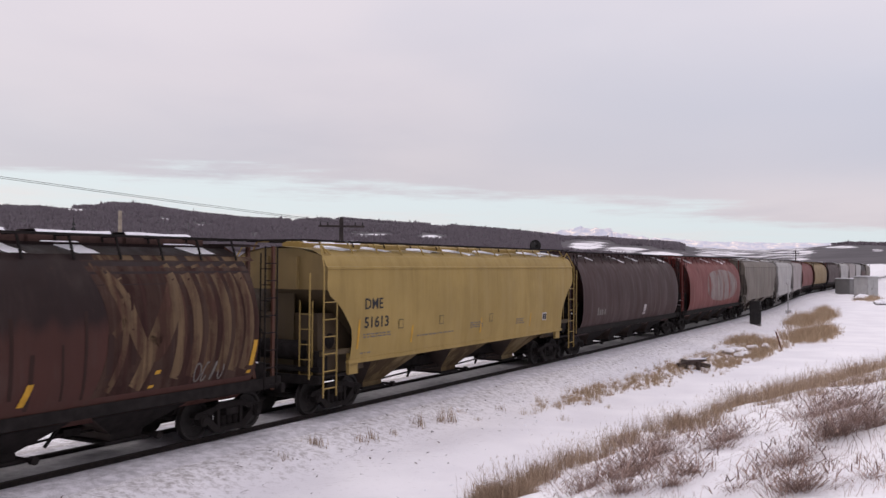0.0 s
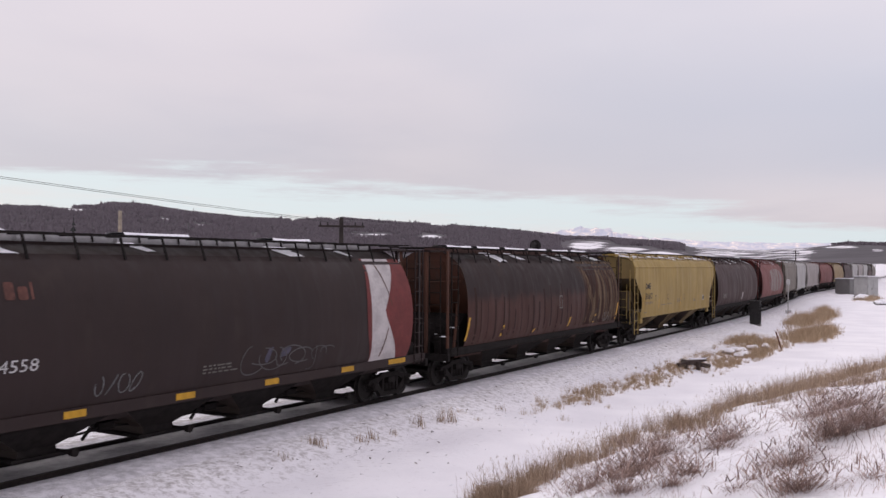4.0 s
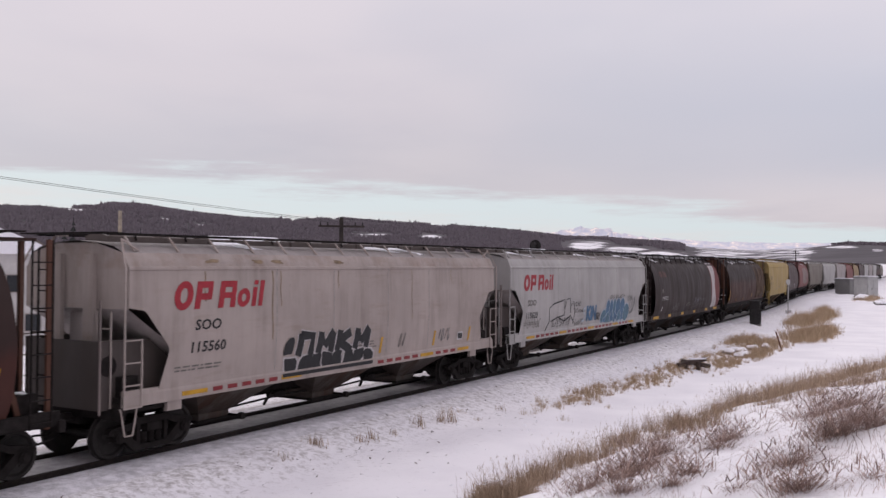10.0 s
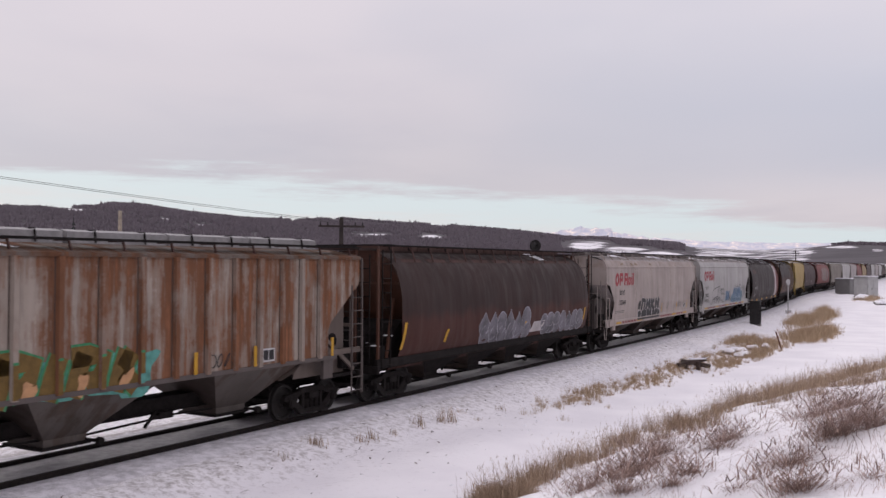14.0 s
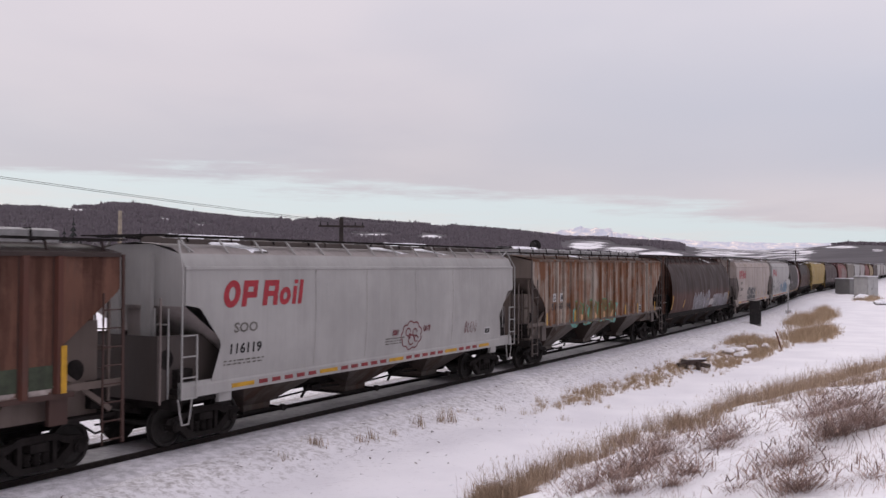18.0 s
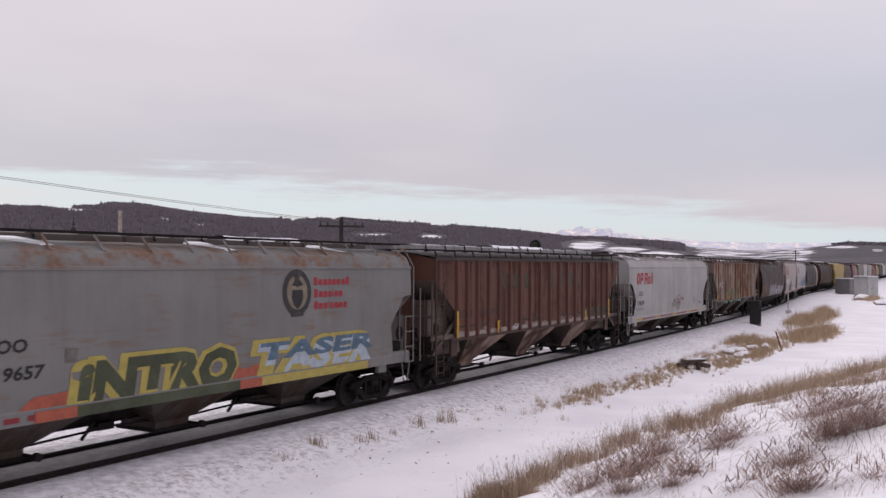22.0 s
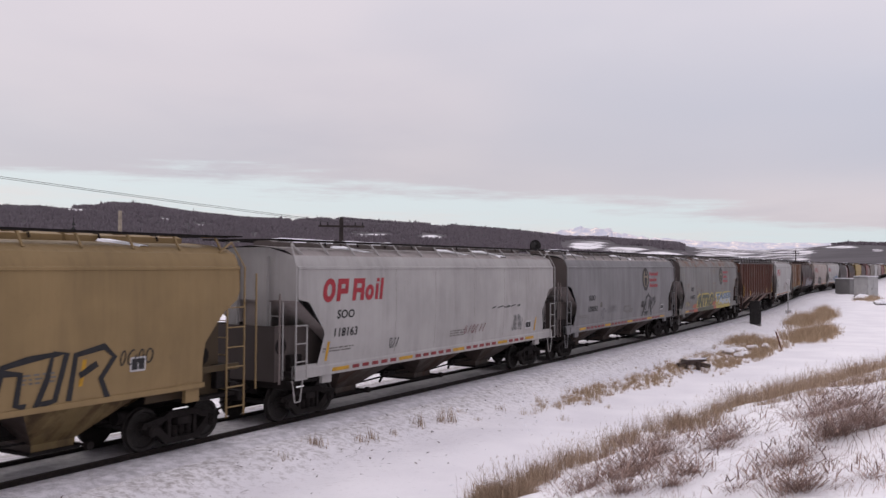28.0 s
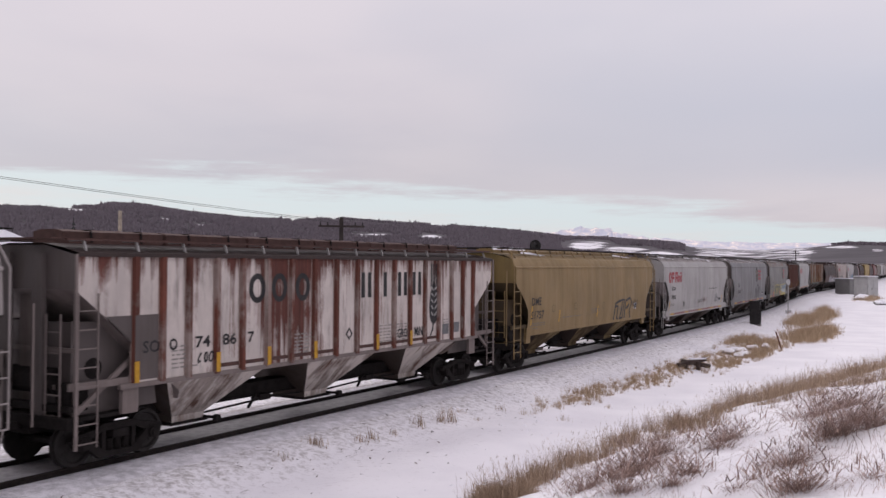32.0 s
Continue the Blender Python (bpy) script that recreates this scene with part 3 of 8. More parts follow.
FLAT = [(1.58, 1.52), (2.1, 1.52), (2.5, 1.52), (2.9, 1.52), (3.3, 1.52), (3.7, 1.52), (4.18, 1.52)]


# half length of the side sheets, half length over the couplers, bogie's place
SPEC = {"cyl": (7.62, 9.38, 7.3), "curved": (8.1, 8.84, 6.95), "yellow": (8.55, 9.40, 7.35), "ribbed": (8.65, 9.45, 7.2)}


def half_width(outline, z):
    return float(np.interp(z, [p[0] for p in outline], [p[1] for p in outline]))


def outline_of(kind):
    return {"cyl": ROUND, "curved": CURVED, "yellow": CURVED, "ribbed": FLAT}[kind]


def side_end(kind, z):
    """How far the side sheet reaches from the middle of the wagon at this height."""
    e = SPEC[kind][0]
    if kind == "cyl":
        return e + 0.02 - 0.10 * abs(z - 2.5) / 1.7
    if kind == "curved":
        return float(np.interp(z, [1.3, 1.5, 2.25, 3.0, 3.07, 3.12], [e - 0.86, e - 0.88, e - 1.10, e - 0.47, e - 0.40, e]))
    if kind == "yellow":
        return float(np.interp(z, [1.3, 1.5, 1.9, 2.3, 2.7, 2.95, 3.2, 3.4], [e - 1.10, e - 1.10, e - 1.15, e - 1.08, e - 0.75, e - 0.5, e - 0.1, e]))
    return float(np.interp(z, [1.6, 2.35, 2.45, 3.45, 3.55], [e - 1.40, e - 1.40, e - 1.35, e - 0.06, e]))


def add_body(car, kind, mat, roof_mat, end_mat, under, web_mat):
    outline = outline_of(kind)
    E = SPEC[kind][0]
    levels = []
    for (z0, w0), (z1, w1) in zip(outline, outline[1:]):
        levels += [z0, (z0 + z1) / 2]
    levels.append(outline[-1][0])
    if kind != "cyl":
        levels = sorted(set(levels + [1.6, 2.3, 2.95, 3.06, 3.13, 3.2, 3.45, 3.55]))
        levels = [z for z in levels if z >= outline[0][0]]
    for sy in (-1, 1):
        bm = bmesh.new()
        rows = []
        for z in levels:
            e, w = side_end(kind, z), half_width(outline, z)
            rows.append([(e * (-1 + 2 * k / 24), sy * w, z) for k in range(25)])
        grid(bm, rows)
        part("side_sheet", bm, mat, car, smooth=True)
    # roof
    bm = bmesh.new()
    zt, wt = outline[-1]
    e = side_end(kind, zt)
    if kind == "cyl":
        prof = [(-wt, zt), (-0.62, 4.38), (-0.6, 4.44), (0.6, 4.44), (0.62, 4.38), (wt, zt)]
    elif kind != "ribbed":
        prof = [(-wt, zt), (-1.15, 4.37), (-0.6, 4.46), (0, 4.5), (0.6, 4.46), (1.15, 4.37), (wt, zt)]
    else:
        prof = [(-wt - 0.05, zt - 0.03), (-wt - 0.05, zt + 0.05), (-1.1, 4.33), (-0.5, 4.42), (0.5, 4.42), (1.1, 4.33), (wt + 0.05, zt + 0.05), (wt + 0.05, zt - 0.03)]
    grid(bm, [[(e * (-1 + 2 * k / 10), y, z) for y, z in prof] for k in range(11)])
    part("roof", bm, roof_mat, car, smooth=True)
    # ends
    for sx in (-1, 1):
        bm = bmesh.new()
        if kind == "cyl":
            ring = [(w, z) for z, w in outline] + [(0.6, 4.44)]
            a = [bm.verts.new((sx * side_end(kind, z), w, z)) for w, z in ring] + [bm.verts.new((sx * side_end(kind, z), -w, z)) for w, z in ring[::-1]]
            inner = [bm.verts.new((sx * (E - 0.22 - 0.50 * (4.3 - v.co.z)), v.co.y * 0.84, 2.5 + (v.co.z - 2.5) * 0.86)) for v in a]
            for i in range(len(a)):
                j = (i + 1) % len(a)
                bm.faces.new((a[i], a[j], inner[j], inner[i]))
            bm.faces.new(inner)
            part("end_sheet", bm, end_mat, car)
            for y in (-0.5, 0.5):
                bm = bmesh.new()
                bar(bm, (sx * (E - 0.20), y, 4.1), (sx * (E - 1.45), y, 1.5), 0.06, 0.10)
                part("end_stiffener", bm, end_mat, car)
            bm = bmesh.new()
            bar(bm, (sx * (E - 0.50), -1.15, 3.45), (sx * (E - 0.50), 1.15, 3.45), 0.05, 0.07)
            part("end_stiffener", bm, end_mat, car)
            # brake gear that crowds the platform under the slope, dabbed with snow
            bm = bmesh.new()
            rod(bm, (sx * (E + 0.2), -0.95, 1.42), (sx * (E + 0.2), 0.85, 1.42), 0.26, 14)
            part("air_reservoir", bm, STEEL_DARK, car, "dark air reservoir on the end platform")
            bm = bmesh.new()
            prism(bm, [(sx * (E - 1.1), 1.0), (sx * (E - 0.1), 1.0), (sx * (E - 0.1), 1.9), (sx * (E - 0.75), 2.35), (sx * (E - 1.1), 2.2)], -1.15, 1.15)
            part("end_bulkhead", bm, STEEL_DARK, car)
            bm = bmesh.new()
            box(bm, min(sx * (E + 0.3), sx * (E + 0.75)), max(sx * (E + 0.3), sx * (E + 0.75)), -1.2, -0.75, 1.05, 1.62)
            part("valve_box", bm, STEEL_DARK, car)
            # dark box added to hide the bright snow behind the gap
            bm = bmesh.new()
            box(bm, min(sx * (E + 0.25), sx * (E + 0.85)), max(sx * (E + 0.25), sx * (E + 0.85)), -0.5, 1.25, 1.05, 2.05)
            part("gap_filler_box", bm, STEEL_DARK, car)
            for px, py, pz in ((0.2, -0.4, 1.66), (0.52, -0.98, 1.62), (0.55, 0.2, 1.08), (0.0, -1.1, 1.9)):
                bm = bmesh.new()
                bmesh.ops.create_icosphere(bm, subdivisions=1, radius=1.0, matrix=Matrix.Translation((sx * (E + px), py, pz)) @ Matrix.Diagonal((0.11, 0.20, 0.035, 1)))
                part("snow_dab", bm, CAP_SNOW, car, "dab of snow on the brake gear")
            for y in (-1.25, 1.25):
                bm = bmesh.new()
                bar(bm, (sx * (E + 0.35), y, 1.0), (sx * (E - 0.15), y * 0.95, 3.0), 0.05, 0.10)
                part("end_brace", bm, end_mat, car)
            for y, wide in ((-1.32, 0.06), (-0.50, 0.09), (0.50, 0.09), (1.32, 0.06)):
                bm = bmesh.new()
                box(bm, sx * (E + 0.85) - 0.045, sx * (E + 0.85) + 0.045, y - wide / 2, y + wide / 2, 0.95, 4.46)
                part("end_post", bm, end_mat, car)
            bm = bmesh.new()
            box(bm, min(sx * E, sx * (E + 1.0)), max(sx * E, sx * (E + 1.0)), -0.75, 0.75, 4.44, 4.50)
            part("end_canopy", bm, roof_mat, car)
        else:
            zk = {"curved": 3.10, "yellow": 3.35, "ribbed": 3.52}[kind]
            ze = 4.45 if kind != "ribbed" else 4.38
            xk = E - 0.004
            w = half_width(outline, zk)
            a = [bm.verts.new((sx * xk, y * (half_width(outline, z) - 0.005), z)) for y, z in ((-1, zk), (-1, 3.9), (-1, outline[-1][0]))] + [bm.verts.new((sx * xk, y, ze)) for y in (-0.6, 0.6)] + \
                [bm.verts.new((sx * xk, y * (half_width(outline, z) - 0.005), z)) for y, z in ((1, outline[-1][0]), (1, 3.9), (1, zk))]
            bm.faces.new(a)
            part("end_wall", bm, end_mat, car)
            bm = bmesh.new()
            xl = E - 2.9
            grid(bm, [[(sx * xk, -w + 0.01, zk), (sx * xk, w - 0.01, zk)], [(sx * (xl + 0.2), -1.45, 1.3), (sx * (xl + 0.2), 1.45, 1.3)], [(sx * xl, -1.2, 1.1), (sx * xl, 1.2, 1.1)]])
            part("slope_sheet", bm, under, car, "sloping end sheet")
            # posts and braces that carry the overhanging end
            for y in (-1.36, 1.36) if kind == "ribbed" else ():
                bm = bmesh.new()
                bar(bm, (sx * (E - 0.12), y, 1.10), (sx * (E - 0.12), y, zk + 0.02), 0.05, 0.05)
                part("end_post", bm, under, car)
            for y in (-0.5, 0.5):
                bm = bmesh.new()
                xa, xb = sorted((sx * (E + 0.0), sx * (E + 0.10)))
                box(bm, xa, xb, y - 0.15, y + 0.15, zk if kind == "yellow" else 1.07, 4.22)
                part("end_channel", bm, end_mat, car)
            # the webs that carry the slope sheet; a black disc paints their round hole's shade
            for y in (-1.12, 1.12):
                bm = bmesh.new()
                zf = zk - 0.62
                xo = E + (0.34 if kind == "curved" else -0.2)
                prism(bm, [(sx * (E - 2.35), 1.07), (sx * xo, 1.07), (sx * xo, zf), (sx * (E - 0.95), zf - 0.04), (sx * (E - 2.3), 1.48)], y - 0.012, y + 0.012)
                web = part("shear_plate", bm, web_mat, car, "upright plate under the slope sheet")
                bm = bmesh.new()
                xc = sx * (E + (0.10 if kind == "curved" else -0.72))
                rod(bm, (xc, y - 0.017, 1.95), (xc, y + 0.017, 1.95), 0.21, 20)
                part("hole_shade_disc", bm, STEEL_DARK, web)
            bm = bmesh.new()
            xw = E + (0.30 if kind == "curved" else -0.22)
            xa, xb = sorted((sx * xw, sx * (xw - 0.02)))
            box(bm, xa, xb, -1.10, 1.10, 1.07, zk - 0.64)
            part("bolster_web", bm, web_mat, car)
            bm = bmesh.new()
            xa, xb = sorted((sx * (E - 0.16), sx * (E - 0.20)))
            box(bm, xa, xb, -0.36, 0.36, 1.07, zk - 0.02)
            part("brake_panel", bm, under, car)
            if kind == "ribbed":
                for y in (-1.40, 1.40):
                    bm = bmesh.new()
                    bar(bm, (sx * (E - 0.1), y, 1.15), (sx * (E - 1.5), y, 2.15), 0.06, 0.10)
                    part("end_brace", bm, under, car)
                for z in (1.62, 2.35):
                    bm = bmesh.new()
                    bar(bm, (sx * (E - 0.12), -1.40, z), (sx * (E - 0.12), 1.40, z), 0.06, 0.09)
                    part("end_rail", bm, under, car)
            if kind != "curved":
                for y in (-1.46, 1.46):
                    bm = bmesh.new()
                    bar(bm, (sx * (E + 0.1), y, 1.68), (sx * (E - 1.45), y, 1.68), 0.07, 0.14)
                    part("side_rail", bm, under, car)
            # the bulkhead and the brake gear that stand under the slope
            if kind != "curved":
                bm = bmesh.new()
                prism(bm, [(sx * (E - 2.2), 1.1), (sx * (E - 1.25), 1.1), (sx * (E - 1.25), 1.95), (sx * (E - 1.6), 2.0)], -0.9, 0.9)
                part("end_bulkhead", bm, STEEL_DARK, car)
            bm = bmesh.new()
            rod(bm, (sx * (E - 0.9), -0.35, 1.42), (sx * (E - 0.9), 0.65, 1.42), 0.2, 12)
            part("air_tank", bm, STEEL_DARK, car)


def add_sill(car, kind, mat):
    E, T = SPEC[kind][0], SPEC[kind][1]
    P = T - 0.72
    for sy in (-1, 1):
        bm = bmesh.new()
        if kind == "cyl":
            box(bm, -P, P, sy * 1.39 - 0.05, sy * 1.39 + 0.05, 1.04, 1.28)
        elif kind == "curved":
            prism_pts = [(1.42, 1.13), (1.55, 1.13), (1.55, 1.36), (1.50, 1.46), (1.42, 1.46)]
            grid(bm, [[(x, sy * y, z) for y, z in prism_pts] for x in (-P, -E + 0.95, E - 0.95, P)], close=True)
        else:
            z = 1.32 if kind == "yellow" else 1.52
            box(bm, -E + 1.05, E - 1.05, sy * 1.50 - 0.05, sy * 1.50 + 0.05, z, z + 0.10)
        part("side_sill", bm, mat, car)
    bm = bmesh.new()
    box(bm, -P, P, -0.3, 0.3, 0.70, 1.0)
    part("centre_sill", bm, STEEL_DARK, car)
    for sx in (-1, 1):
        bm = bmesh.new()
        box(bm, min(sx * (E - 1.4), sx * P), max(sx * (E - 1.4), sx * P), -1.4, 1.4, 1.00, 1.07)
        box(bm, min(sx * (P - 0.05), sx * (P + 0.08)), max(sx * (P - 0.05), sx * (P + 0.08)), -1.5, 1.5, 0.88, 1.10)
        part("end_platform", bm, STEEL_DARK, car)
        part("coupler", COUPLER, None, car, m=pose(sx * (T - 0.84), 0, 0, 0, 0, 0 if sx > 0 else 180))
        if kind != "cyl":
            for sy in (-1, 1):
                bm = bmesh.new()
                xa, xb = sorted((sx * (E - 1.55), sx * (E - 1.15)))
                box(bm, xa, xb, sy * 1.44 - 0.05, sy * 1.44 + 0.05, 0.92 if kind == "curved" else 1.02, 1.14 if kind == "curved" else 1.6)
                part("jacking_pad", bm, mat, car)


# one dark coat holds both the dirt and the underfloor shade of the slopes
SLOPE_DIRT_SHADE = paint_mat("dirty_shaded_slope_paint", (0.052, 0.040, 0.034), 0.2, (0.09, 0.045, 0.025), grime=0.5)


def add_hoppers(car, kind, mat, gate_mat):
    """The discharge hoppers under the floor, each with its gate."""
    if kind == "cyl":
        spots = [(-4.5, 1.25), (-1.5, 1.25), (1.5, 1.25), (4.5, 1.25)]
        wide, zt, zb, low = 1.22, 0.98, 0.36, 0.75
    elif kind == "curved":
        spots = [(-4.6, 1.45), (-0.35, 1.45), (3.9, 1.45)]
        wide, zt, zb, low = 1.42, 1.18, 0.36, 0.55
    elif kind == "yellow":
        spots = [(-4.86, 1.40), (-0.2, 1.40), (4.46, 1.40)]
        wide, zt, zb, low = 1.50, 1.40, 0.38, 0.52
    else:
        spots = [(-4.80, 1.56), (-0.05, 1.56), (4.65, 1.56)]
        wide, zt, zb, low = 1.51, 1.56, 0.43, 0.55
    for x, half in spots:
        bm = bmesh.new()
        b = 0.42 if kind == "cyl" else 0.50
        rows = []
        for z, hx, wy in ((zt, half, wide), (zb + 0.14, b, low), (zb, b, low)):
            rows.append([(x - hx, -wy, z), (x + hx, -wy, z), (x + hx, wy, z), (x - hx, wy, z)])
        for i in (0, 2):
            grid(bm, [[r[i], r[i + 1]] for r in rows])
        hopper = part("hopper", bm, mat, car)
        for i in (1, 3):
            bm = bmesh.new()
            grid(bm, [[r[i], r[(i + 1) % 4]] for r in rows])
            part("slope_sheet", bm, SLOPE_DIRT_SHADE, hopper, "slope sheet coloured dark for dirt and shade")
        bm = bmesh.new()
        box(bm, x - 0.58, x + 0.58, -low - 0.06, low + 0.06, zb - 0.06, zb)
        rod(bm, (x + 0.5, -low - 0.35, zb + 0.02), (x + 0.5, low + 0.35, zb + 0.02), 0.035, 8)
        for sy in (-1, 1):
            rod(bm, (x + 0.5, sy * (low + 0.35), zb + 0.02), (x + 0.5, sy * (low + 0.47), zb + 0.02), 0.085, 8)
        part("gate", bm, gate_mat, hopper)
    bm = bmesh.new()
    rod(bm, (-6.2, -0.32, 0.68), (6.2, -0.32, 0.68), 0.03, 6)
    part("brake_pipe", bm, STEEL_DARK, car)
    bm = bmesh.new()
    rod(bm, (5.9, -0.55, 0.76), (6.4, -0.55, 0.76), 0.15, 10)
    part("brake_cylinder", bm, STEEL_DARK, car)
    for (xa, ha), (xb, hb) in zip(spots, spots[1:]):
        bm = bmesh.new()
        mid = (xa + xb) / 2
        bar(bm, (xa + 0.4, -0.42, 0.50), (mid + 0.1, -0.46, 0.58), 0.05, 0.04)
        bar(bm, (mid - 0.25, -0.46, 0.42), (mid + 0.05, -0.46, 0.74), 0.06, 0.05)
        bar(bm, (mid, -0.46, 0.62), (xb - 0.4, -0.40, 0.56), 0.05, 0.04)
        box(bm, mid + 0.15, mid + 0.55, -0.5, -0.2, 0.55, 0.70)
        part("brake_rigging", bm, STEEL_DARK, car, "dark brake rods and levers under the floor")


def add_roof_gear(car, kind, board_mat, hatch_mat, bracket_mat, snow, rnd, fine, capped):
    E, T = SPEC[kind][0], SPEC[kind][1]
    zt = {"cyl": 4.44, "curved": 4.50, "yellow": 4.50, "ribbed": 4.42}[kind]
    # hatch covers along the middle
    half = {"cyl": 0.40, "curved": 0.34, "yellow": 0.34, "ribbed": 0.46}[kind]
    n = {"cyl": 6, "curved": 5, "yellow": 5, "ribbed": 6}[kind]
    top = {"cyl": 0.15, "curved": 0.10, "yellow": 0.10, "ribbed": 0.24}[kind]
    L = E - 0.5
    for i in range(n):
        x0, x1 = -L + 2 * L * i / n, -L + 2 * L * (i + 1) / n - 0.10
        bm = bmesh.new()
        grid(bm, [[(x, -half, zt - 0.03), (x, -half, zt + top), (x, -half * 0.5, zt + top + 0.05), (x, half * 0.5, zt + top + 0.05), (x, half, zt + top), (x, half, zt - 0.03)] for x in (x0, x1)], close=True)
        bm.faces.new([v for v in list(bm.verts)[:6]])
        bm.faces.new([v for v in list(bm.verts)[6:12]])
        hatch = part("hatch_cover", bm, hatch_mat, car)
        for k in range(2 if fine else 1):
            bm = bmesh.new()
            xx = x0 + (x1 - x0) * (k + 0.5) / 2
            bar(bm, (xx, -half - 0.06, zt + 0.02), (xx, -half - 0.02, zt + top + 0.02), 0.035, 0.03)
            bar(bm, (xx, -half - 0.03, zt + top + 0.04), (xx, half + 0.03, zt + top + 0.04), 0.035, 0.02)
            part("latch", bm, STEEL_DARK, hatch)
    # running boards on brackets
    yb = {"cyl": 0.80, "curved": 0.86, "yellow": 0.88, "ribbed": 1.13}[kind]
    zb = zt + {"cyl": 0.16, "curved": 0.14, "yellow": 0.16, "ribbed": 0.08}[kind]
    eave = {"cyl": (1.16, 4.1), "curved": (1.38, 4.27), "yellow": (1.28, 4.32), "ribbed": (1.40, 4.22)}[kind]
    for sy in (-1, 1):
        bm = bmesh.new()
        for j in range(3):
            yy = sy * (yb - 0.14 + 0.14 * j)
            bar(bm, (-E - 0.1, yy, zb), (E + 0.1, yy, zb), 0.03, 0.10, up=(0, 1, 0))
        bar(bm, (-E - 0.1, sy * (yb + 0.22), zb - 0.02), (E + 0.1, sy * (yb + 0.22), zb - 0.02), 0.07, 0.04)
        board = part("running_board", bm, board_mat, car)
        for k in range(14):
            bm = bmesh.new()
            x = -E + 0.3 + (2 * E - 0.6) * k / 13
            bar(bm, (x, sy * (yb + 0.20), zb - 0.02), (x + 0.02, sy * eave[0], eave[1]), 0.05, 0.03)
            bar(bm, (x, sy * (yb - 0.2), zb - 0.035), (x, sy * (yb + 0.2), zb - 0.035), 0.05, 0.03)
            if fine and sy < 0 or k % 4 == 0:
                part("bracket", bm, bracket_mat, board)
            else:
                bm.free()
    for sx in (-1, 1):
        bm = bmesh.new()
        for j in range(4):
            xx = sx * (E - 0.05 + 0.13 * j)
            bar(bm, (xx, -1.3, zb), (xx, 1.3, zb), 0.09, 0.03)
        part("end_board", bm, board_mat, car)
    # snow that lies on the roof
    if snow:
        slope = (eave[1] - zt) / (eave[0] - half)
        for i in range(snow):
            bm = bmesh.new()
            x = -L + 2 * L * (i + rnd.uniform(0.1, 0.9)) / snow
            l, y0 = rnd.uniform(0.35, 1.0), half + 0.05
            y1 = eave[0] - rnd.uniform(0.02, 0.3)
            rows = []
            for k in range(5):
                yy = y0 + (y1 - y0) * k / 4
                zz = zt + slope * (yy - half)
                sh, ll = 0.5 * k / 4, l * (1 - 0.35 * k / 4) * rnd.uniform(0.85, 1.1)
                rows.append([(x + sh - 0.03, -yy, zz), (x + sh + 0.05, -yy, zz + 0.05), (x + sh + ll - 0.05, -yy, zz + 0.05), (x + ll + sh, -yy, zz)])
            grid(bm, rows)
            part("snow_patch", bm, CAP_SNOW, car, "thin snow lying on the roof")
    # snow lying along the hatch covers
    for i in range(n):
        if rnd.random() > capped:
            continue
        x0, x1 = -L + 2 * L * i / n, -L + 2 * L * (i + 1) / n - 0.10
        bm = bmesh.new()
        zz = zt + top + 0.02
        grid(bm, [[(xx, y, z) for y, z in ((-half + 0.01, zz - 0.02), (-half * 0.75, zz + 0.07 + rnd.uniform(0, 0.03)), (half * 0.6, zz + 0.08), (half - 0.01, zz - 0.02))] for xx in (x0 + rnd.uniform(0, 0.4), x0 + 0.5, (x0 + x1) / 2, x1 - 0.45, x1 - rnd.uniform(0, 0.4))])
        part("snow_strip", bm, CAP_SNOW, car, "snow on the hatch covers")


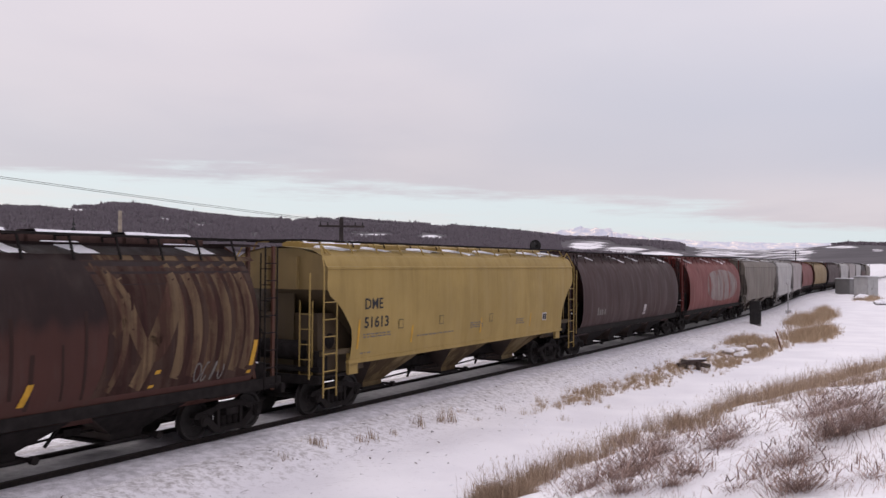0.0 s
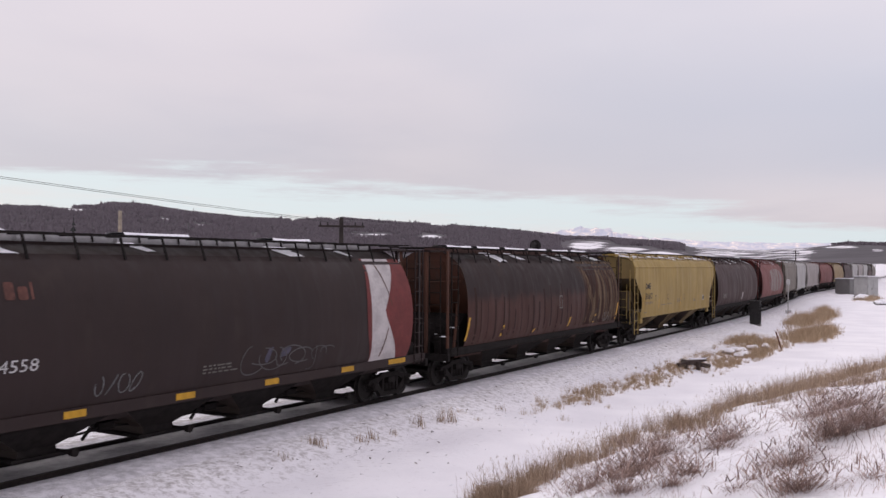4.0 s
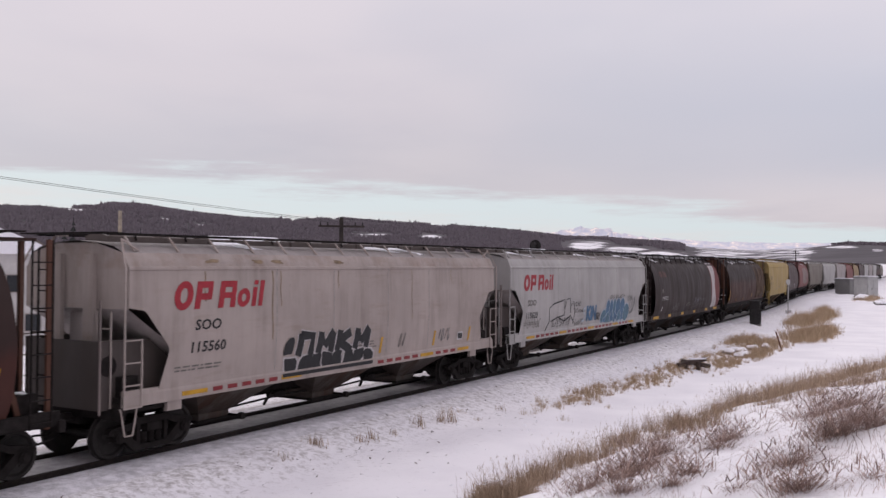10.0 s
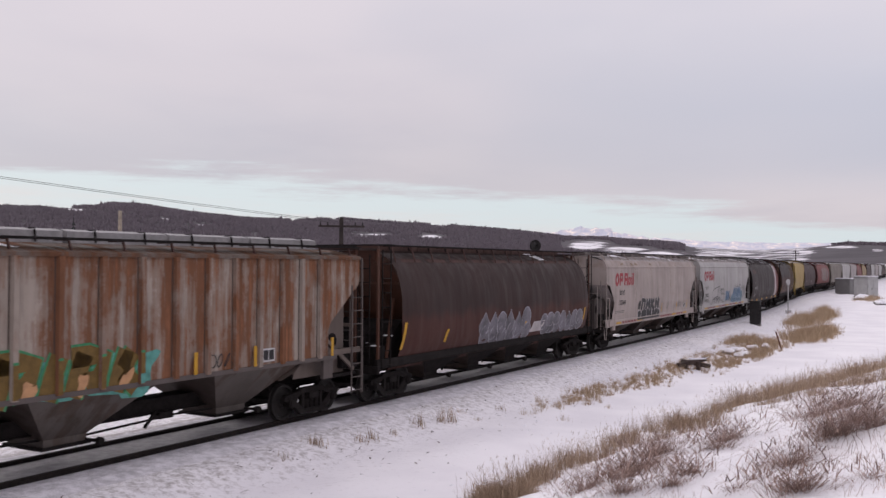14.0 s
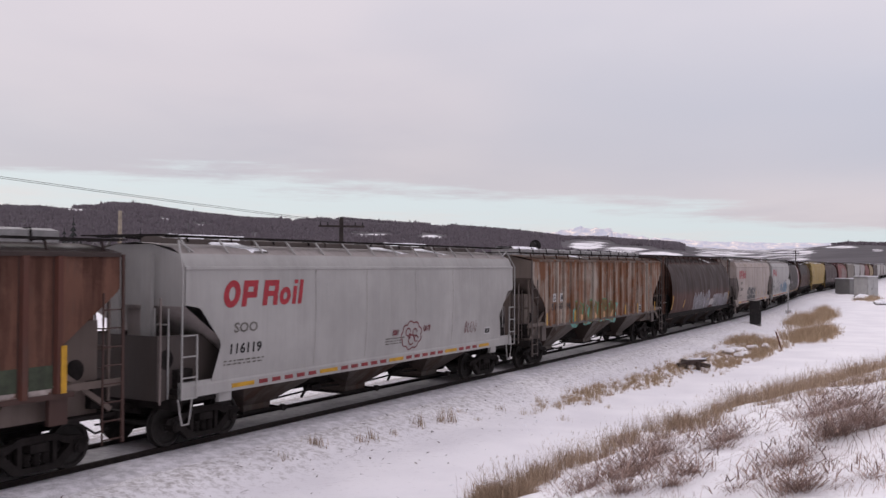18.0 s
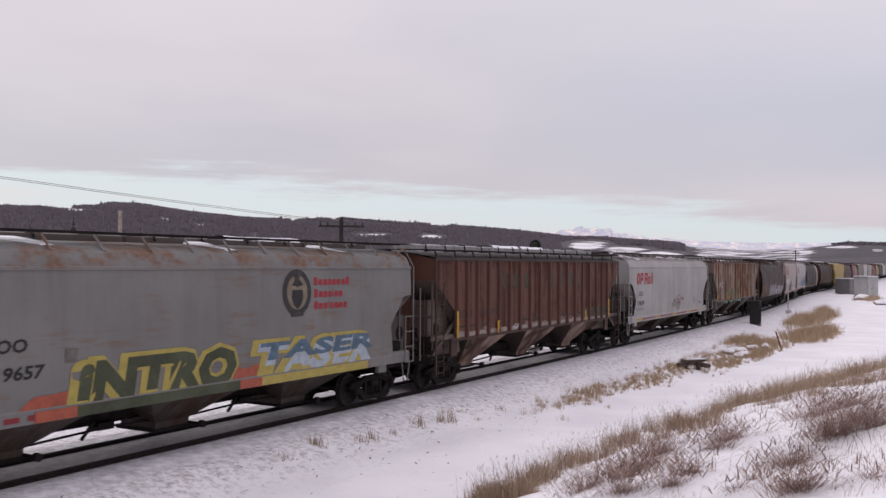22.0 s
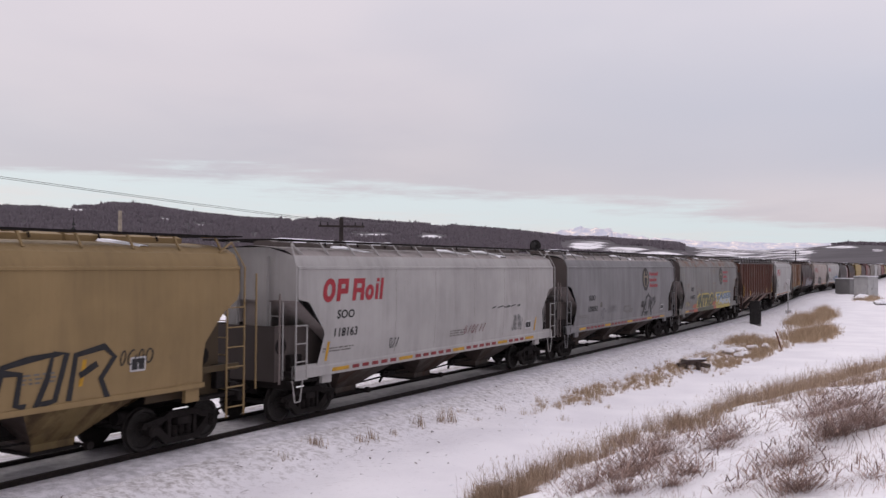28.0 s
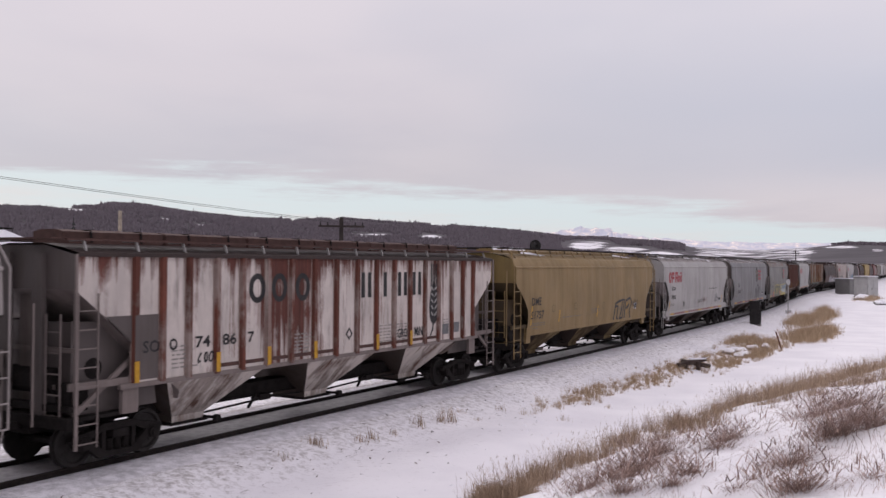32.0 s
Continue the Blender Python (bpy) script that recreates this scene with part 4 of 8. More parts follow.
def add_ladders(car, kind, mat):
    E, T = SPEC[kind][0], SPEC[kind][1]
    y = {"cyl": 1.46, "curved": 1.62, "yellow": 1.60, "ribbed": 1.60}[kind]
    for sx in (-1, 1):
        for sy in (-1, 1):
            if kind == "cyl":
                part("ladder", ladder_mesh(0.44, 1.0, 4.45, mat, 0.42), None, car, m=pose(sx * (E + 0.62), sy * y, 0))
            elif kind in ("curved", "yellow"):
                # a corner stile up to the roof, a short outer stile, and rungs between them
                xb, xc = (E + 0.11, E - 0.33) if kind == "curved" else (E + 0.15, E - 0.42)
                zc = 2.50 if kind == "curved" else 3.05
                foot = 1.12 if kind == "curved" else 0.55
                bm = bmesh.new()
                bar(bm, (sx * xb, sy * y, foot), (sx * xb, sy * y, 3.95), 0.034, 0.03)
                bar(bm, (sx * xb, sy * y, 3.95), (sx * (E - 0.02), sy * 1.34, 4.52), 0.034, 0.03)
                bar(bm, (sx * (E - 0.02), sy * 1.34, 4.52), (sx * (E - 0.45), sy * 1.36, 4.28), 0.034, 0.03)
                part("corner_rail", bm, mat, car)
                bm = bmesh.new()
                bar(bm, (sx * xc, sy * y, foot), (sx * xc, sy * y, zc), 0.034, 0.03)
                for q in range(4 if kind == "curved" else 6):
                    z = zc - 0.02 - 0.45 * q
                    if z > foot:
                        bar(bm, (sx * xb, sy * y, z), (sx * xc, sy * y, z), 0.028)
                if kind == "yellow":
                    bar(bm, (sx * xc, sy * y, zc), (sx * (xc - 0.10), sy * (y - 0.04), zc + 0.06), 0.034, 0.03)
                part("ladder", bm, mat, car)
                bm = bmesh.new()
                zr = 3.3 if kind == "curved" else 3.8
                bar(bm, (sx * (E + 0.64), sy * (y - 0.08), 1.08), (sx * (E + 0.64), sy * (y - 0.08), zr), 0.034, 0.03)
                part("end_rail", bm, LADDER_GREY if kind == "curved" else mat, car)
                if kind == "curved":
                    bm = bmesh.new()
                    for p, q in (((E + 0.10, 1.12), (E - 0.02, 0.56)), ((E - 0.02, 0.56), (E - 0.22, 0.56)), ((E - 0.22, 0.56), (E - 0.32, 1.12))):
                        bar(bm, (sx * p[0], sy * 1.5, p[1]), (sx * q[0], sy * 1.5, q[1]), 0.03, 0.025)
                    part("stirrup_step", bm, mat, car)
            else:
                part("ladder", ladder_mesh(0.46, 0.50, 3.45, mat), None, car, m=pose(sx * (E - 0.22), sy * y, 0))
                bm = bmesh.new()
                bar(bm, (sx * (E + 0.04), sy * y, 0.5), (sx * (E + 0.04), sy * (y - 0.03), 4.2), 0.05, 0.045)
                part("corner_rail", bm, mat, car)
        # the ladder on the wagon's end
        xe = sx * ((T - 0.7) if kind == "cyl" else (E + 0.06))
        part("end_ladder", ladder_mesh(0.42, 1.0, 4.3 if kind == "cyl" else 3.05, mat, 0.4), None, car, m=pose(xe, -0.95, 0, 0, 0, 90))
    bm = bmesh.new()
    xw = -(T - 0.62)
    for k in range(24):
        a, b = 2 * math.pi * k / 24, 2 * math.pi * (k + 1) / 24
        rod(bm, (xw, 0.62 + 0.27 * math.cos(a), 2.05 + 0.27 * math.sin(a)), (xw, 0.62 + 0.27 * math.cos(b), 2.05 + 0.27 * math.sin(b)), 0.02, 5)
        if k % 6 == 0:
            rod(bm, (xw, 0.62, 2.05), (xw, 0.62 + 0.27 * math.cos(a), 2.05 + 0.27 * math.sin(a)), 0.012, 5)
    part("brake_wheel", bm, STEEL_DARK, car)
    bm = bmesh.new()
    bar(bm, (xw + 0.08, 0.62, 1.0), (xw + 0.08, 0.62, 2.3), 0.09, 0.12)
    part("brake_stand", bm, STEEL_DARK, car)
    # brake gear on the end platforms
    if kind != "cyl":
        for sx in (-1, 1):
            xr = sx * (T - 1.05)
            bm = bmesh.new()
            rod(bm, (xr, -0.75, 1.72), (xr, 0.75, 1.72), 0.27, 14)
            part("air_reservoir", bm, STEEL_DARK, car, "dark air reservoir on the end platform", smooth=False)
            bm = bmesh.new()
            box(bm, xr - 0.22, xr + 0.22, -1.30, -0.92, 1.18, 1.72)
            part("valve_box", bm, STEEL_DARK, car)
            bm = bmesh.new()
            bar(bm, (xr + sx * 0.2, -1.42, 1.25), (xr + sx * 0.2, 1.42, 1.25), 0.20, 0.12)
            part("end_beam", bm, STEEL_DARK, car)


RIB_AT = [0.48, 1.42, 2.34, 3.22, 4.10, 4.93, 5.78, 6.52, 7.24]
ODD_RIBS = [0.97, 1.90, 2.85, 3.72, 4.55, 5.38, 6.12, 6.86]


def add_ribs(car, mat, odd=False, rib_shade=None):
    for sy in (-1, 1):
        for x in ([-r for r in ODD_RIBS] + [0.0] + ODD_RIBS if odd else [-r for r in RIB_AT] + RIB_AT):
            z0 = 1.58 if abs(x) < 7.2 else 1.62
            y0, y1 = sy * 1.515, sy * 1.60
            bm = bmesh.new()
            grid(bm, [[(x - 0.085, y0, z), (x - 0.055, y1, z), (x + 0.055, y1, z), (x + 0.085, y0, z)] for z in (z0, 4.16)])
            bm.faces.new([v for v in list(bm.verts)[:4]])
            bm.faces.new([v for v in list(bm.verts)[4:8]])
            rib = part("rib", bm, mat, car)
            # thin strip added behind the rib to paint the shadow line beside it
            bm = bmesh.new()
            box(bm, x - 0.115, x + 0.115, min(sy * 1.508, sy * 1.522), max(sy * 1.508, sy * 1.522), z0, 4.15)
            part("rib_shade_strip", bm, rib_shade or mat, rib)


# ---- markings, laid on the side that is seen ----
def lay(car, name, me_pts, faces, kind, mat, off, label=""):
    """A thin painted shape on the wagon's side; points are distance along and height."""
    outline = outline_of(kind)
    me = bpy.data.meshes.new(name)
    me.from_pydata([(x, -(half_width(outline, z) + off), z) for x, z in me_pts], [], faces)
    me.materials.append(mat)
    ob = new(name, me)
    ob.parent = car
    return tagged(ob, label)


def lay_each(car, name, pts, faces, kind, mat, off, label=""):
    """The same, with every separate shape a part of its own."""
    root = list(range(len(pts)))

    def find(i):
        while root[i] != i:
            root[i] = root[root[i]]
            i = root[i]
        return i

    for f in faces:
        for i in f[1:]:
            root[find(i)] = find(f[0])
    bunch = {}
    for f in faces:
        bunch.setdefault(find(f[0]), []).append(f)
    for fs in bunch.values():
        used = sorted({i for f in fs for i in f})
        at = {i: k for k, i in enumerate(used)}
        lay(car, name, [pts[i] for i in used], [tuple(at[i] for i in f) for f in fs], kind, mat, off, label)


def strip_rows(x0, x1, z0, z1, n=3, skew=0.0):
    pts, faces = [], []
    for k in range(n + 1):
        z = z0 + (z1 - z0) * k / n
        pts += [(x0 + skew * k / n, z), (x1 + skew * k / n, z)]
        if k:
            a = 2 * (k - 1)
            faces.append((a, a + 1, a + 3, a + 2))
    return pts, faces


def mark(car, kind, x0, x1, z0, z1, mat, off=0.008, skew=0.0, name="marking", label=""):
    n = max(1, int((z1 - z0) / 0.2))
    pts, faces = strip_rows(x0, x1, z0, z1, n, skew)
    return lay(car, name, pts, faces, kind, mat, off, label)


def figures(car, kind, text, x, z, size, mat, off=0.010, squeeze=0.8, lean=0.0, label="", bold=0.03, name="letter", width=None):
    """Painted figures or letters, with their lower left corner at x, z."""
    cu = bpy.data.curves.new("text", "FONT")
    cu.body, cu.size, cu.resolution_u, cu.offset = text, size * 1.38, 2, bold * size
    tmp = new("text", cu)
    me = bpy.data.meshes.new_from_object(tmp)
    if width:
        squeeze = width / max(0.01, max(v.co.x for v in me.vertices))
    pts = [(x + v.co.x * squeeze + lean * v.co.y, z + v.co.y) for v in me.vertices]
    faces = [tuple(p.vertices) for p in me.polygons]
    bpy.data.objects.remove(tmp)
    bpy.data.meshes.remove(me)
    lay_each(car, name, pts, faces, kind, mat, off, label)


def word_bars(car, kind, pattern, x, z, size, mat, off=0.010, label="company name painted as plain blocks", lean=0.0, wide=0.55, gap=0.2):
    """A company name as plain blocks: C a capital's block, l a small letter's, i a narrow one, a space."""
    pts, faces = [], []
    for ch in pattern:
        if ch == " ":
            x += size * 0.45
            continue
        w = size * (wide if ch in "Cl" else 0.17)
        h = size if ch in "Ci" else size * 0.74
        c = 0.16 * min(w, h)
        o = len(pts)
        loop = [(x + c, z), (x + w - c, z), (x + w, z + c), (x + w, z + h - c), (x + w - c, z + h), (x + c, z + h), (x, z + h - c), (x, z + c)]
        pts += [(px + lean * (pz - z), pz) for px, pz in loop]
        faces.append(tuple(range(o, o + 8)))
        x += w + size * gap
    lay_each(car, "letter_block", pts, faces, kind, mat, off, label)


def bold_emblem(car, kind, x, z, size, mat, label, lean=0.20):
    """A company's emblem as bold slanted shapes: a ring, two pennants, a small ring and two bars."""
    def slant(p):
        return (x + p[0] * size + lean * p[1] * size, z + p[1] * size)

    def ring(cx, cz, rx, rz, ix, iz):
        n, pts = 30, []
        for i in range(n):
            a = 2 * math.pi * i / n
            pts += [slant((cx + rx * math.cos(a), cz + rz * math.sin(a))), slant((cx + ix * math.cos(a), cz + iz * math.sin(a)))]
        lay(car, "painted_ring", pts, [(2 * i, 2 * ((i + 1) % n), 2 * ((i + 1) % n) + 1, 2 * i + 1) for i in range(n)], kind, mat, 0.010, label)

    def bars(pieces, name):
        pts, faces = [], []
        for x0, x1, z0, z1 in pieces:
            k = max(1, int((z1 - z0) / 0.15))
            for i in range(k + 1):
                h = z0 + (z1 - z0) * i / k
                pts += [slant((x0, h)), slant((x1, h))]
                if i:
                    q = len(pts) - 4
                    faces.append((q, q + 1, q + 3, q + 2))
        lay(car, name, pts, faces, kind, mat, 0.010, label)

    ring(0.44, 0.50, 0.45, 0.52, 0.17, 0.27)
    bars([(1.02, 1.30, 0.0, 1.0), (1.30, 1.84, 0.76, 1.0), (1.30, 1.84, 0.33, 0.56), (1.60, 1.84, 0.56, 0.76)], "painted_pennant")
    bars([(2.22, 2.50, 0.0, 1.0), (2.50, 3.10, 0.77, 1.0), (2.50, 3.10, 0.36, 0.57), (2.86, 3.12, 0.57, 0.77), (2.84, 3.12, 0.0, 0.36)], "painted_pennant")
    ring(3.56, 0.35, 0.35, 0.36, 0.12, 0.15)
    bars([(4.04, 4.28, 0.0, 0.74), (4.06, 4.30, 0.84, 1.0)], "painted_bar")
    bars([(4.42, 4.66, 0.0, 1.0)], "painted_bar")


def plain_shapes(car, kind, pattern, x, z, size, mat, label, lean=0.0):
    """A company's emblem as plain rings and bars in its colour: o a ring, r a small ring, b a bar, s a short bar, h two bars."""
    for ch in pattern:
        if ch == " ":
            x += size * 0.35
            continue
        if ch in "or":
            w, h = (size * 0.82, size) if ch == "o" else (size * 0.62, size * 0.74)
            pts, faces = [], []
            n = 28
            for i in range(n):
                a = 2 * math.pi * i / n
                for k in (1.0, 0.52):
                    px, pz = x + w / 2 + w / 2 * k * math.cos(a), z + h / 2 + h / 2 * (k if k == 1.0 else 0.62) * math.sin(a)
                    pts.append((px + lean * (pz - z), pz))
            for i in range(n):
                j = (i + 1) % n
                faces.append((2 * i, 2 * j, 2 * j + 1, 2 * i + 1))
            lay(car, "painted_ring", pts, faces, kind, mat, 0.010, label)
            x += w + size * 0.16
            continue
        for k in range(2 if ch == "h" else 1):
            w, h = size * 0.24, size * (0.74 if ch == "s" else 1.0)
            pts, faces = strip_rows(x, x + w, z, z + h, 4, lean * h)
            lay(car, "painted_bar", pts, faces, kind, mat, 0.010, label)
            x += w + size * 0.22
        x += size * 0.02


def small_print(car, kind, x, z, w, rows, mat, rnd, pitch=0.075):
    """Lines of small stencil print, too small to read."""
    pts, faces = [], []
    for r in range(rows):
        xx = x
        while xx < x + w:
            l = rnd.uniform(0.06, 0.24)
            o = len(pts)
            z0 = z - r * pitch
            pts += [(xx, z0), (xx + l, z0), (xx + l, z0 + 0.035), (xx, z0 + 0.035)]
            faces.append((o, o + 1, o + 2, o + 3))
            xx += l + rnd.uniform(0.03, 0.07)
    return lay(car, "small_print", pts, faces, kind, mat, 0.009)


def blob(rnd, x, z, w, h, lean, n=26, rough=0.16):
    p = [rnd.uniform(0, 6.28) for _ in range(3)]
    out = []
    for k in range(n):
        a = 2 * math.pi * k / n
        c, s = math.cos(a), math.sin(a)
        r = 1 + rough * (math.sin(2 * a + p[0]) + 0.7 * math.sin(3 * a + p[1]) + 0.5 * math.sin(5 * a + p[2])) / 1.5
        cx, cz = abs(c) ** 0.55 * (1 if c > 0 else -1), abs(s) ** 0.55 * (1 if s > 0 else -1)
        out.append((x + cx * w / 2 * r + lean * cz * h / 2 * r, z + cz * h / 2 * r))
    return out


def loops_to(car, kind, loops, mat, off, name, label=""):
    pts, faces = [], []
    for loop in loops:
        o, n = len(pts), len(loop)
        cx, cz = sum(p[0] for p in loop) / n, sum(p[1] for p in loop) / n
        pts.append((cx, cz))
        pts += loop
        faces += [(o, o + 1 + k, o + 1 + (k + 1) % n) for k in range(n)]
    lay_each(car, name, pts, faces, kind, mat, off, label)


def line_to(car, kind, lines, w, mat, off, name="spray_line", label=""):
    """Sprayed lines of width w along lists of places."""
    pts, faces = [], []
    for line in lines:
        o = len(pts)
        for i, (x, z) in enumerate(line):
            a, b = line[max(0, i - 1)], line[min(len(line) - 1, i + 1)]
            dx, dz = b[0] - a[0], b[1] - a[1]
            l = math.hypot(dx, dz) or 1
            pts += [(x - dz / l * w / 2, z + dx / l * w / 2), (x + dz / l * w / 2, z - dx / l * w / 2)]
            if i:
                q = o + 2 * (i - 1)
                faces.append((q, q + 1, q + 3, q + 2))
    return lay_each(car, name, pts, faces, kind, mat, off, label)


def bubble_tag(car, kind, x0, x1, z0, z1, n, fill, edge, seed, lean=0.1, label="", inner=True, tall=1.0):
    """A sprayed throw-up: n swollen letter shapes that are not readable, with an outline."""
    rnd = random.Random(seed)
    w = (x1 - x0) / n
    outer, fills, strokes = [], [], []
    for k in range(n):
        cx, cz = x0 + w * (k + 0.5) + rnd.uniform(-0.06, 0.06), (z0 + z1) / 2 + rnd.uniform(-0.05, 0.05)
        h = (z1 - z0) * rnd.uniform(0.85, 1.0) * tall
        loop = blob(rnd, cx, cz, w * 1.02, h, lean)
        fills.append(loop)
        outer.append([(cx + (px - cx) * 1.0 + math.copysign(0.045, px - cx), cz + (pz - cz) + math.copysign(0.045, pz - cz)) for px, pz in loop])
        if inner:
            for _ in range(2):
                ax, az = cx + rnd.uniform(-0.22, 0.22) * w, cz + rnd.uniform(-0.3, 0.3) * h
                strokes.append([(ax + 0.10 * w * math.sin(t * 2.2) + lean * t * 0.1, az + (t - 0.5) * h * 0.45) for t in [i / 6 for i in range(7)]])
    loops_to(car, kind, outer, edge, 0.012, "spray_outline")
    loops_to(car, kind, fills, fill, 0.016, "graffiti", label)
    if strokes:
        line_to(car, kind, strokes, 0.04, edge, 0.020)


def lobe_tag(car, kind, x0, x1, z0, z1, n, fill, edge, seed, label, lean=0.12, tips=(0.7, 1.5)):
    """A sprayed throw-up of swollen, upright lobes in two uneven rows, each with a thin edge."""
    rnd = random.Random(seed)
    w, h = (x1 - x0) / n, z1 - z0
    k = 0
    for i in range(n):
        for low in (1, 0):
            cx = x0 + w * (i + 0.5 + (0.25 if low else 0.0)) + rnd.uniform(-0.1, 0.1) * w
            rh = h * (rnd.uniform(0.26, 0.34) if low else rnd.uniform(0.30, 0.42))
            cz = z0 + rh * 0.95 if low else z1 - rh * rnd.uniform(0.95, 1.2)
            rw = w * rnd.uniform(0.46, 0.68)
            tip = rnd.uniform(*tips) if not low else 2.0

            def ring(g):
                out = []
                for j in range(26):
                    a = 2 * math.pi * j / 26
                    c, s = math.cos(a), math.sin(a)
                    pinch = (1 - abs(s)) ** (1.0 / tip) if s > 0.2 and tip < 1.0 else abs(c)
                    out.append((cx + math.copysign(pinch, c) * (rw + g) + lean * s * rh, cz + s * (rh + g)))
                return out

            loops_to(car, kind, [ring(0.02)], edge, 0.012 + 0.0016 * k, "spray_outline")
            loops_to(car, kind, [ring(-0.012)], fill, 0.0128 + 0.0016 * k, "graffiti", label)
            k += 1


def stroke_tag(car, kind, x0, x1, z0, z1, n, fill, edge, wide, seed, label):
    """A sprayed tag of angular, unreadable letter shapes made of thick strokes."""
    rnd = random.Random(seed)
    w, h = (x1 - x0) / n, z1 - z0
    lines = []
    for k in range(n):
        x = x0 + w * (k + 0.12)
        lines.append([(x, z0 + wide / 2), (x + 0.10 * w, (z0 + z1) / 2), (x + 0.16 * w, z1 - wide / 3)])
        style = rnd.choice("nvk")
        if style == "n":
            lines.append([(x + 0.1 * w, z1 - wide / 2), (x + 0.72 * w, z1 - wide / 2 - 0.05 * h), (x + 0.62 * w, z0 + wide / 2)])
        elif style == "v":
            lines.append([(x + 0.16 * w, z1 - 0.3 * h), (x + 0.4 * w, z0 + 0.45 * h), (x + 0.80 * w, z1 - wide / 3)])
            lines.append([(x + 0.78 * w, z1 - wide / 2), (x + 0.66 * w, z0 + wide / 2)])
        else:
            lines.append([(x + 0.08 * w, z0 + 0.5 * h), (x + 0.74 * w, z1 - 0.2 * h)])
            lines.append([(x + 0.1 * w, z0 + 0.5 * h), (x + 0.78 * w, z0 + 0.12 * h)])
    line_to(car, kind, lines, wide + 0.06, edge, 0.012, "spray_outline")
    line_to(car, kind, lines, wide, fill, 0.016, "graffiti", label)


def scrawl(car, kind, x, z, w, h, mat, seed, n=5, wide=0.035, label=""):
    """A thin scribbled tag."""
    rnd = random.Random(seed)
    lines = []
    for k in range(n):
        cx = x + w * (k + 0.5) / n
        a, b, c = rnd.uniform(0, 6), rnd.uniform(1.2, 2.6), rnd.uniform(0.25, 0.5)
        lines.append([(cx + w / n * c * math.sin(a + b * t * 3), z + h * (0.5 + 0.48 * math.cos(a * 0.7 + t * 3.1 * b))) for t in [i / 12 for i in range(13)]])
    line_to(car, kind, lines, wide, mat, 0.012, "scrawl", label)


CARS = []


def hopper_car(kind, at, mat, label, roof=None, end=None, sill=None, board=None, hatch=None, chute=None, bracket=None, snow=6, rib_mat=None, seed=1, fine=True, under=None, odd=False, capped=0.25, rib_shade=None, web=None):
    """One covered hopper wagon; at: where along the track its middle stands at the start."""
    rnd = random.Random(seed)
    x, y, h = on_line(at)
    car = thing("hopper_wagon", pose(x, y, 0, 0, 0, math.degrees(h)), label, "freight wagon", "wagons of the grain train")
    add_body(car, kind, mat, roof or mat, end or mat, under or end or mat, web or end or mat)
    add_sill(car, kind, sill or mat)
    add_hoppers(car, kind, chute or mat, STEEL_DARK)
    add_roof_gear(car, kind, board or STEEL_DARK, hatch or roof or mat, bracket or roof or mat, snow, rnd, fine, capped)
    add_ladders(car, kind, sill or mat)
    if kind == "ribbed":
        add_ribs(car, rib_mat or mat, odd, rib_shade)
    for sx in (-1, 1):
        add_bogie(car, sx * SPEC[kind][2])
    CARS.append((car, at, SPEC[kind][2]))
    return car


# ---- the train ----
C_YELLOW = paint_mat("yellow_wagon_paint", (0.2957, 0.2198, 0.0725), 0.03, grime=0.12)
C_TAN = paint_mat("ochre_wagon_paint", (0.218, 0.160, 0.076), 0.06, (0.22, 0.09, 0.03), grime=0.16)
C_BROWN = paint_mat("brown_wagon_paint", (0.050, 0.019, 0.014), 0.30, (0.085, 0.042, 0.026), grime=0.30, second=(0.016, 0.0068, 0.0064), split=2.85)
C_BROWN2 = paint_mat("dark_brown_wagon_paint", (0.052, 0.019, 0.014), 0.22, (0.085, 0.035, 0.020), grime=0.10, second=(0.029, 0.0150, 0.0130), split=2.45)
C_MAROON = paint_mat("maroon_wagon_paint", (0.040, 0.020, 0.019), 0.05, grime=0.2)
C_BLACK = paint_mat("black_wagon_paint", (0.0240, 0.0155, 0.0148), 0.05, grime=0.2)
C_REDEND = paint_mat("red_end_paint", (0.1184, 0.0259, 0.0222), 0.05, grime=0.35)
C_RED = paint_mat("red_wagon_paint", (0.150, 0.043, 0.038), 0.1, grime=0.35)
C_WHITE = paint_mat("white_wagon_paint", (0.333, 0.338, 0.328), 0.03, (0.24, 0.13, 0.06), grime=0.14)
C_WHITE2 = paint_mat("stained_white_wagon_paint", (0.325, 0.292, 0.268), 0.14, (0.225, 0.165, 0.105), grime=0.22, patches=0.25)
C_WHITE3 = paint_mat("clean_white_wagon_paint", (0.312, 0.320, 0.311), 0.0, (0.24, 0.13, 0.06), grime=0.08)
C_GREY = paint_mat("grey_wagon_paint", (0.172, 0.177, 0.180), 0.0, (0.26, 0.15, 0.07), grime=0.1)
C_PALE = paint_mat("pale_grey_wagon_paint", (0.272, 0.256, 0.246), 0.05, (0.26, 0.15, 0.07), grime=0.2)
C_GREYRUST = paint_mat("grey_rusty_wagon_paint", (0.166, 0.171, 0.165), 0.06, (0.20, 0.11, 0.05), grime=0.12, patches=0.85)
C_RUSTY = streaked_mat("rusty_wagon_paint", (0.285, 0.240, 0.205), (0.138, 0.058, 0.029), 0.490, 2.2, 0.04, scuff=0.0, soot=0.35)
C_OXIDE = streaked_mat("oxide_red_wagon_paint", (0.118, 0.056, 0.039), (0.050, 0.023, 0.017), 0.53, 2.6, 0.06, scuff=0.85, pale=(0.30, 0.25, 0.23), soot=0.55)
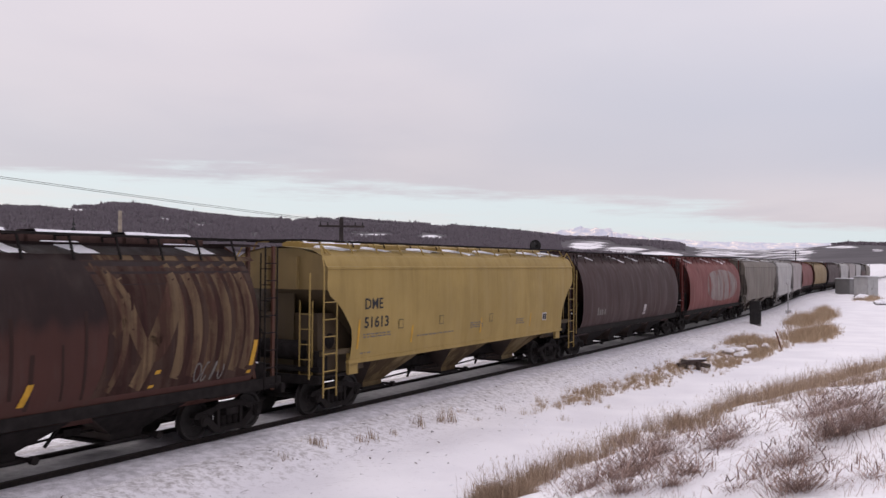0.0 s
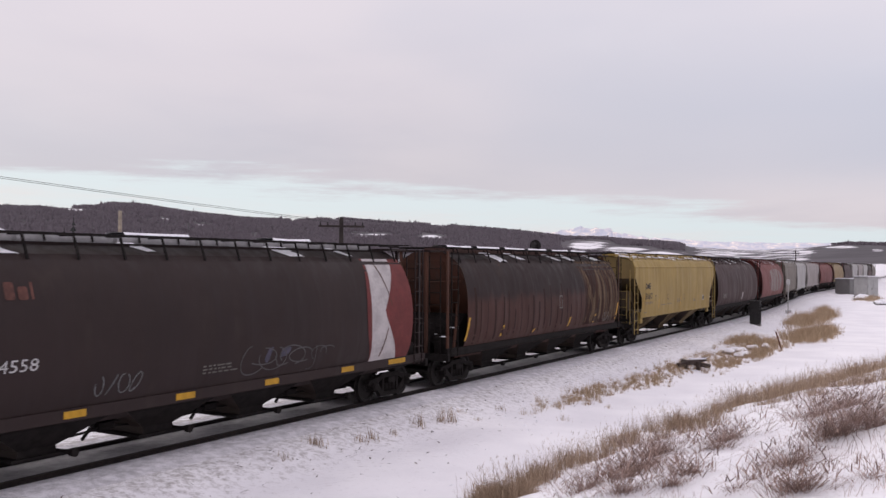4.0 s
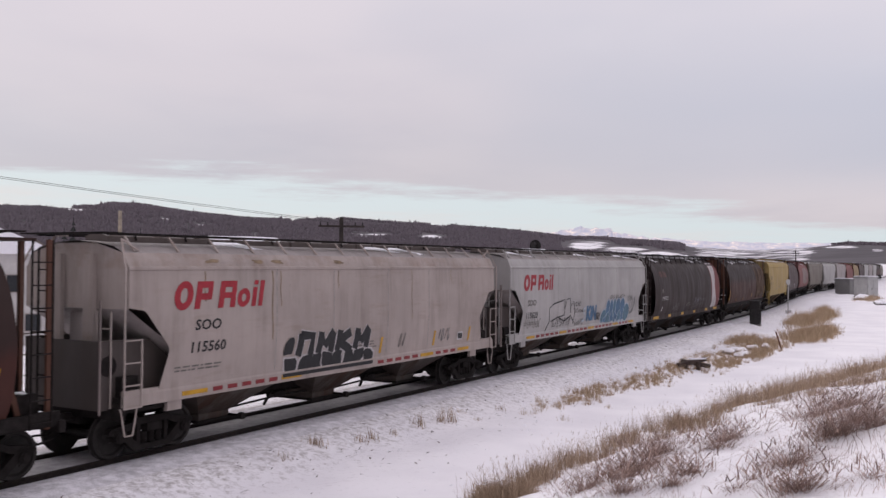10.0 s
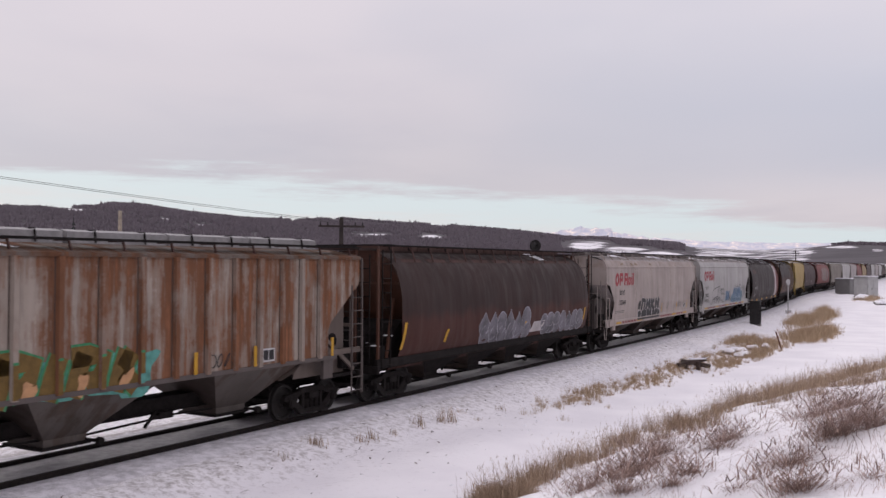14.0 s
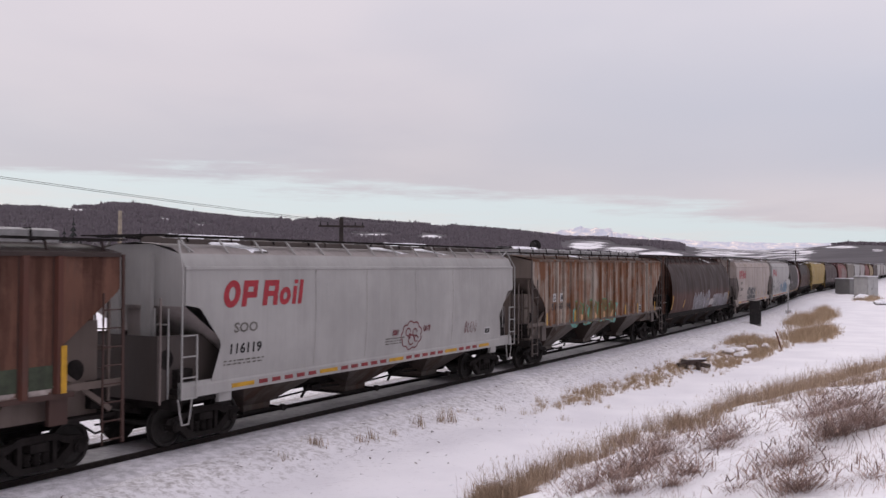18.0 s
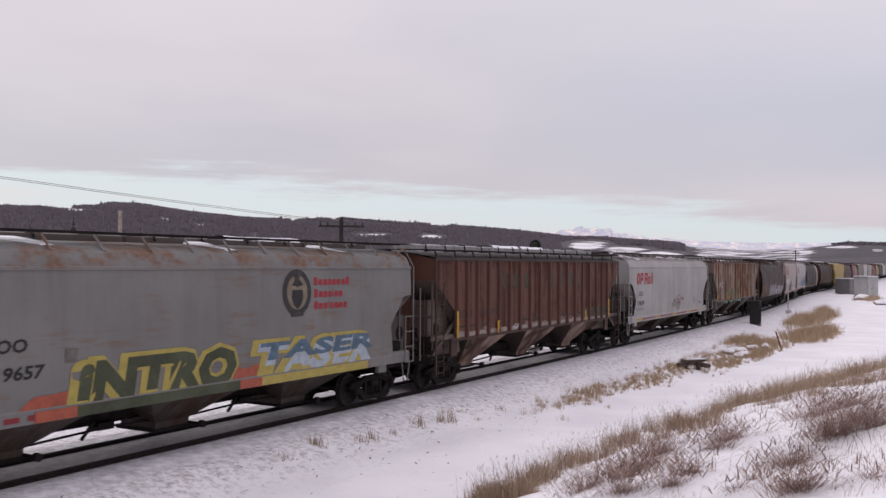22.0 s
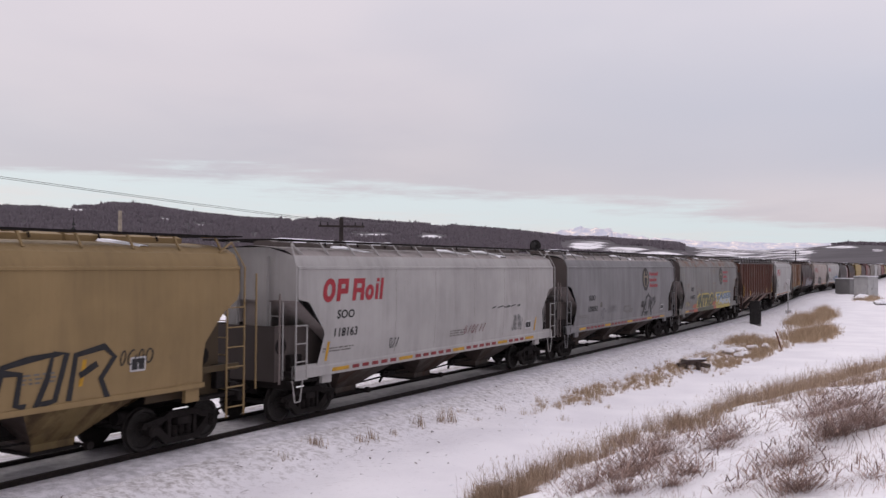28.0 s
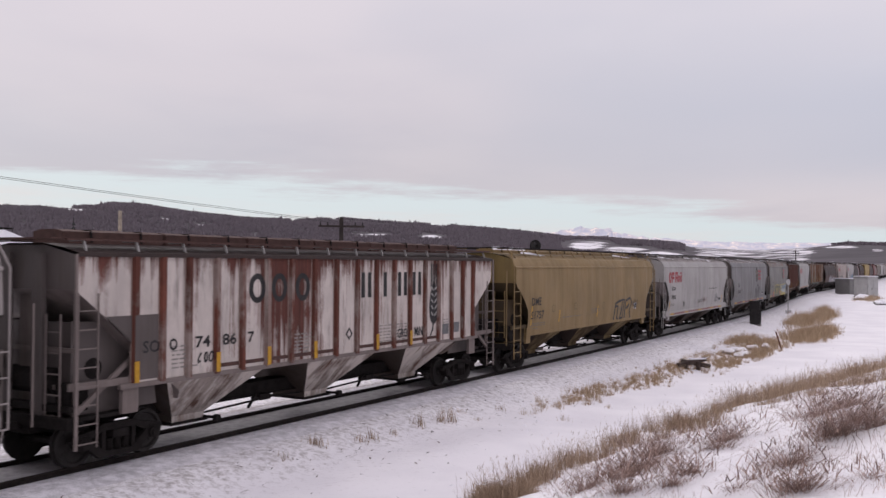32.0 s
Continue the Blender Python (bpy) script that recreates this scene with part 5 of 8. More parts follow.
C_WHITERUST = streaked_mat("white_rusty_wagon_paint", (0.50, 0.445, 0.415), (0.080, 0.022, 0.015), 0.600, 5.0, 0.15, zone=(-2.3, 2.4, 0.6, 0.22), soot=0.60)
C_SCUFFED = streaked_mat("scuffed_brown_paint", (0.265, 0.190, 0.155), (0.055, 0.028, 0.020), 0.50, 1.0, scuff=0.0, soot=0.6)
C_DULL = streaked_mat("dull_grey_paint", (0.100, 0.086, 0.077), (0.06, 0.038, 0.028), 0.56, 1.0, soot=0.6)
ROOF_RUST = streaked_mat("rusty_roof_paint", (0.13, 0.105, 0.09), (0.10, 0.045, 0.024), 0.49, 2.0, soot=0.4)
C_CHUTE = streaked_mat("dirty_white_paint", (0.47, 0.42, 0.385), (0.070, 0.036, 0.024), 0.545, 1.2, soot=0.75)
C_OXIDERIB = paint_mat("oxide_rib_paint", (0.085, 0.034, 0.024), 0.35, (0.05, 0.03, 0.025), grime=0.5)
C_RUSTRIB = streaked_mat("rusty_rib_paint", (0.33, 0.28, 0.255), (0.090, 0.027, 0.018), 0.462, 1.3, 0.05, soot=0.3)
PRINT_GREY = plain_mat("worn_print", (0.23, 0.21, 0.20), 0.6, 0.3)
# rusty, dirty coats darkened to draw the shadow lines along the ribs
RIB_SHADE_OXIDE = paint_mat("rusty_rib_shade_paint", (0.045, 0.024, 0.019), 0.4, (0.04, 0.022, 0.018), grime=0.5)
RIB_SHADE_DIRTY = paint_mat("dirty_rib_shade_paint", (0.062, 0.046, 0.038), 0.4, (0.05, 0.03, 0.022), grime=0.5)
RIB_SHADE_PALE = paint_mat("pale_rib_shade_paint", (0.24, 0.19, 0.165), 0.45, (0.09, 0.035, 0.022), grime=0.4)
HATCH_PALE = plain_mat("hatch_pale", (0.27, 0.26, 0.262), 0.7, 0.2)
DARK_ROOF = paint_mat("dark_roof_paint", (0.036, 0.026, 0.024), 0.2, grime=0.4)
CORNER_GREY = paint_mat("corner_grey_paint", (0.098, 0.087, 0.083), 0.1, grime=0.3)
DULL_END = paint_mat("dull_end_paint", (0.14, 0.118, 0.102), 0.3, (0.09, 0.045, 0.025), grime=0.4)
OXIDE_SILL = paint_mat("dark_oxide_paint", (0.055, 0.032, 0.027), 0.2, grime=0.4)
PALE_SCUFF = plain_mat("pale_scuff", (0.25, 0.215, 0.20), 0.8, 0.35, 2.5)
DARK_BAND = plain_mat("dark_band", (0.045, 0.032, 0.028), 0.7, 0.3)
LADDER_GREY = paint_mat("dirty_ladder_paint", (0.17, 0.148, 0.138), 0.3, (0.08, 0.03, 0.02), grime=0.4)
END_DIM = paint_mat("dim_end_paint", (0.120, 0.098, 0.086), 0.15, (0.05, 0.03, 0.02), grime=0.4)
C_OLIVE = paint_mat("grey_green_wagon_paint", (0.148, 0.1332, 0.111), 0.15, grime=0.3)
BROWN_END = paint_mat("brown_end_paint", (0.088, 0.040, 0.026), 0.25, grime=0.5)
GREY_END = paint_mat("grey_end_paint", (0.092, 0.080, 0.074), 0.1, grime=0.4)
# yellow coats whose colour is darkened for end dirt and shade under the overhang
OLIVE_END = paint_mat("dirty_shaded_yellow_end_paint", (0.19, 0.142, 0.058), 0.06, grime=0.3)
OLIVE_SLOPE = paint_mat("shaded_olive_slope_paint", (0.062, 0.046, 0.022), 0.1, grime=0.3)
OLIVE_WEB = paint_mat("shaded_olive_web_paint", (0.055, 0.040, 0.022), 0.1, grime=0.3)
GREY_SLOPE = paint_mat("sooty_grey_paint", (0.36, 0.335, 0.32), 0.1, grime=0.3)
# web grey darkened for dirt and for the shade inside the end openings
GREY_WEB = paint_mat("dirty_shaded_grey_paint", (0.066, 0.057, 0.053), 0.15, grime=0.4)
OLIVE_CHUTE = streaked_mat("stained_olive_paint", (0.17, 0.122, 0.055), (0.055, 0.036, 0.020), 0.485, 1.0, soot=0.6)
DARK_CHUTE = streaked_mat("dark_chute_paint", (0.062, 0.052, 0.046), (0.05, 0.028, 0.02), 0.52, 1.0, soot=0.7)
HATCH_GREY = plain_mat("hatch_grey", (0.336, 0.328, 0.336), 0.7, 0.15)
HATCH_BROWN = plain_mat("hatch_brown", (0.068, 0.036, 0.0304), 0.75, 0.25)
BLUE_SPRAY = plain_mat("blue_spray", (0.045, 0.105, 0.185), 0.5, 0.3, 1.6)
PALE_SPRAY = plain_mat("pale_blue_spray", (0.32, 0.368, 0.416), 0.5, 0.15)
SILVER_SPRAY = plain_mat("silver_spray", (0.105, 0.098, 0.115), 0.4, 0.65, 1.6)
SILVER_EDGE = plain_mat("silver_edge_spray", (0.27, 0.26, 0.29), 0.4, 0.4, 2.0)
VIOLET_LINE = plain_mat("violet_spray", (0.055, 0.05, 0.075), 0.5, 0.3)
GREEN_SPRAY = plain_mat("green_spray", (0.04, 0.176, 0.08), 0.5, 0.3)
TEAL_SPRAY = plain_mat("teal_spray", (0.08, 0.24, 0.208), 0.5, 0.3)
OCHRE_SPRAY = plain_mat("ochre_spray", (0.120, 0.072, 0.018), 0.5, 0.25)
LEAF_SPRAY = plain_mat("dark_green_spray", (0.052, 0.060, 0.034), 0.5, 0.3, 1.2)
SUN_SPRAY = plain_mat("yellow_spray", (0.336, 0.272, 0.072), 0.5, 0.15)
ORANGE_SPRAY = plain_mat("orange_red_spray", (0.304, 0.08, 0.048), 0.5, 0.2)
BLACK_SPRAY = plain_mat("black_spray", (0.016, 0.016, 0.0176), 0.5, 0.3)
FAINT_SPRAY = plain_mat("faint_grey_spray", (0.065, 0.060, 0.062), 0.6, 0.5, 1.5)
GREY_SPRAY = plain_mat("grey_spray", (0.128, 0.128, 0.132), 0.5, 0.3)
RED_SPRAY = plain_mat("red_spray", (0.136, 0.036, 0.044), 0.5, 0.25)
PEACH_SPRAY = plain_mat("pale_orange_spray", (0.40, 0.22, 0.11), 0.5, 0.2)
OLD_TAN = streaked_mat("old_tan_paint", (0.125, 0.082, 0.045), (0.045, 0.022, 0.017), 0.50, 2.6, soot=0.25)
SOOT_STREAK = paint_mat("soot_streak", (0.030, 0.0165, 0.0135), 0.0, grime=0.0, rough=0.85)
GHOST_PAINT = streaked_mat("worn_olive_paint", (0.052, 0.029, 0.020), (0.028, 0.013, 0.011), 0.50, 2.2, soot=0.4)
OLD_GREEN = plain_mat("old_green_paint", (0.036, 0.044, 0.028), 0.6, 0.35, 4.0)
FLAG_WHITE = plain_mat("emblem_white", (0.40, 0.37, 0.37), 0.6, 0.2, 2.0)
FADED_RED = plain_mat("faded_red_paint", (0.085, 0.034, 0.026), 0.6, 0.5, 2.0)
FLAG_RED = plain_mat("emblem_red", (0.12, 0.024, 0.0224), 0.6, 0.2, 2.0)

SPRAY_HAZE = plain_mat("pale_blue_haze", (0.30, 0.30, 0.33), 0.6, 0.15)
STEEL_BLUE = plain_mat("steel_blue_spray", (0.060, 0.125, 0.175), 0.5, 0.3)
DULL_BLUE = plain_mat("dull_blue_spray", (0.075, 0.12, 0.17), 0.5, 0.3)
OLIVE_MARK = plain_mat("olive_stencil", (0.115, 0.09, 0.042), 0.6, 0.25)
TAN_STAIN = plain_mat("tan_rust_stain", (0.205, 0.150, 0.100), 0.8, 0.35, 3.0)

# where the wagons' middles stand at the start, counted backwards from the yellow one
BEHIND = [11.77, -7.08, -25.84, -43.40, -60.95, -79.15, -97.50, -116.06, -134.50, -152.80, -170.35, -188.09, -206.85, -225.94, -244.25]


def data_box(car, kind, x, z, w=0.42, h=0.34):
    mark(car, kind, x, x + w, z, z + h, WHITE_MARK, 0.009, name="data_plate", label="white framed data stencil")
    mark(car, kind, x + 0.04, x + w * 0.47, z + 0.04, z + h - 0.04, BLACK_MARK, 0.013, name="data_panel")
    mark(car, kind, x + w * 0.53, x + w - 0.04, z + 0.04, z + h - 0.04, BLACK_MARK, 0.013, name="data_panel")


def seams(car, kind, xs, mat):
    """Upright weld seams of the side sheets."""
    for x in xs:
        mark(car, kind, x - 0.012, x + 0.012, outline_of(kind)[0][0] + 0.15, 3.9, mat, 0.006, name="weld_seam")


def dashes(car, long_at, seed, gone=(99.0, 99.0)):
    """Red and yellow reflective dashes on the side sill."""
    x = -6.6
    while x < 6.4:
        if any(abs(x - l) < 0.5 for l in long_at):
            mat, l = YELLOW_MARK, 0.75
        else:
            mat, l = RED_MARK, 0.30
        if not gone[0] < x < gone[1]:
            bm = bmesh.new()
            box(bm, x, x + l, -1.562, -1.551, 1.20, 1.295)
            part("reflective_strip", bm, mat, car)
        x += l + 0.17


WORN_PANEL = streaked_mat("worn_pale_panel", (0.20, 0.165, 0.155), (0.15, 0.05, 0.045), 0.55, 1.0, soot=0.5)
SEAM_GREY = plain_mat("seam_grey", (0.255, 0.24, 0.23), 0.7, 0.3)


def white_car(k, mat, number, label, seed, mark_x=-7.0, brand=True, red=True, end=None, seam=True, roof=None, long_at=(-6.5, -3.3, 0.2, 3.3, 5.9), gone=(99.0, 99.0)):
    car = hopper_car("curved", BEHIND[k], mat, label, end=end or mat, under=GREY_SLOPE, web=GREY_WEB, roof=roof or C_PALE, board=STEEL_DARK, bracket=mat, hatch=GREY_END, chute=DARK_CHUTE, seed=seed, snow=3)
    rnd = random.Random(seed)
    if brand:
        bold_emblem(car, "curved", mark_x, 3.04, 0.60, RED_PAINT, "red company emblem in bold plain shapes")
        fx, fz, tilt = (0.0, 0.0, 0.05) if red else (0.26, 0.13, 0.14)
        figures(car, "curved", "SOO", mark_x + 0.38 + fx, 2.46 + fz, 0.23, FADED_MARK if red else BLACK_MARK, width=0.80, bold=0.03, lean=tilt)
        figures(car, "curved", number, mark_x + 0.22 + fx, 1.98 + fz, 0.23, BLACK_MARK, width=1.12, bold=0.03, lean=tilt)
    else:
        figures(car, "curved", "SOO", -5.62, 2.45, 0.24, BLACK_MARK, width=0.8, lean=0.12, bold=0.04)
        figures(car, "curved", number, -5.70, 1.96, 0.24, BLACK_MARK, width=1.24, lean=0.12, bold=0.04)
        # a round crest, and a company name as blocks
        ring = [(2.72 + 0.56 * math.cos(a), 3.32 + 0.58 * math.sin(a)) for a in [2 * math.pi * i / 32 for i in range(32)]]
        loops_to(car, "curved", [ring], plain_mat("crest_dark", (0.035, 0.032, 0.032), 0.6), 0.010, "crest", "round dark crest")
        loops_to(car, "curved", [[(2.72 + (x - 2.72) * 0.72, 3.32 + (z - 3.32) * 0.74) for x, z in ring]], plain_mat("crest_tan", (0.17, 0.14, 0.10), 0.6), 0.014, "crest_field")
        loops_to(car, "curved", [[(2.52, 3.38), (2.92, 3.38), (2.95, 3.2), (2.86, 3.0), (2.72, 2.9), (2.58, 3.0), (2.49, 3.2)], [(2.5, 3.5), (2.72, 3.72), (2.95, 3.5), (2.72, 3.46)]], BLACK_MARK, 0.018, "crest_shield")
        for z, n in ((3.48, "CllllllC"), (3.17, "Clllilc"), (2.87, "Cllillll")):
            word_bars(car, "curved", n.replace("c", "l"), 3.40, z, 0.21, RED_PAINT, label="red company name as plain blocks", wide=0.72, gap=0.22)
        loops_to(car, "curved", [[(2.5, 2.72), (2.95, 2.72), (3.0, 2.82), (2.45, 2.82)]], plain_mat("crest_ribbon", (0.04, 0.036, 0.036), 0.6), 0.011, "crest_ribbon")
    small_print(car, "curved", mark_x + 0.1, 1.80, 1.3, 2, FADED_MARK, rnd)
    small_print(car, "curved", -0.3, 1.85, 0.9, 3, FADED_MARK, rnd)
    if seam:
        seams(car, "curved", (-3.6, -1.3, 1.3, 3.6), SEAM_GREY)
    dashes(car, long_at, seed, gone)
    return car


def yellow_car(k, mat, number, label, seed, dx=0.0, dz=0.0):
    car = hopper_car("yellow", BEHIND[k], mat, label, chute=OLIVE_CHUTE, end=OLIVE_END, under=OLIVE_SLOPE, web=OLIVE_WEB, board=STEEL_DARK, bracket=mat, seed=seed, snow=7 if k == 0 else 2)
    rnd = random.Random(seed)
    figures(car, "yellow", "DME", -6.86 + dx, 2.78 + dz, 0.31, BLACK_MARK, width=0.92, bold=0.02)
    figures(car, "yellow", number, -6.88 + dx, 2.26 + dz, 0.31, BLACK_MARK, width=1.24, bold=0.025)
    small_print(car, "yellow", -6.9 + dx, 2.06 + dz, 1.3, 2, FADED_MARK, rnd)
    for x in (-5.1, -2.7, 0.8):
        mark(car, "yellow", x, x + 0.26, 2.14 - 0.1 * (x > 0), 2.42 - 0.1 * (x > 0), OLIVE_MARK, 0.008, name="stencil_panel")
        mark(car, "yellow", x + 0.03, x + 0.23, 2.17 - 0.1 * (x > 0), 2.39 - 0.1 * (x > 0), mat, 0.012, name="stencil_field")
    for x in (-7.2, -4.4, 0.1, 4.2):
        mark(car, "yellow", x, x + 0.09, 1.70, 2.2 if x > -7 else 2.5, YELLOW_MARK, 0.010, 0.06, "reflective_strip", "yellow reflective strip")
    small_print(car, "yellow", -4.0, 1.85, 2.2, 1, FADED_MARK, rnd)
    small_print(car, "yellow", -0.6, 2.05, 0.8, 3, FADED_MARK, rnd)
    small_print(car, "yellow", 3.0, 2.0, 0.6, 3, FADED_MARK, rnd)
    small_print(car, "yellow", -7.0, 1.55, 0.5, 1, FADED_MARK, rnd)
    data_box(car, "yellow", 5.4, 1.85, 0.4, 0.3)
    return car


def build_ahead():
    ahead = [("cyl", C_MAROON, "dark maroon cylindrical grain hopper wagon", C_MAROON), ("cyl", C_RED, "red cylindrical grain hopper wagon with a grey panel", C_REDEND),
             ("yellow", C_OLIVE, "grey-green curved-side hopper wagon", C_OLIVE), ("curved", C_WHITE, "dull white curved-side hopper wagon", C_WHITE),
             ("curved", C_PALE, "pale grey curved-side hopper wagon", C_PALE), ("cyl", C_RED, "faded red cylindrical grain hopper wagon", C_RED),
             ("cyl", C_TAN, "tan cylindrical grain hopper wagon", C_RED), ("cyl", C_MAROON, "dark grey-brown cylindrical hopper wagon", C_MAROON),
             ("curved", C_WHITE, "white curved-side hopper wagon", C_PALE), ("curved", C_PALE, "grey curved-side hopper wagon", C_PALE),
             ("curved", C_WHITE, "white curved-side hopper wagon", C_PALE), ("cyl", C_BROWN, "brown cylindrical grain hopper wagon", C_BROWN), ("cyl", C_OLIVE, "grey cylindrical grain hopper wagon", C_OLIVE)]
    for i, (kind, mat, label, end) in enumerate(ahead):
        car = hopper_car(kind, 29.19 + 18.05 * i, mat, label, end=end, chute=STEEL_DARK if kind == "cyl" else None, sill=STEEL_DARK if kind == "cyl" else None, seed=50 + i, fine=i < 2, snow=4 if i < 3 else 0)
        if i == 0:
            mark(car, kind, 1.1, 1.5, 1.5, 2.0, FLAG_WHITE, 0.01, 0.1, name="paint_patch", label="white paint patch")
            word_bars(car, kind, "Cllil", -5.8, 1.75, 0.35, FADED_MARK, label="faded company name as plain blocks")
        if i == 1:
            pts, faces = [], []
            for k in range(19):
                t = -1 + 2 * k / 18
                w = 4.6 * (1 - abs(t) ** 3) ** 0.5 + 0.05
                pts += [(1.6 - w, 2.68 + 1.08 * t), (1.6 + w, 2.68 + 1.08 * t)]
                if k:
                    faces.append((2 * k - 2, 2 * k - 1, 2 * k + 1, 2 * k))
            lay(car, "painted_panel", pts, faces, kind, WORN_PANEL, 0.014, "large worn pale grey painted panel")


def build_train():
    build_ahead()
    yellow_car(0, C_YELLOW, "51613", "yellow curved-side grain hopper wagon with black lettering", 1)

    # brown, with old tan lettering under the dirt
    car = hopper_car("cyl", BEHIND[1], C_BROWN, "weathered brown cylindrical grain hopper wagon", sill=STEEL_DARK, chute=STEEL_DARK, end=BROWN_END, hatch=HATCH_BROWN, bracket=STEEL_DARK, seed=2, snow=5, capped=1.0)
    for x, z0, z1 in ((-7.72, 1.47, 2.25), (-5.03, 1.46, 1.85), (-2.2, 1.44, 1.56), (1.38, 1.45, 1.85), (4.36, 1.46, 1.82), (7.30, 1.48, 2.25)):
        mark(car, "cyl", x, x + 0.14, z0, z1, YELLOW_MARK, 0.012, 0.16, "reflective_strip", "yellow reflective strip")
    mark(car, "cyl", 0.32, 0.62, 2.25, 2.78, FADED_MARK, 0.010, name="data_plate")
    mark(car, "cyl", 0.37, 0.57, 2.30, 2.73, C_BROWN, 0.014, name="data_panel")
    pts, faces = [], []
    for k in range(15):
        z = 1.42 + 2.66 * k / 14
        pts += [(2.95 + 0.35 * math.sin((z - 1.4) * 1.2), z), (side_end("cyl", z) - 0.02, z)]
        if k:
            faces.append((2 * k - 2, 2 * k - 1, 2 * k + 1, 2 * k))
    lay(car, "faded_panel", pts, faces, "cyl", GHOST_PAINT, 0.006, "worn olive-brown painted end of the side")
    line_to(car, "cyl", [[(3.15 + 0.5 * math.sin(t * 3.0) + 0.1 * t, 4.05 - 2.55 * t) for t in [i / 14 for i in range(15)]], [(3.35 + 0.45 * math.sin(t * 3.0), 3.9 - 1.3 * t) for t in [i / 10 for i in range(11)]]], 0.15, OLD_TAN, 0.010, "old_letter", "faded tan painted curve")
    line_to(car, "cyl", [[(3.6 + 1.5 * t, 3.7 - 1.4 * math.sin(t * 3.1) - 0.3 * t) for t in [i / 12 for i in range(13)]], [(4.5 - 0.5 * t, 2.5 - 1.0 * t) for t in [i / 6 for i in range(7)]], [(4.4 + 0.7 * t, 2.4 + 1.2 * t) for t in [i / 8 for i in range(9)]]], 0.34, OLD_TAN, 0.010, "old_letter", "faded tan painted curve")
    line_to(car, "cyl", [[(x + 0.22 * math.sin(t * 3), 4.0 - 2.4 * t) for t in [i / 10 for i in range(11)]] for x in (5.0, 5.45, 5.9, 6.35, 6.75, 7.1)], 0.27, OLD_TAN, 0.010, "old_letter", "faded tan painted curve")
    rnd = random.Random(23)
    for k in range(26):
        x = -7.2 + 0.55 * k + rnd.uniform(-0.12, 0.12)
        z1 = rnd.uniform(2.3, 3.3)
        mark(car, "cyl", x, x + rnd.uniform(0.04, 0.16), rnd.uniform(1.3, 1.6), z1, SOOT_STREAK, 0.007, rnd.uniform(-0.05, 0.05), "soot_streak", "dark soot streak")
    scrawl(car, "cyl", 5.6, 1.45, 0.95, 0.42, FADED_MARK, 21, 4, 0.035, "pale scrawled tag")
    for x in (3.35, 4.6, 5.85, 7.0):
        mark(car, "cyl", x - 0.05, x + 0.95, 4.09, 4.19, OLD_TAN, 0.008, name="faded_band")

    # black, with an emblem of red and white on its forward end
    car = hopper_car("cyl", BEHIND[2], C_BLACK, "black cylindrical grain hopper wagon with a red and white end emblem", sill=C_BLACK, chute=STEEL_DARK, end=C_BLACK, hatch=HATCH_GREY, bracket=STEEL_DARK, seed=3, snow=4, capped=0.9)
    zs = [1.25 + 2.93 * i / 14 for i in range(15)]

    def arc(z):
        return 5.44 + 0.14 * ((z - 2.7) / 1.5) ** 2

    def strip(f0, f1, mat, off, label):
        pts, faces = [], []
        for i, z in enumerate(zs):
            pts += [(f0(z), z), (f1(z), z)]
            if i:
                q = 2 * (i - 1)
                faces.append((q, q + 1, q + 3, q + 2))
        lay(car, "emblem", pts, faces, "cyl", mat, off, label)

    strip(lambda z: arc(z) - 0.19 * max(0.0, 1 - ((z - 2.7) / 1.35) ** 2), lambda z: arc(z) + 0.16, FLAG_RED, 0.010, "red painted crescent")
    strip(lambda z: arc(z) + 0.02 + 0.12 * max(0, z - 3.4), lambda z: side_end("cyl", z) - 0.03, FLAG_WHITE, 0.014, "white painted field")
    strip(lambda z: 6.12 + (0.86 * abs(z - 2.68) / 1.45), lambda z: side_end("cyl", z) - 0.01, FLAG_RED, 0.019, "red painted triangle")
    line_to(car, "cyl", [[(6.05 + 0.45 * t, 4.05 - 1.2 * t) for t in [i / 6 for i in range(7)]], [(6.3 - 0.3 * t, 2.2 - 0.8 * t) for t in [i / 6 for i in range(7)]]], 0.04, BROWN_END, 0.024, "rust_streak")
    figures(car, "cyl", "384558", -6.34, 2.10, 0.23, WHITE_MARK, width=1.2, lean=0.12, bold=0.0)
    word_bars(car, "cyl", "CC Cli", -6.4, 3.37, 0.32, FADED_RED, label="worn company name as plain blocks", wide=0.62)
    mark(car, "cyl", -6.3, -6.05, 2.5, 2.72, FADED_MARK, 0.01, name="stencil_panel")
    mark(car, "cyl", -6.28, -6.12, 1.50, 1.75, WHITE_MARK, 0.01, 0.06, name="stencil_panel")
    for x, l in ((-7.4, 0.95), (-4.45, 0.5), (-1.65, 0.55), (1.2, 0.5), (4.3, 0.55), (6.6, 0.9)):
        bm = bmesh.new()
        box(bm, x, x + l, -1.452, -1.441, 1.10, 1.24)
        part("reflective_strip", bm, YELLOW_MARK, car, "yellow reflective strip")
    # faint, worn loops of old spray
    rnd = random.Random(33)
    faint = []
    for k in range(9):
        cx, cz, rx, rz = 0.6 + 0.36 * k, 1.75 + rnd.uniform(-0.1, 0.1), rnd.uniform(0.2, 0.55), rnd.uniform(0.15, 0.38)
        a0, a1 = rnd.uniform(0, 6), rnd.uniform(2.2, 5.0)
        faint.append([(cx + rx * math.cos(a0 + a1 * i / 20) + 0.05 * math.sin(7 * i / 20), cz + rz * math.sin(a0 + a1 * i / 20)) for i in range(21)])
    line_to(car, "cyl", faint, 0.03, FAINT_SPRAY, 0.012, "scrawl", "faint grey worn graffiti")
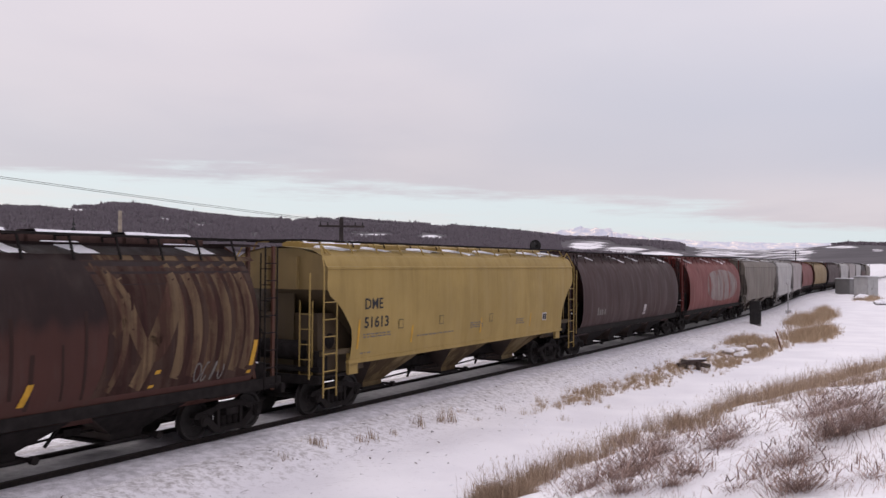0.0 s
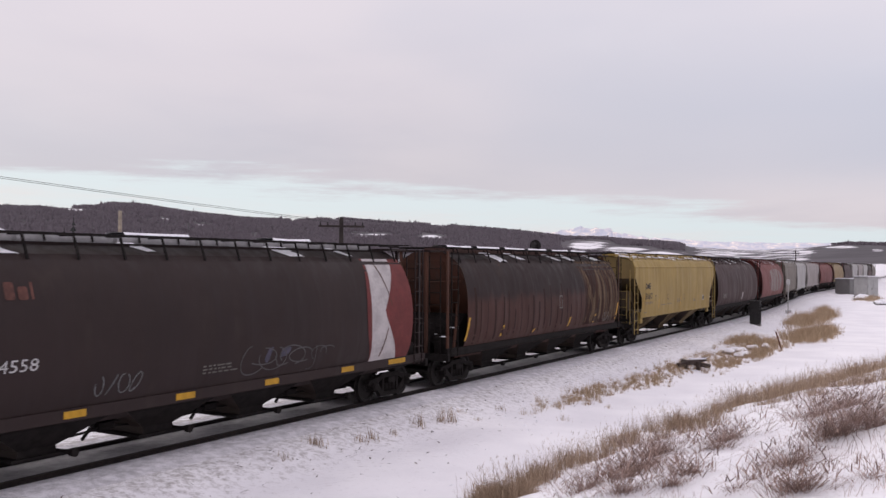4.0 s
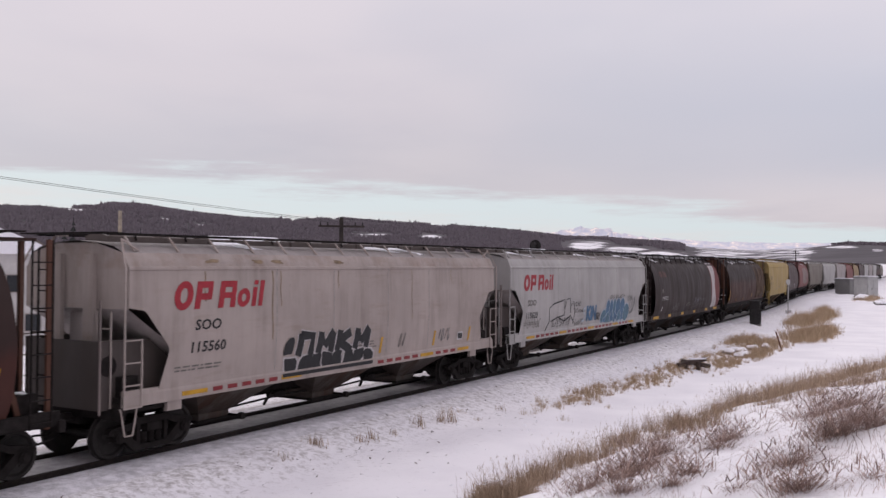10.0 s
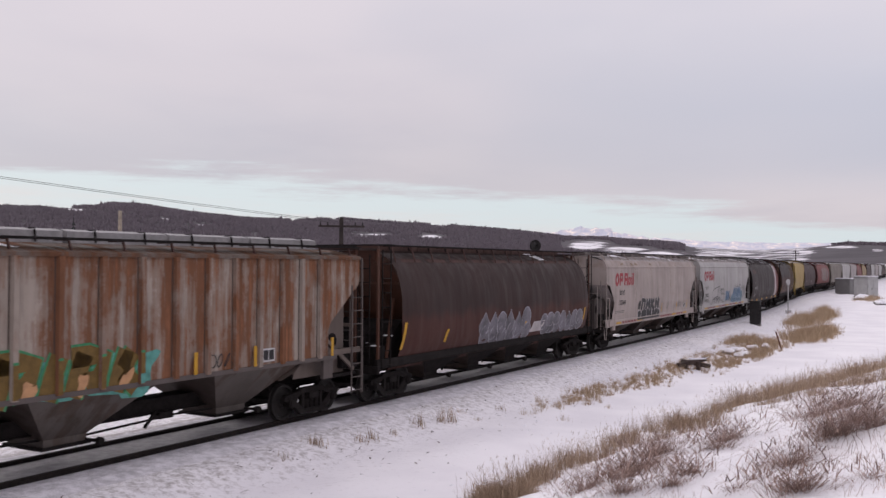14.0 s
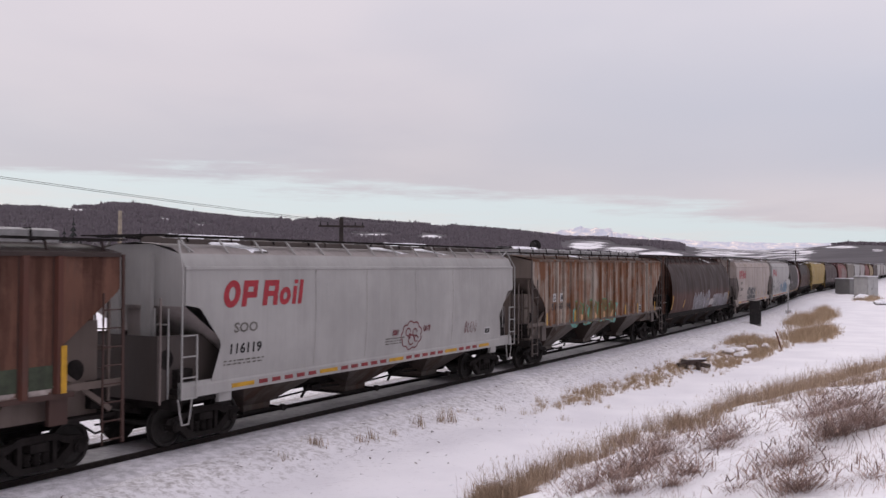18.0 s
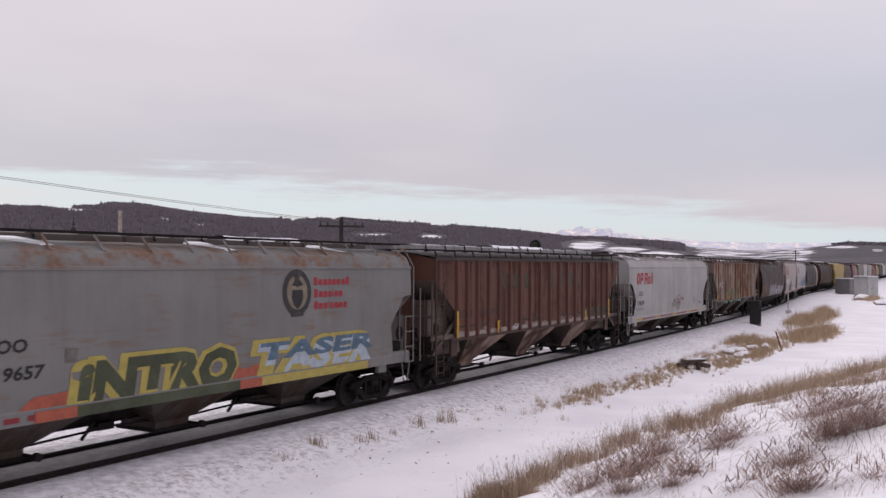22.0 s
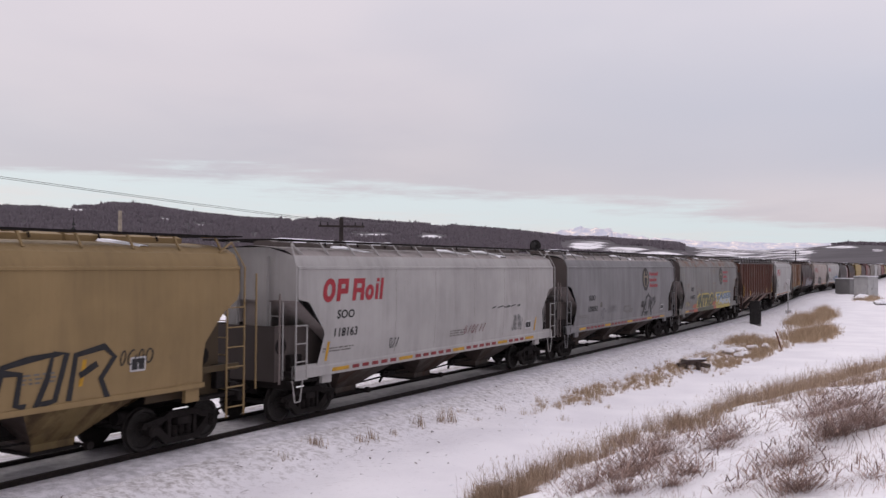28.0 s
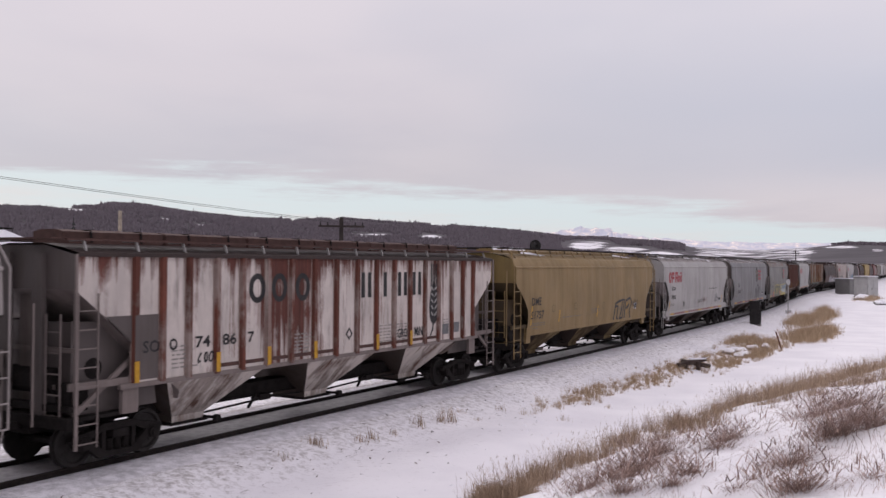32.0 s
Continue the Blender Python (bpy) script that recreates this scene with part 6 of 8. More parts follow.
    loops_to(car, "cyl", [blob(rnd, 1.15, 1.85, 0.2, 0.3, 0.3, 16, 0.3), blob(rnd, 1.75, 1.88, 0.3, 0.25, 0.3, 16, 0.3)], VIOLET_LINE, 0.011, "spray_spot")
    scrawl(car, "cyl", -3.9, 1.45, 1.2, 0.4, GREY_SPRAY, 32, 4, 0.025, "faint grey scrawl")
    small_print(car, "cyl", -1.0, 1.75, 0.9, 3, FADED_MARK, random.Random(8))

    # white, with blue graffiti
    car = white_car(3, C_WHITE, "115623", "white curved-side hopper wagon with blue graffiti", 4)
    line_to(car, "curved", [[(-4.9, 1.32), (-4.45, 1.75), (-4.5, 2.3), (-4.1, 2.45), (-3.2, 2.55), (-2.9, 2.6), (-2.9, 1.95), (-3.5, 1.9)], [(-2.9, 2.2), (-2.7, 2.6), (-2.3, 2.62), (-2.2, 2.0)], [(-2.2, 2.3), (-1.9, 2.5), (-1.75, 1.9), (-1.9, 1.55)], [(-4.3, 1.75), (-3.6, 1.9), (-2.9, 1.7), (-2.2, 1.9), (-1.8, 1.6)]], 0.05, BLACK_SPRAY, 0.012, "graffiti", "black outlined graffiti")
    scrawl(car, "curved", -4.2, 1.5, 2.0, 0.35, BLACK_SPRAY, 41, 7, 0.03)
    scrawl(car, "curved", -6.9, 1.6, 1.6, 0.35, FADED_MARK, 42, 6, 0.03)
    figures(car, "curved", "i DONT", -1.81, 2.26, 0.20, BLACK_SPRAY, 0.012, width=0.78, bold=0.0, name="graffiti", label="thin black written words")
    figures(car, "curved", "DO these!", -1.83, 1.99, 0.20, BLACK_SPRAY, 0.012, width=1.24, bold=0.0, name="graffiti", label="thin black written words")
    scrawl(car, "curved", -1.7, 1.45, 1.0, 0.24, BLACK_SPRAY, 45, 5, 0.025)
    figures(car, "curved", "KiN", -0.36, 1.62, 0.60, BLUE_SPRAY, 0.014, lean=0.05, width=1.25, bold=0.09, name="graffiti", label="blue sprayed letters")
    line_to(car, "curved", [[(-0.46, 2.16), (-0.66, 2.12), (-0.70, 1.96), (-0.52, 1.88), (-0.48, 1.72), (-0.66, 1.60), (-0.86, 1.62)]], 0.09, PALE_SPRAY, 0.013, "graffiti", "pale sprayed letter")
    # swollen letters: rounded lobes with pale edges
    lobes = [(1.95, 1.62, 0.44, 0.36, 0.2), (2.15, 1.42, 0.40, 0.24, 0.3), (2.45, 2.02, 0.27, 0.38, 0.1), (2.50, 1.52, 0.34, 0.32, 0.2), (2.86, 1.92, 0.25, 0.48, 0.12), (3.08, 1.55, 0.34, 0.32, 0.1), (3.30, 1.98, 0.22, 0.44, 0.1),
             (3.56, 1.62, 0.32, 0.38, 0.1), (3.78, 2.06, 0.34, 0.38, 0.15), (4.06, 1.55, 0.34, 0.32, 0.1), (4.40, 2.06, 0.33, 0.38, 0.2), (4.56, 1.56, 0.36, 0.34, 0.1), (4.98, 1.74, 0.42, 0.42, 0.2)]
    def lobe(x, z, w, h, lean, grow):
        return [(x + (w + grow) * math.cos(a) + lean * (h + grow) * math.sin(a), z + (h + grow) * math.sin(a)) for a in [2 * math.pi * i / 28 for i in range(28)]]
    loops_to(car, "curved", [lobe(*l, 0.07) for l in lobes], SPRAY_HAZE, 0.011, "spray_cloud", "pale sprayed haze round the letters")
    for i, l in enumerate(lobes):
        loops_to(car, "curved", [lobe(*l, 0.025)], PALE_SPRAY, 0.013 + 0.0022 * i, "spray_outline")
        loops_to(car, "curved", [lobe(*l, -0.005)], BLUE_SPRAY if i % 3 else STEEL_BLUE, 0.0141 + 0.0022 * i, "graffiti", "blue bubble graffiti with pale edges")
    scrawl(car, "curved", 1.75, 1.52, 0.5, 0.2, PALE_SPRAY, 144, 3, 0.025)
    scrawl(car, "curved", 4.75, 1.72, 0.5, 0.2, PALE_SPRAY, 145, 4, 0.02)
    scrawl(car, "curved", 2.7, 2.46, 2.2, 0.16, BLACK_SPRAY, 47, 6, 0.03)
    scrawl(car, "curved", 5.2, 2.30, 0.9, 0.22, BLACK_SPRAY, 147, 5, 0.025)
    line_to(car, "curved", [[(6.32, 2.42), (6.25, 2.05), (6.0, 1.75), (5.6, 1.66)], [(6.38, 2.45), (6.32, 2.1)]], 0.12, GREY_SPRAY, 0.012, "spray_line", "grey sprayed hook")
    scrawl(car, "curved", 5.5, 1.7, 1.2, 0.6, GREY_SPRAY, 48, 4, 0.04)
    scrawl(car, "curved", 0.7, 1.55, 0.7, 0.35, BLACK_SPRAY, 49, 5, 0.04)

    # stained white, with black graffiti
    car = white_car(4, C_WHITE2, "115560", "stained white curved-side hopper wagon with black graffiti", 5, mark_x=-6.95, red=False, gone=(-3.3, 0.4))
    bubble_tag(car, "curved", -3.2, 0.6, 1.30, 1.72, 8, BLACK_SPRAY, FLAG_WHITE, 57, inner=False, label="black swollen graffiti with thin white edges")
    stroke_tag(car, "curved", -2.85, 0.40, 1.60, 2.36, 4, BLACK_SPRAY, FLAG_WHITE, 0.25, 54, "black angular graffiti with thin white edges")
    loops_to(car, "curved", [blob(random.Random(57), -3.1, 1.98, 0.36, 0.42, 0.2, 18, 0.15)], BLACK_SPRAY, 0.013, "graffiti", "black sprayed spot")
    bm = bmesh.new()
    box(bm, -3.3, 0.6, -1.565, -1.552, 1.24, 1.33)
    part("sprayed_sill", bm, BLACK_SPRAY, car)
    data_box(car, "curved", 5.5, 1.56, 0.34, 0.26)
    scrawl(car, "curved", 4.2, 1.6, 0.8, 0.4, GREY_SPRAY, 52, 4, 0.03)
    scrawl(car, "curved", 1.9, 1.6, 0.4, 0.4, FADED_MARK, 53, 2, 0.03)
    for x in (0.9, 3.9, 6.2):
        mark(car, "curved", x, x + 0.10, 1.5, 1.95, YELLOW_MARK, 0.012, 0.08, "reflective_strip", "yellow reflective strip")

    for x, z0, w in ((-6.0, 3.2, 0.06), (-3.75, 2.2, 0.06), (-3.45, 3.0, 0.05), (-1.1, 3.4, 0.05), (2.6, 2.4, 0.04), (5.0, 3.5, 0.04)):
        line_to(car, "curved", [[(x + 0.02 * math.sin(9 * t), 3.86 - (3.86 - z0) * t) for t in [i / 8 for i in range(9)]]], w * 0.6, TAN_STAIN, 0.007, "rust_streak", "brown rust streak")
    for x in (-4.2, -3.5, -5.7, -1.0):
        loops_to(car, "curved", [blob(random.Random(int(x * 10)), x, 4.08, 0.4, 0.08, 0.0, 18, 0.3)], TAN_STAIN, 0.007, "rust_patch")

    # dark brown, with silver graffiti
    car = hopper_car("cyl", BEHIND[5], C_BROWN2, "dark brown cylindrical hopper wagon with silver graffiti", sill=STEEL_DARK, chute=STEEL_DARK, end=BROWN_END, hatch=HATCH_BROWN, bracket=HATCH_BROWN, seed=6, snow=1)
    lobe_tag(car, "cyl", -2.6, 1.45, 1.24, 2.42, 6, SILVER_SPRAY, SILVER_EDGE, 61, "silver bubble graffiti with dark outlines")
    lobe_tag(car, "cyl", 2.6, 6.9, 1.30, 2.15, 7, SILVER_SPRAY, SILVER_EDGE, 62, "silver bubble graffiti with dark outlines")
    mark(car, "cyl", 1.6, 2.7, 1.45, 1.85, FLAG_WHITE, 0.014, 0.3, "spray_block", "white sprayed block")
    for x, z0, z1 in ((-7.66, 1.5, 2.3), (-5.08, 1.55, 1.95), (0.9, 1.5, 1.9), (7.0, 1.5, 2.2)):
        mark(car, "cyl", x, x + 0.14, z0, z1, YELLOW_MARK, 0.026, 0.16, "reflective_strip", "yellow reflective strip")
    for i in range(9):
        mark(car, "cyl", -6.9 + 1.55 * i, -5.75 + 1.55 * i, 4.09, 4.19, HATCH_BROWN, 0.008, name="faded_band")

    # rusty, ribbed
    car = hopper_car("ribbed", BEHIND[6], C_RUSTY, "rust-covered ribbed hopper wagon with green graffiti", seed=7, chute=C_DULL, end=DULL_END, hatch=HATCH_PALE, roof=ROOF_RUST, bracket=HATCH_BROWN, sill=GREY_END, snow=1, capped=0.3, odd=True, rib_shade=RIB_SHADE_DIRTY)
    strokes = []
    for k, w in enumerate((0.95, 0.8, 1.05, 0.55, 1.0, 0.9)):
        x = -4.15 + sum((0.95, 0.8, 1.05, 0.55, 1.0, 0.9)[:k])
        strokes.append([(x + 0.12, 1.50), (x + 0.26, 1.95), (x + 0.40, 2.30)])
        if k in (0, 2, 4):
            strokes.append([(x + 0.10, 2.24), (x + 0.5 * w, 2.26), (x + 0.86 * w, 2.18), (x + 0.74 * w, 1.82), (x + 0.42 * w, 1.74)])
        if k in (1, 5):
            strokes.append([(x + 0.32, 1.92), (x + 0.62 * w, 2.26)])
            strokes.append([(x + 0.30, 1.86), (x + 0.74 * w, 1.52)])
    clouds = [blob(random.Random(k), -4.1 + 0.82 * k, 1.80 + 0.07 * (k % 2), 1.15, 0.72, 0.2, 22, 0.3) for k in range(7)]
    loops_to(car, "ribbed", clouds, TEAL_SPRAY, 0.011, "spray_cloud", "teal sprayed background")
    line_to(car, "ribbed", strokes, 0.50, GREEN_SPRAY, 0.014, "spray_outline")
    line_to(car, "ribbed", strokes, 0.40, OCHRE_SPRAY, 0.017, "graffiti", "ochre graffiti edged in green")
    loops_to(car, "ribbed", [blob(random.Random(k + 40), x, 1.72, 0.26, 0.34, 0.4, 14, 0.4) for k, x in enumerate((-3.3, -1.6, -0.45, 0.6))], PEACH_SPRAY, 0.021, "spray_spot", "pale orange sprayed spots")
    for x in [-r for r in ODD_RIBS[:4]] + [0.0, 0.97]:
        for z0, z1, mat in ((1.60, 1.80, TEAL_SPRAY if x > 0.5 else OCHRE_SPRAY), (1.80, 2.22, OCHRE_SPRAY), (2.22, 2.27, GREEN_SPRAY)):
            bm = bmesh.new()
            box(bm, x - 0.052, x + 0.052, -1.606, -1.601, z0, z1)
            part("sprayed_rib_face", bm, mat, car)
    for x, w, txt in ((-6.52, 0.32, "D"), (-5.75, 0.5, "ME")):
        mark(car, "ribbed", x, x + w, 2.52, 2.86, WHITE_MARK, 0.010, name="data_plate", label="white patch")
        figures(car, "ribbed", txt, x + 0.05, 2.58, 0.22, BLACK_MARK, 0.014, width=w - 0.1)
    for txt, x in (("51", -6.66), ("50", -5.98), ("98", -5.05)):
        figures(car, "ribbed", txt, x, 2.20, 0.26, BLACK_MARK, 0.012, width=0.46)
    data_box(car, "ribbed", 4.66, 1.68, 0.45, 0.32)
    scrawl(car, "ribbed", 2.9, 1.7, 0.9, 0.3, BLACK_SPRAY, 72, 4, 0.025)
    for x in (-7.28, -4.28, 2.42, 4.33, 7.32):
        bm = bmesh.new()
        box(bm, x - 0.05, x + 0.05, -1.612, -1.601, 1.62, 2.1)
        part("reflective_strip", bm, YELLOW_MARK, car, "yellow reflective strip")

    # clean white
    car = white_car(7, C_WHITE3, "116119", "white curved-side hopper wagon with a red scribble", 8)
    puff = [(1.10 + (0.52 + 0.07 * abs(math.sin(4.5 * a))) * math.cos(a), 1.90 + (0.36 + 0.07 * abs(math.sin(4.5 * a))) * math.sin(a)) for a in [6.3 * i / 54 for i in range(55)]]
    inner = [[(1.10 + dx + r * math.cos(a), 1.90 + dz + 0.9 * r * math.sin(a)) for a in [5.6 * i / 16 for i in range(17)]] for dx, dz, r in ((-0.20, 0.10, 0.13), (0.18, 0.08, 0.12), (0.0, -0.14, 0.16), (-0.1, -0.02, 0.07), (0.28, -0.12, 0.10))]
    line_to(car, "curved", [puff] + inner, 0.04, RED_SPRAY, 0.012, "graffiti", "dark red looped line drawing")
    scrawl(car, "curved", 0.04, 1.95, 0.35, 0.16, RED_SPRAY, 81, 4, 0.035)
    scrawl(car, "curved", 1.78, 1.98, 0.40, 0.18, RED_SPRAY, 82, 4, 0.035)
    scrawl(car, "curved", 4.4, 1.75, 0.9, 0.4, RED_SPRAY, 83, 4, 0.025)
    data_box(car, "curved", 5.9, 1.62, 0.42, 0.24)

    # oxide red, ribbed
    car = hopper_car("ribbed", BEHIND[8], C_OXIDE, "oxide-red ribbed hopper wagon with faded lettering", seed=9, chute=C_SCUFFED, rib_mat=C_OXIDERIB, end=BROWN_END, hatch=HATCH_PALE, roof=DARK_ROOF, bracket=DARK_ROOF, sill=OXIDE_SILL, web=END_DIM, under=END_DIM, snow=0, capped=0.2, rib_shade=RIB_SHADE_OXIDE)
    for x, ch in ((-3.8, "o"), (-2.9, "o"), (-1.95, "o"), (0.76, "b"), (1.72, "b"), (2.55, "h"), (3.42, "b")):
        plain_shapes(car, "ribbed", ch, x, 3.14, 0.58, OLD_GREEN, "faded painted ring or bar")
    for txt, x in (("SO", -7.1), ("O", -6.38), ("75", -5.62), ("95", -4.78), ("1", -3.95)):
        figures(car, "ribbed", txt, x, 2.26, 0.26, BLACK_MARK, width=0.26 * len(txt), bold=0.0)
    edges = [-r for r in RIB_AT[::-1]] + RIB_AT
    rnd = random.Random(17)
    for xa, xb in zip(edges, edges[1:]):
        wide = xb - xa - 0.24
        loops_to(car, "ribbed", [blob(rnd, (xa + xb) / 2, 1.70, wide * rnd.uniform(0.75, 1.0), rnd.uniform(0.10, 0.2), 0.0, 26, 0.18)], PALE_SCUFF, 0.007, "worn_patch", "pale worn patch")
        if xa < -5 or rnd.random() < 0.4:
            mark(car, "ribbed", xa + 0.12, xb - 0.12, 1.93, 2.0, DARK_BAND, 0.008, name="painted_band")
    for x in RIB_AT[4:8]:
        mark(car, "ribbed", x + 0.12, x + 0.62, 1.72, 2.15, OLD_GREEN, 0.008, name="paint_patch")
    for x in (-7.28, -4.28, 4.33, 7.32):
        bm = bmesh.new()
        box(bm, x - 0.06, x + 0.06, -1.612, -1.601, 1.62, 2.5 if abs(x) > 7 else 2.05)
        part("reflective_strip", bm, YELLOW_MARK, car, "yellow reflective strip")
    scrawl(car, "ribbed", -2.9, 1.7, 0.5, 0.15, WHITE_MARK, 91, 3, 0.03)

    # grey with rust and bright graffiti
    car = white_car(9, C_GREYRUST, "119657", "grey rust-stained hopper wagon with yellow and green graffiti", 10, brand=False, seam=False, end=GREY_END, roof=C_GREYRUST, gone=(-4.0, 99.0))
    loops_to(car, "curved", [blob(random.Random(3), -4.1, 1.45, 1.3, 0.42, 0.2, 26, 0.3), blob(random.Random(4), 0.9, 1.45, 1.0, 0.5, 0.2, 26, 0.3)], ORANGE_SPRAY, 0.010, "spray_cloud", "orange-red sprayed cloud")
    figures(car, "curved", "iNTRO", -3.85, 1.34, 0.82, SUN_SPRAY, 0.013, lean=0.10, width=4.5, bold=0.17, name="spray_outline")
    figures(car, "curved", "iNTRO", -3.72, 1.34, 0.80, LEAF_SPRAY, 0.018, lean=0.10, width=4.3, bold=0.08, name="graffiti", label="dark green block graffiti edged in yellow")
    figures(car, "curved", "TASER", 1.10, 1.32, 0.82, SUN_SPRAY, 0.013, lean=0.22, width=5.1, bold=0.17, name="spray_outline")
    figures(car, "curved", "TASER", 1.22, 1.40, 0.72, PALE_SPRAY, 0.018, lean=0.25, width=4.9, bold=0.08, name="graffiti", label="blue and silver block graffiti edged in yellow")
    figures(car, "curved", "TASER", 1.34, 1.74, 0.40, DULL_BLUE, 0.022, lean=0.25, width=4.8, bold=0.06, name="spray_shade")
    for x0, x1, mat in ((-4.6, -3.7, ORANGE_SPRAY), (-3.7, 0.75, LEAF_SPRAY), (0.75, 1.5, ORANGE_SPRAY), (1.5, 5.9, SUN_SPRAY)):
        bm = bmesh.new()
        box(bm, x0, x1, -1.566, -1.552, 1.135, 1.34)
        part("sprayed_sill", bm, mat, car)
    scrawl(car, "curved", -6.6, 1.58, 0.8, 0.24, SUN_SPRAY, 101, 3, 0.05)
    mark(car, "curved", -4.02, -3.75, 2.18, 2.44, FADED_MARK, 0.010, name="stencil_panel")

    # grey with a crest
    car = white_car(10, C_GREY, "120092", "grey curved-side hopper wagon with a round crest", 11, brand=False, seam=False, end=GREY_END)
    # a thick sprayed arch with two ovals and a row of loops under it, and a slanting box beside it
    line_to(car, "curved", [[(2.47, 1.12), (2.27, 1.37), (2.48, 1.71), (2.74, 2.08), (2.82, 2.34), (3.19, 2.49), (3.52, 2.33), (3.57, 1.94), (3.87, 1.50), (3.97, 1.14)]], 0.15, BLACK_SPRAY, 0.012, "graffiti", "thick black sprayed arch")
    line_to(car, "curved", [[(3.67, 1.76), (3.81, 2.10), (4.36, 2.37), (4.52, 2.11), (3.87, 1.71), (3.67, 1.76)]], 0.06, BLACK_SPRAY, 0.012, "graffiti")
    for cx, cz, rx, rz in ((3.35, 1.98, 0.10, 0.24), (2.79, 1.91, 0.13, 0.20)):
        line_to(car, "curved", [[(cx + rx * math.cos(a), cz + rz * math.sin(a)) for a in [6.4 * i / 18 for i in range(19)]]], 0.05, BLACK_SPRAY, 0.013, "graffiti")
    for k in range(5):
        line_to(car, "curved", [[(3.35 - 0.08, 1.98 - 0.16 + 0.08 * k), (3.35 + 0.08, 1.98 - 0.14 + 0.08 * k)]], 0.03, BLACK_SPRAY, 0.014, "graffiti")
        tx = 2.75 + 0.118 * k
        line_to(car, "curved", [[(tx + 0.05 * math.cos(a), 1.52 + 0.13 * math.sin(a)) for a in [5.2 * i / 10 for i in range(11)]]], 0.035, BLACK_SPRAY, 0.013, "graffiti")
    scrawl(car, "curved", 2.01, 1.85, 0.5, 0.34, BLACK_SPRAY, 115, 4, 0.05)
    scrawl(car, "curved", 3.6, 1.9, 0.9, 0.45, BLACK_SPRAY, 111, 4, 0.03)
    scrawl(car, "curved", -3.1, 1.8, 1.3, 0.35, GREY_SPRAY, 113, 6, 0.03)
    line_to(car, "curved", [[(-3.6 + 0.28 * math.cos(a), 1.8 + 0.22 * math.sin(a)) for a in [5.2 * i / 14 for i in range(15)]]], 0.03, VIOLET_LINE, 0.012)
    mark(car, "curved", -0.7, 0.28, 1.76, 2.04, FADED_MARK, 0.009, name="data_plate")
    mark(car, "curved", -0.66, 0.24, 1.80, 2.00, C_GREY, 0.013, name="data_panel")
    mark(car, "curved", -4.15, -3.85, 2.1, 2.34, FADED_MARK, 0.009, name="stencil_panel")
    data_box(car, "curved", 5.5, 1.62, 0.5, 0.28)

    car = white_car(11, C_WHITE, "118163", "white curved-side hopper wagon with red lettering", 12, mark_x=-7.15, red=False)
    scrawl(car, "curved", -3.9, 1.6, 0.5, 0.3, BLACK_SPRAY, 121, 3, 0.03)
    scrawl(car, "curved", 0.6, 1.72, 1.6, 0.28, RED_SPRAY, 122, 6, 0.03)
    scrawl(car, "curved", 4.3, 1.6, 0.9, 0.6, GREY_SPRAY, 123, 5, 0.03)
    scrawl(car, "curved", 2.5, 2.5, 2.6, 0.06, BLACK_SPRAY, 124, 5, 0.03)
    data_box(car, "curved", 5.5, 1.62, 0.5, 0.28)
    for x in (-6.95, 6.3):
        mark(car, "curved", x, x + 0.10, 1.5, 2.0, YELLOW_MARK, 0.012, 0.08, "reflective_strip", "yellow reflective strip")

    # ochre with black graffiti
    car = yellow_car(12, C_TAN, "51757", "ochre curved-side hopper wagon with black graffiti", 13, dx=-0.3, dz=-0.32)
    line_to(car, "yellow", [[(2.45, 1.45), (2.6, 2.2), (3.1, 2.3)], [(2.6, 2.1), (2.95, 2.05), (2.9, 1.5), (3.1, 1.45)], [(3.1, 2.3), (3.6, 2.35), (3.5, 1.9), (3.3, 1.4)], [(3.6, 2.35), (3.9, 2.35), (3.7, 1.5), (3.4, 1.45)], [(4.0, 1.45), (4.1, 2.3), (4.75, 2.42), (5.0, 2.2), (4.7, 1.8), (4.9, 1.4)], [(4.2, 1.9), (4.6, 2.1)]], 0.13, BLACK_SPRAY, 0.012, "graffiti", "black sprayed tag")
    scrawl(car, "yellow", 5.1, 2.0, 0.9, 0.3, BLACK_SPRAY, 131, 4, 0.03)

    # rust-streaked white, ribbed
    car = hopper_car("ribbed", BEHIND[13], C_WHITERUST, "rust-streaked white ribbed hopper wagon with black lettering", rib_mat=C_RUSTRIB, chute=C_CHUTE, end=CORNER_GREY, under=LADDER_GREY, web=CORNER_GREY, hatch=HATCH_BROWN, roof=DARK_ROOF, bracket=C_WHITE, board=HATCH_BROWN, sill=LADDER_GREY, seed=14, snow=0, capped=0.0, rib_shade=RIB_SHADE_PALE)
    for ch, x in (("o", -3.82), ("o", -3.02), ("o", -2.12), ("h", 0.74), ("b", 1.85), ("h", 2.62), ("h", 3.44)):
        plain_shapes(car, "ribbed", ch, x - 0.05, 3.10, 0.70, BLACK_MARK, "black painted ring or bar")
    for i in range(4):
        mark(car, "ribbed", 4.46 + 0.11 * i - 0.0, 4.52 + 0.11 * i, 3.3, 4.05, BLACK_MARK, 0.010, name="emblem_line")
    leaf = [(4.66 + 0.27 * math.cos(a) * (1.0 - 0.25 * math.sin(a)), 2.82 + 0.66 * math.sin(a)) for a in [2 * math.pi * k / 32 for k in range(32)]]
    loops_to(car, "ribbed", [leaf], BLACK_MARK, 0.010, "emblem_leaf", "black painted ear of grain")
    for k in range(5):
        z = 2.40 + 0.20 * k
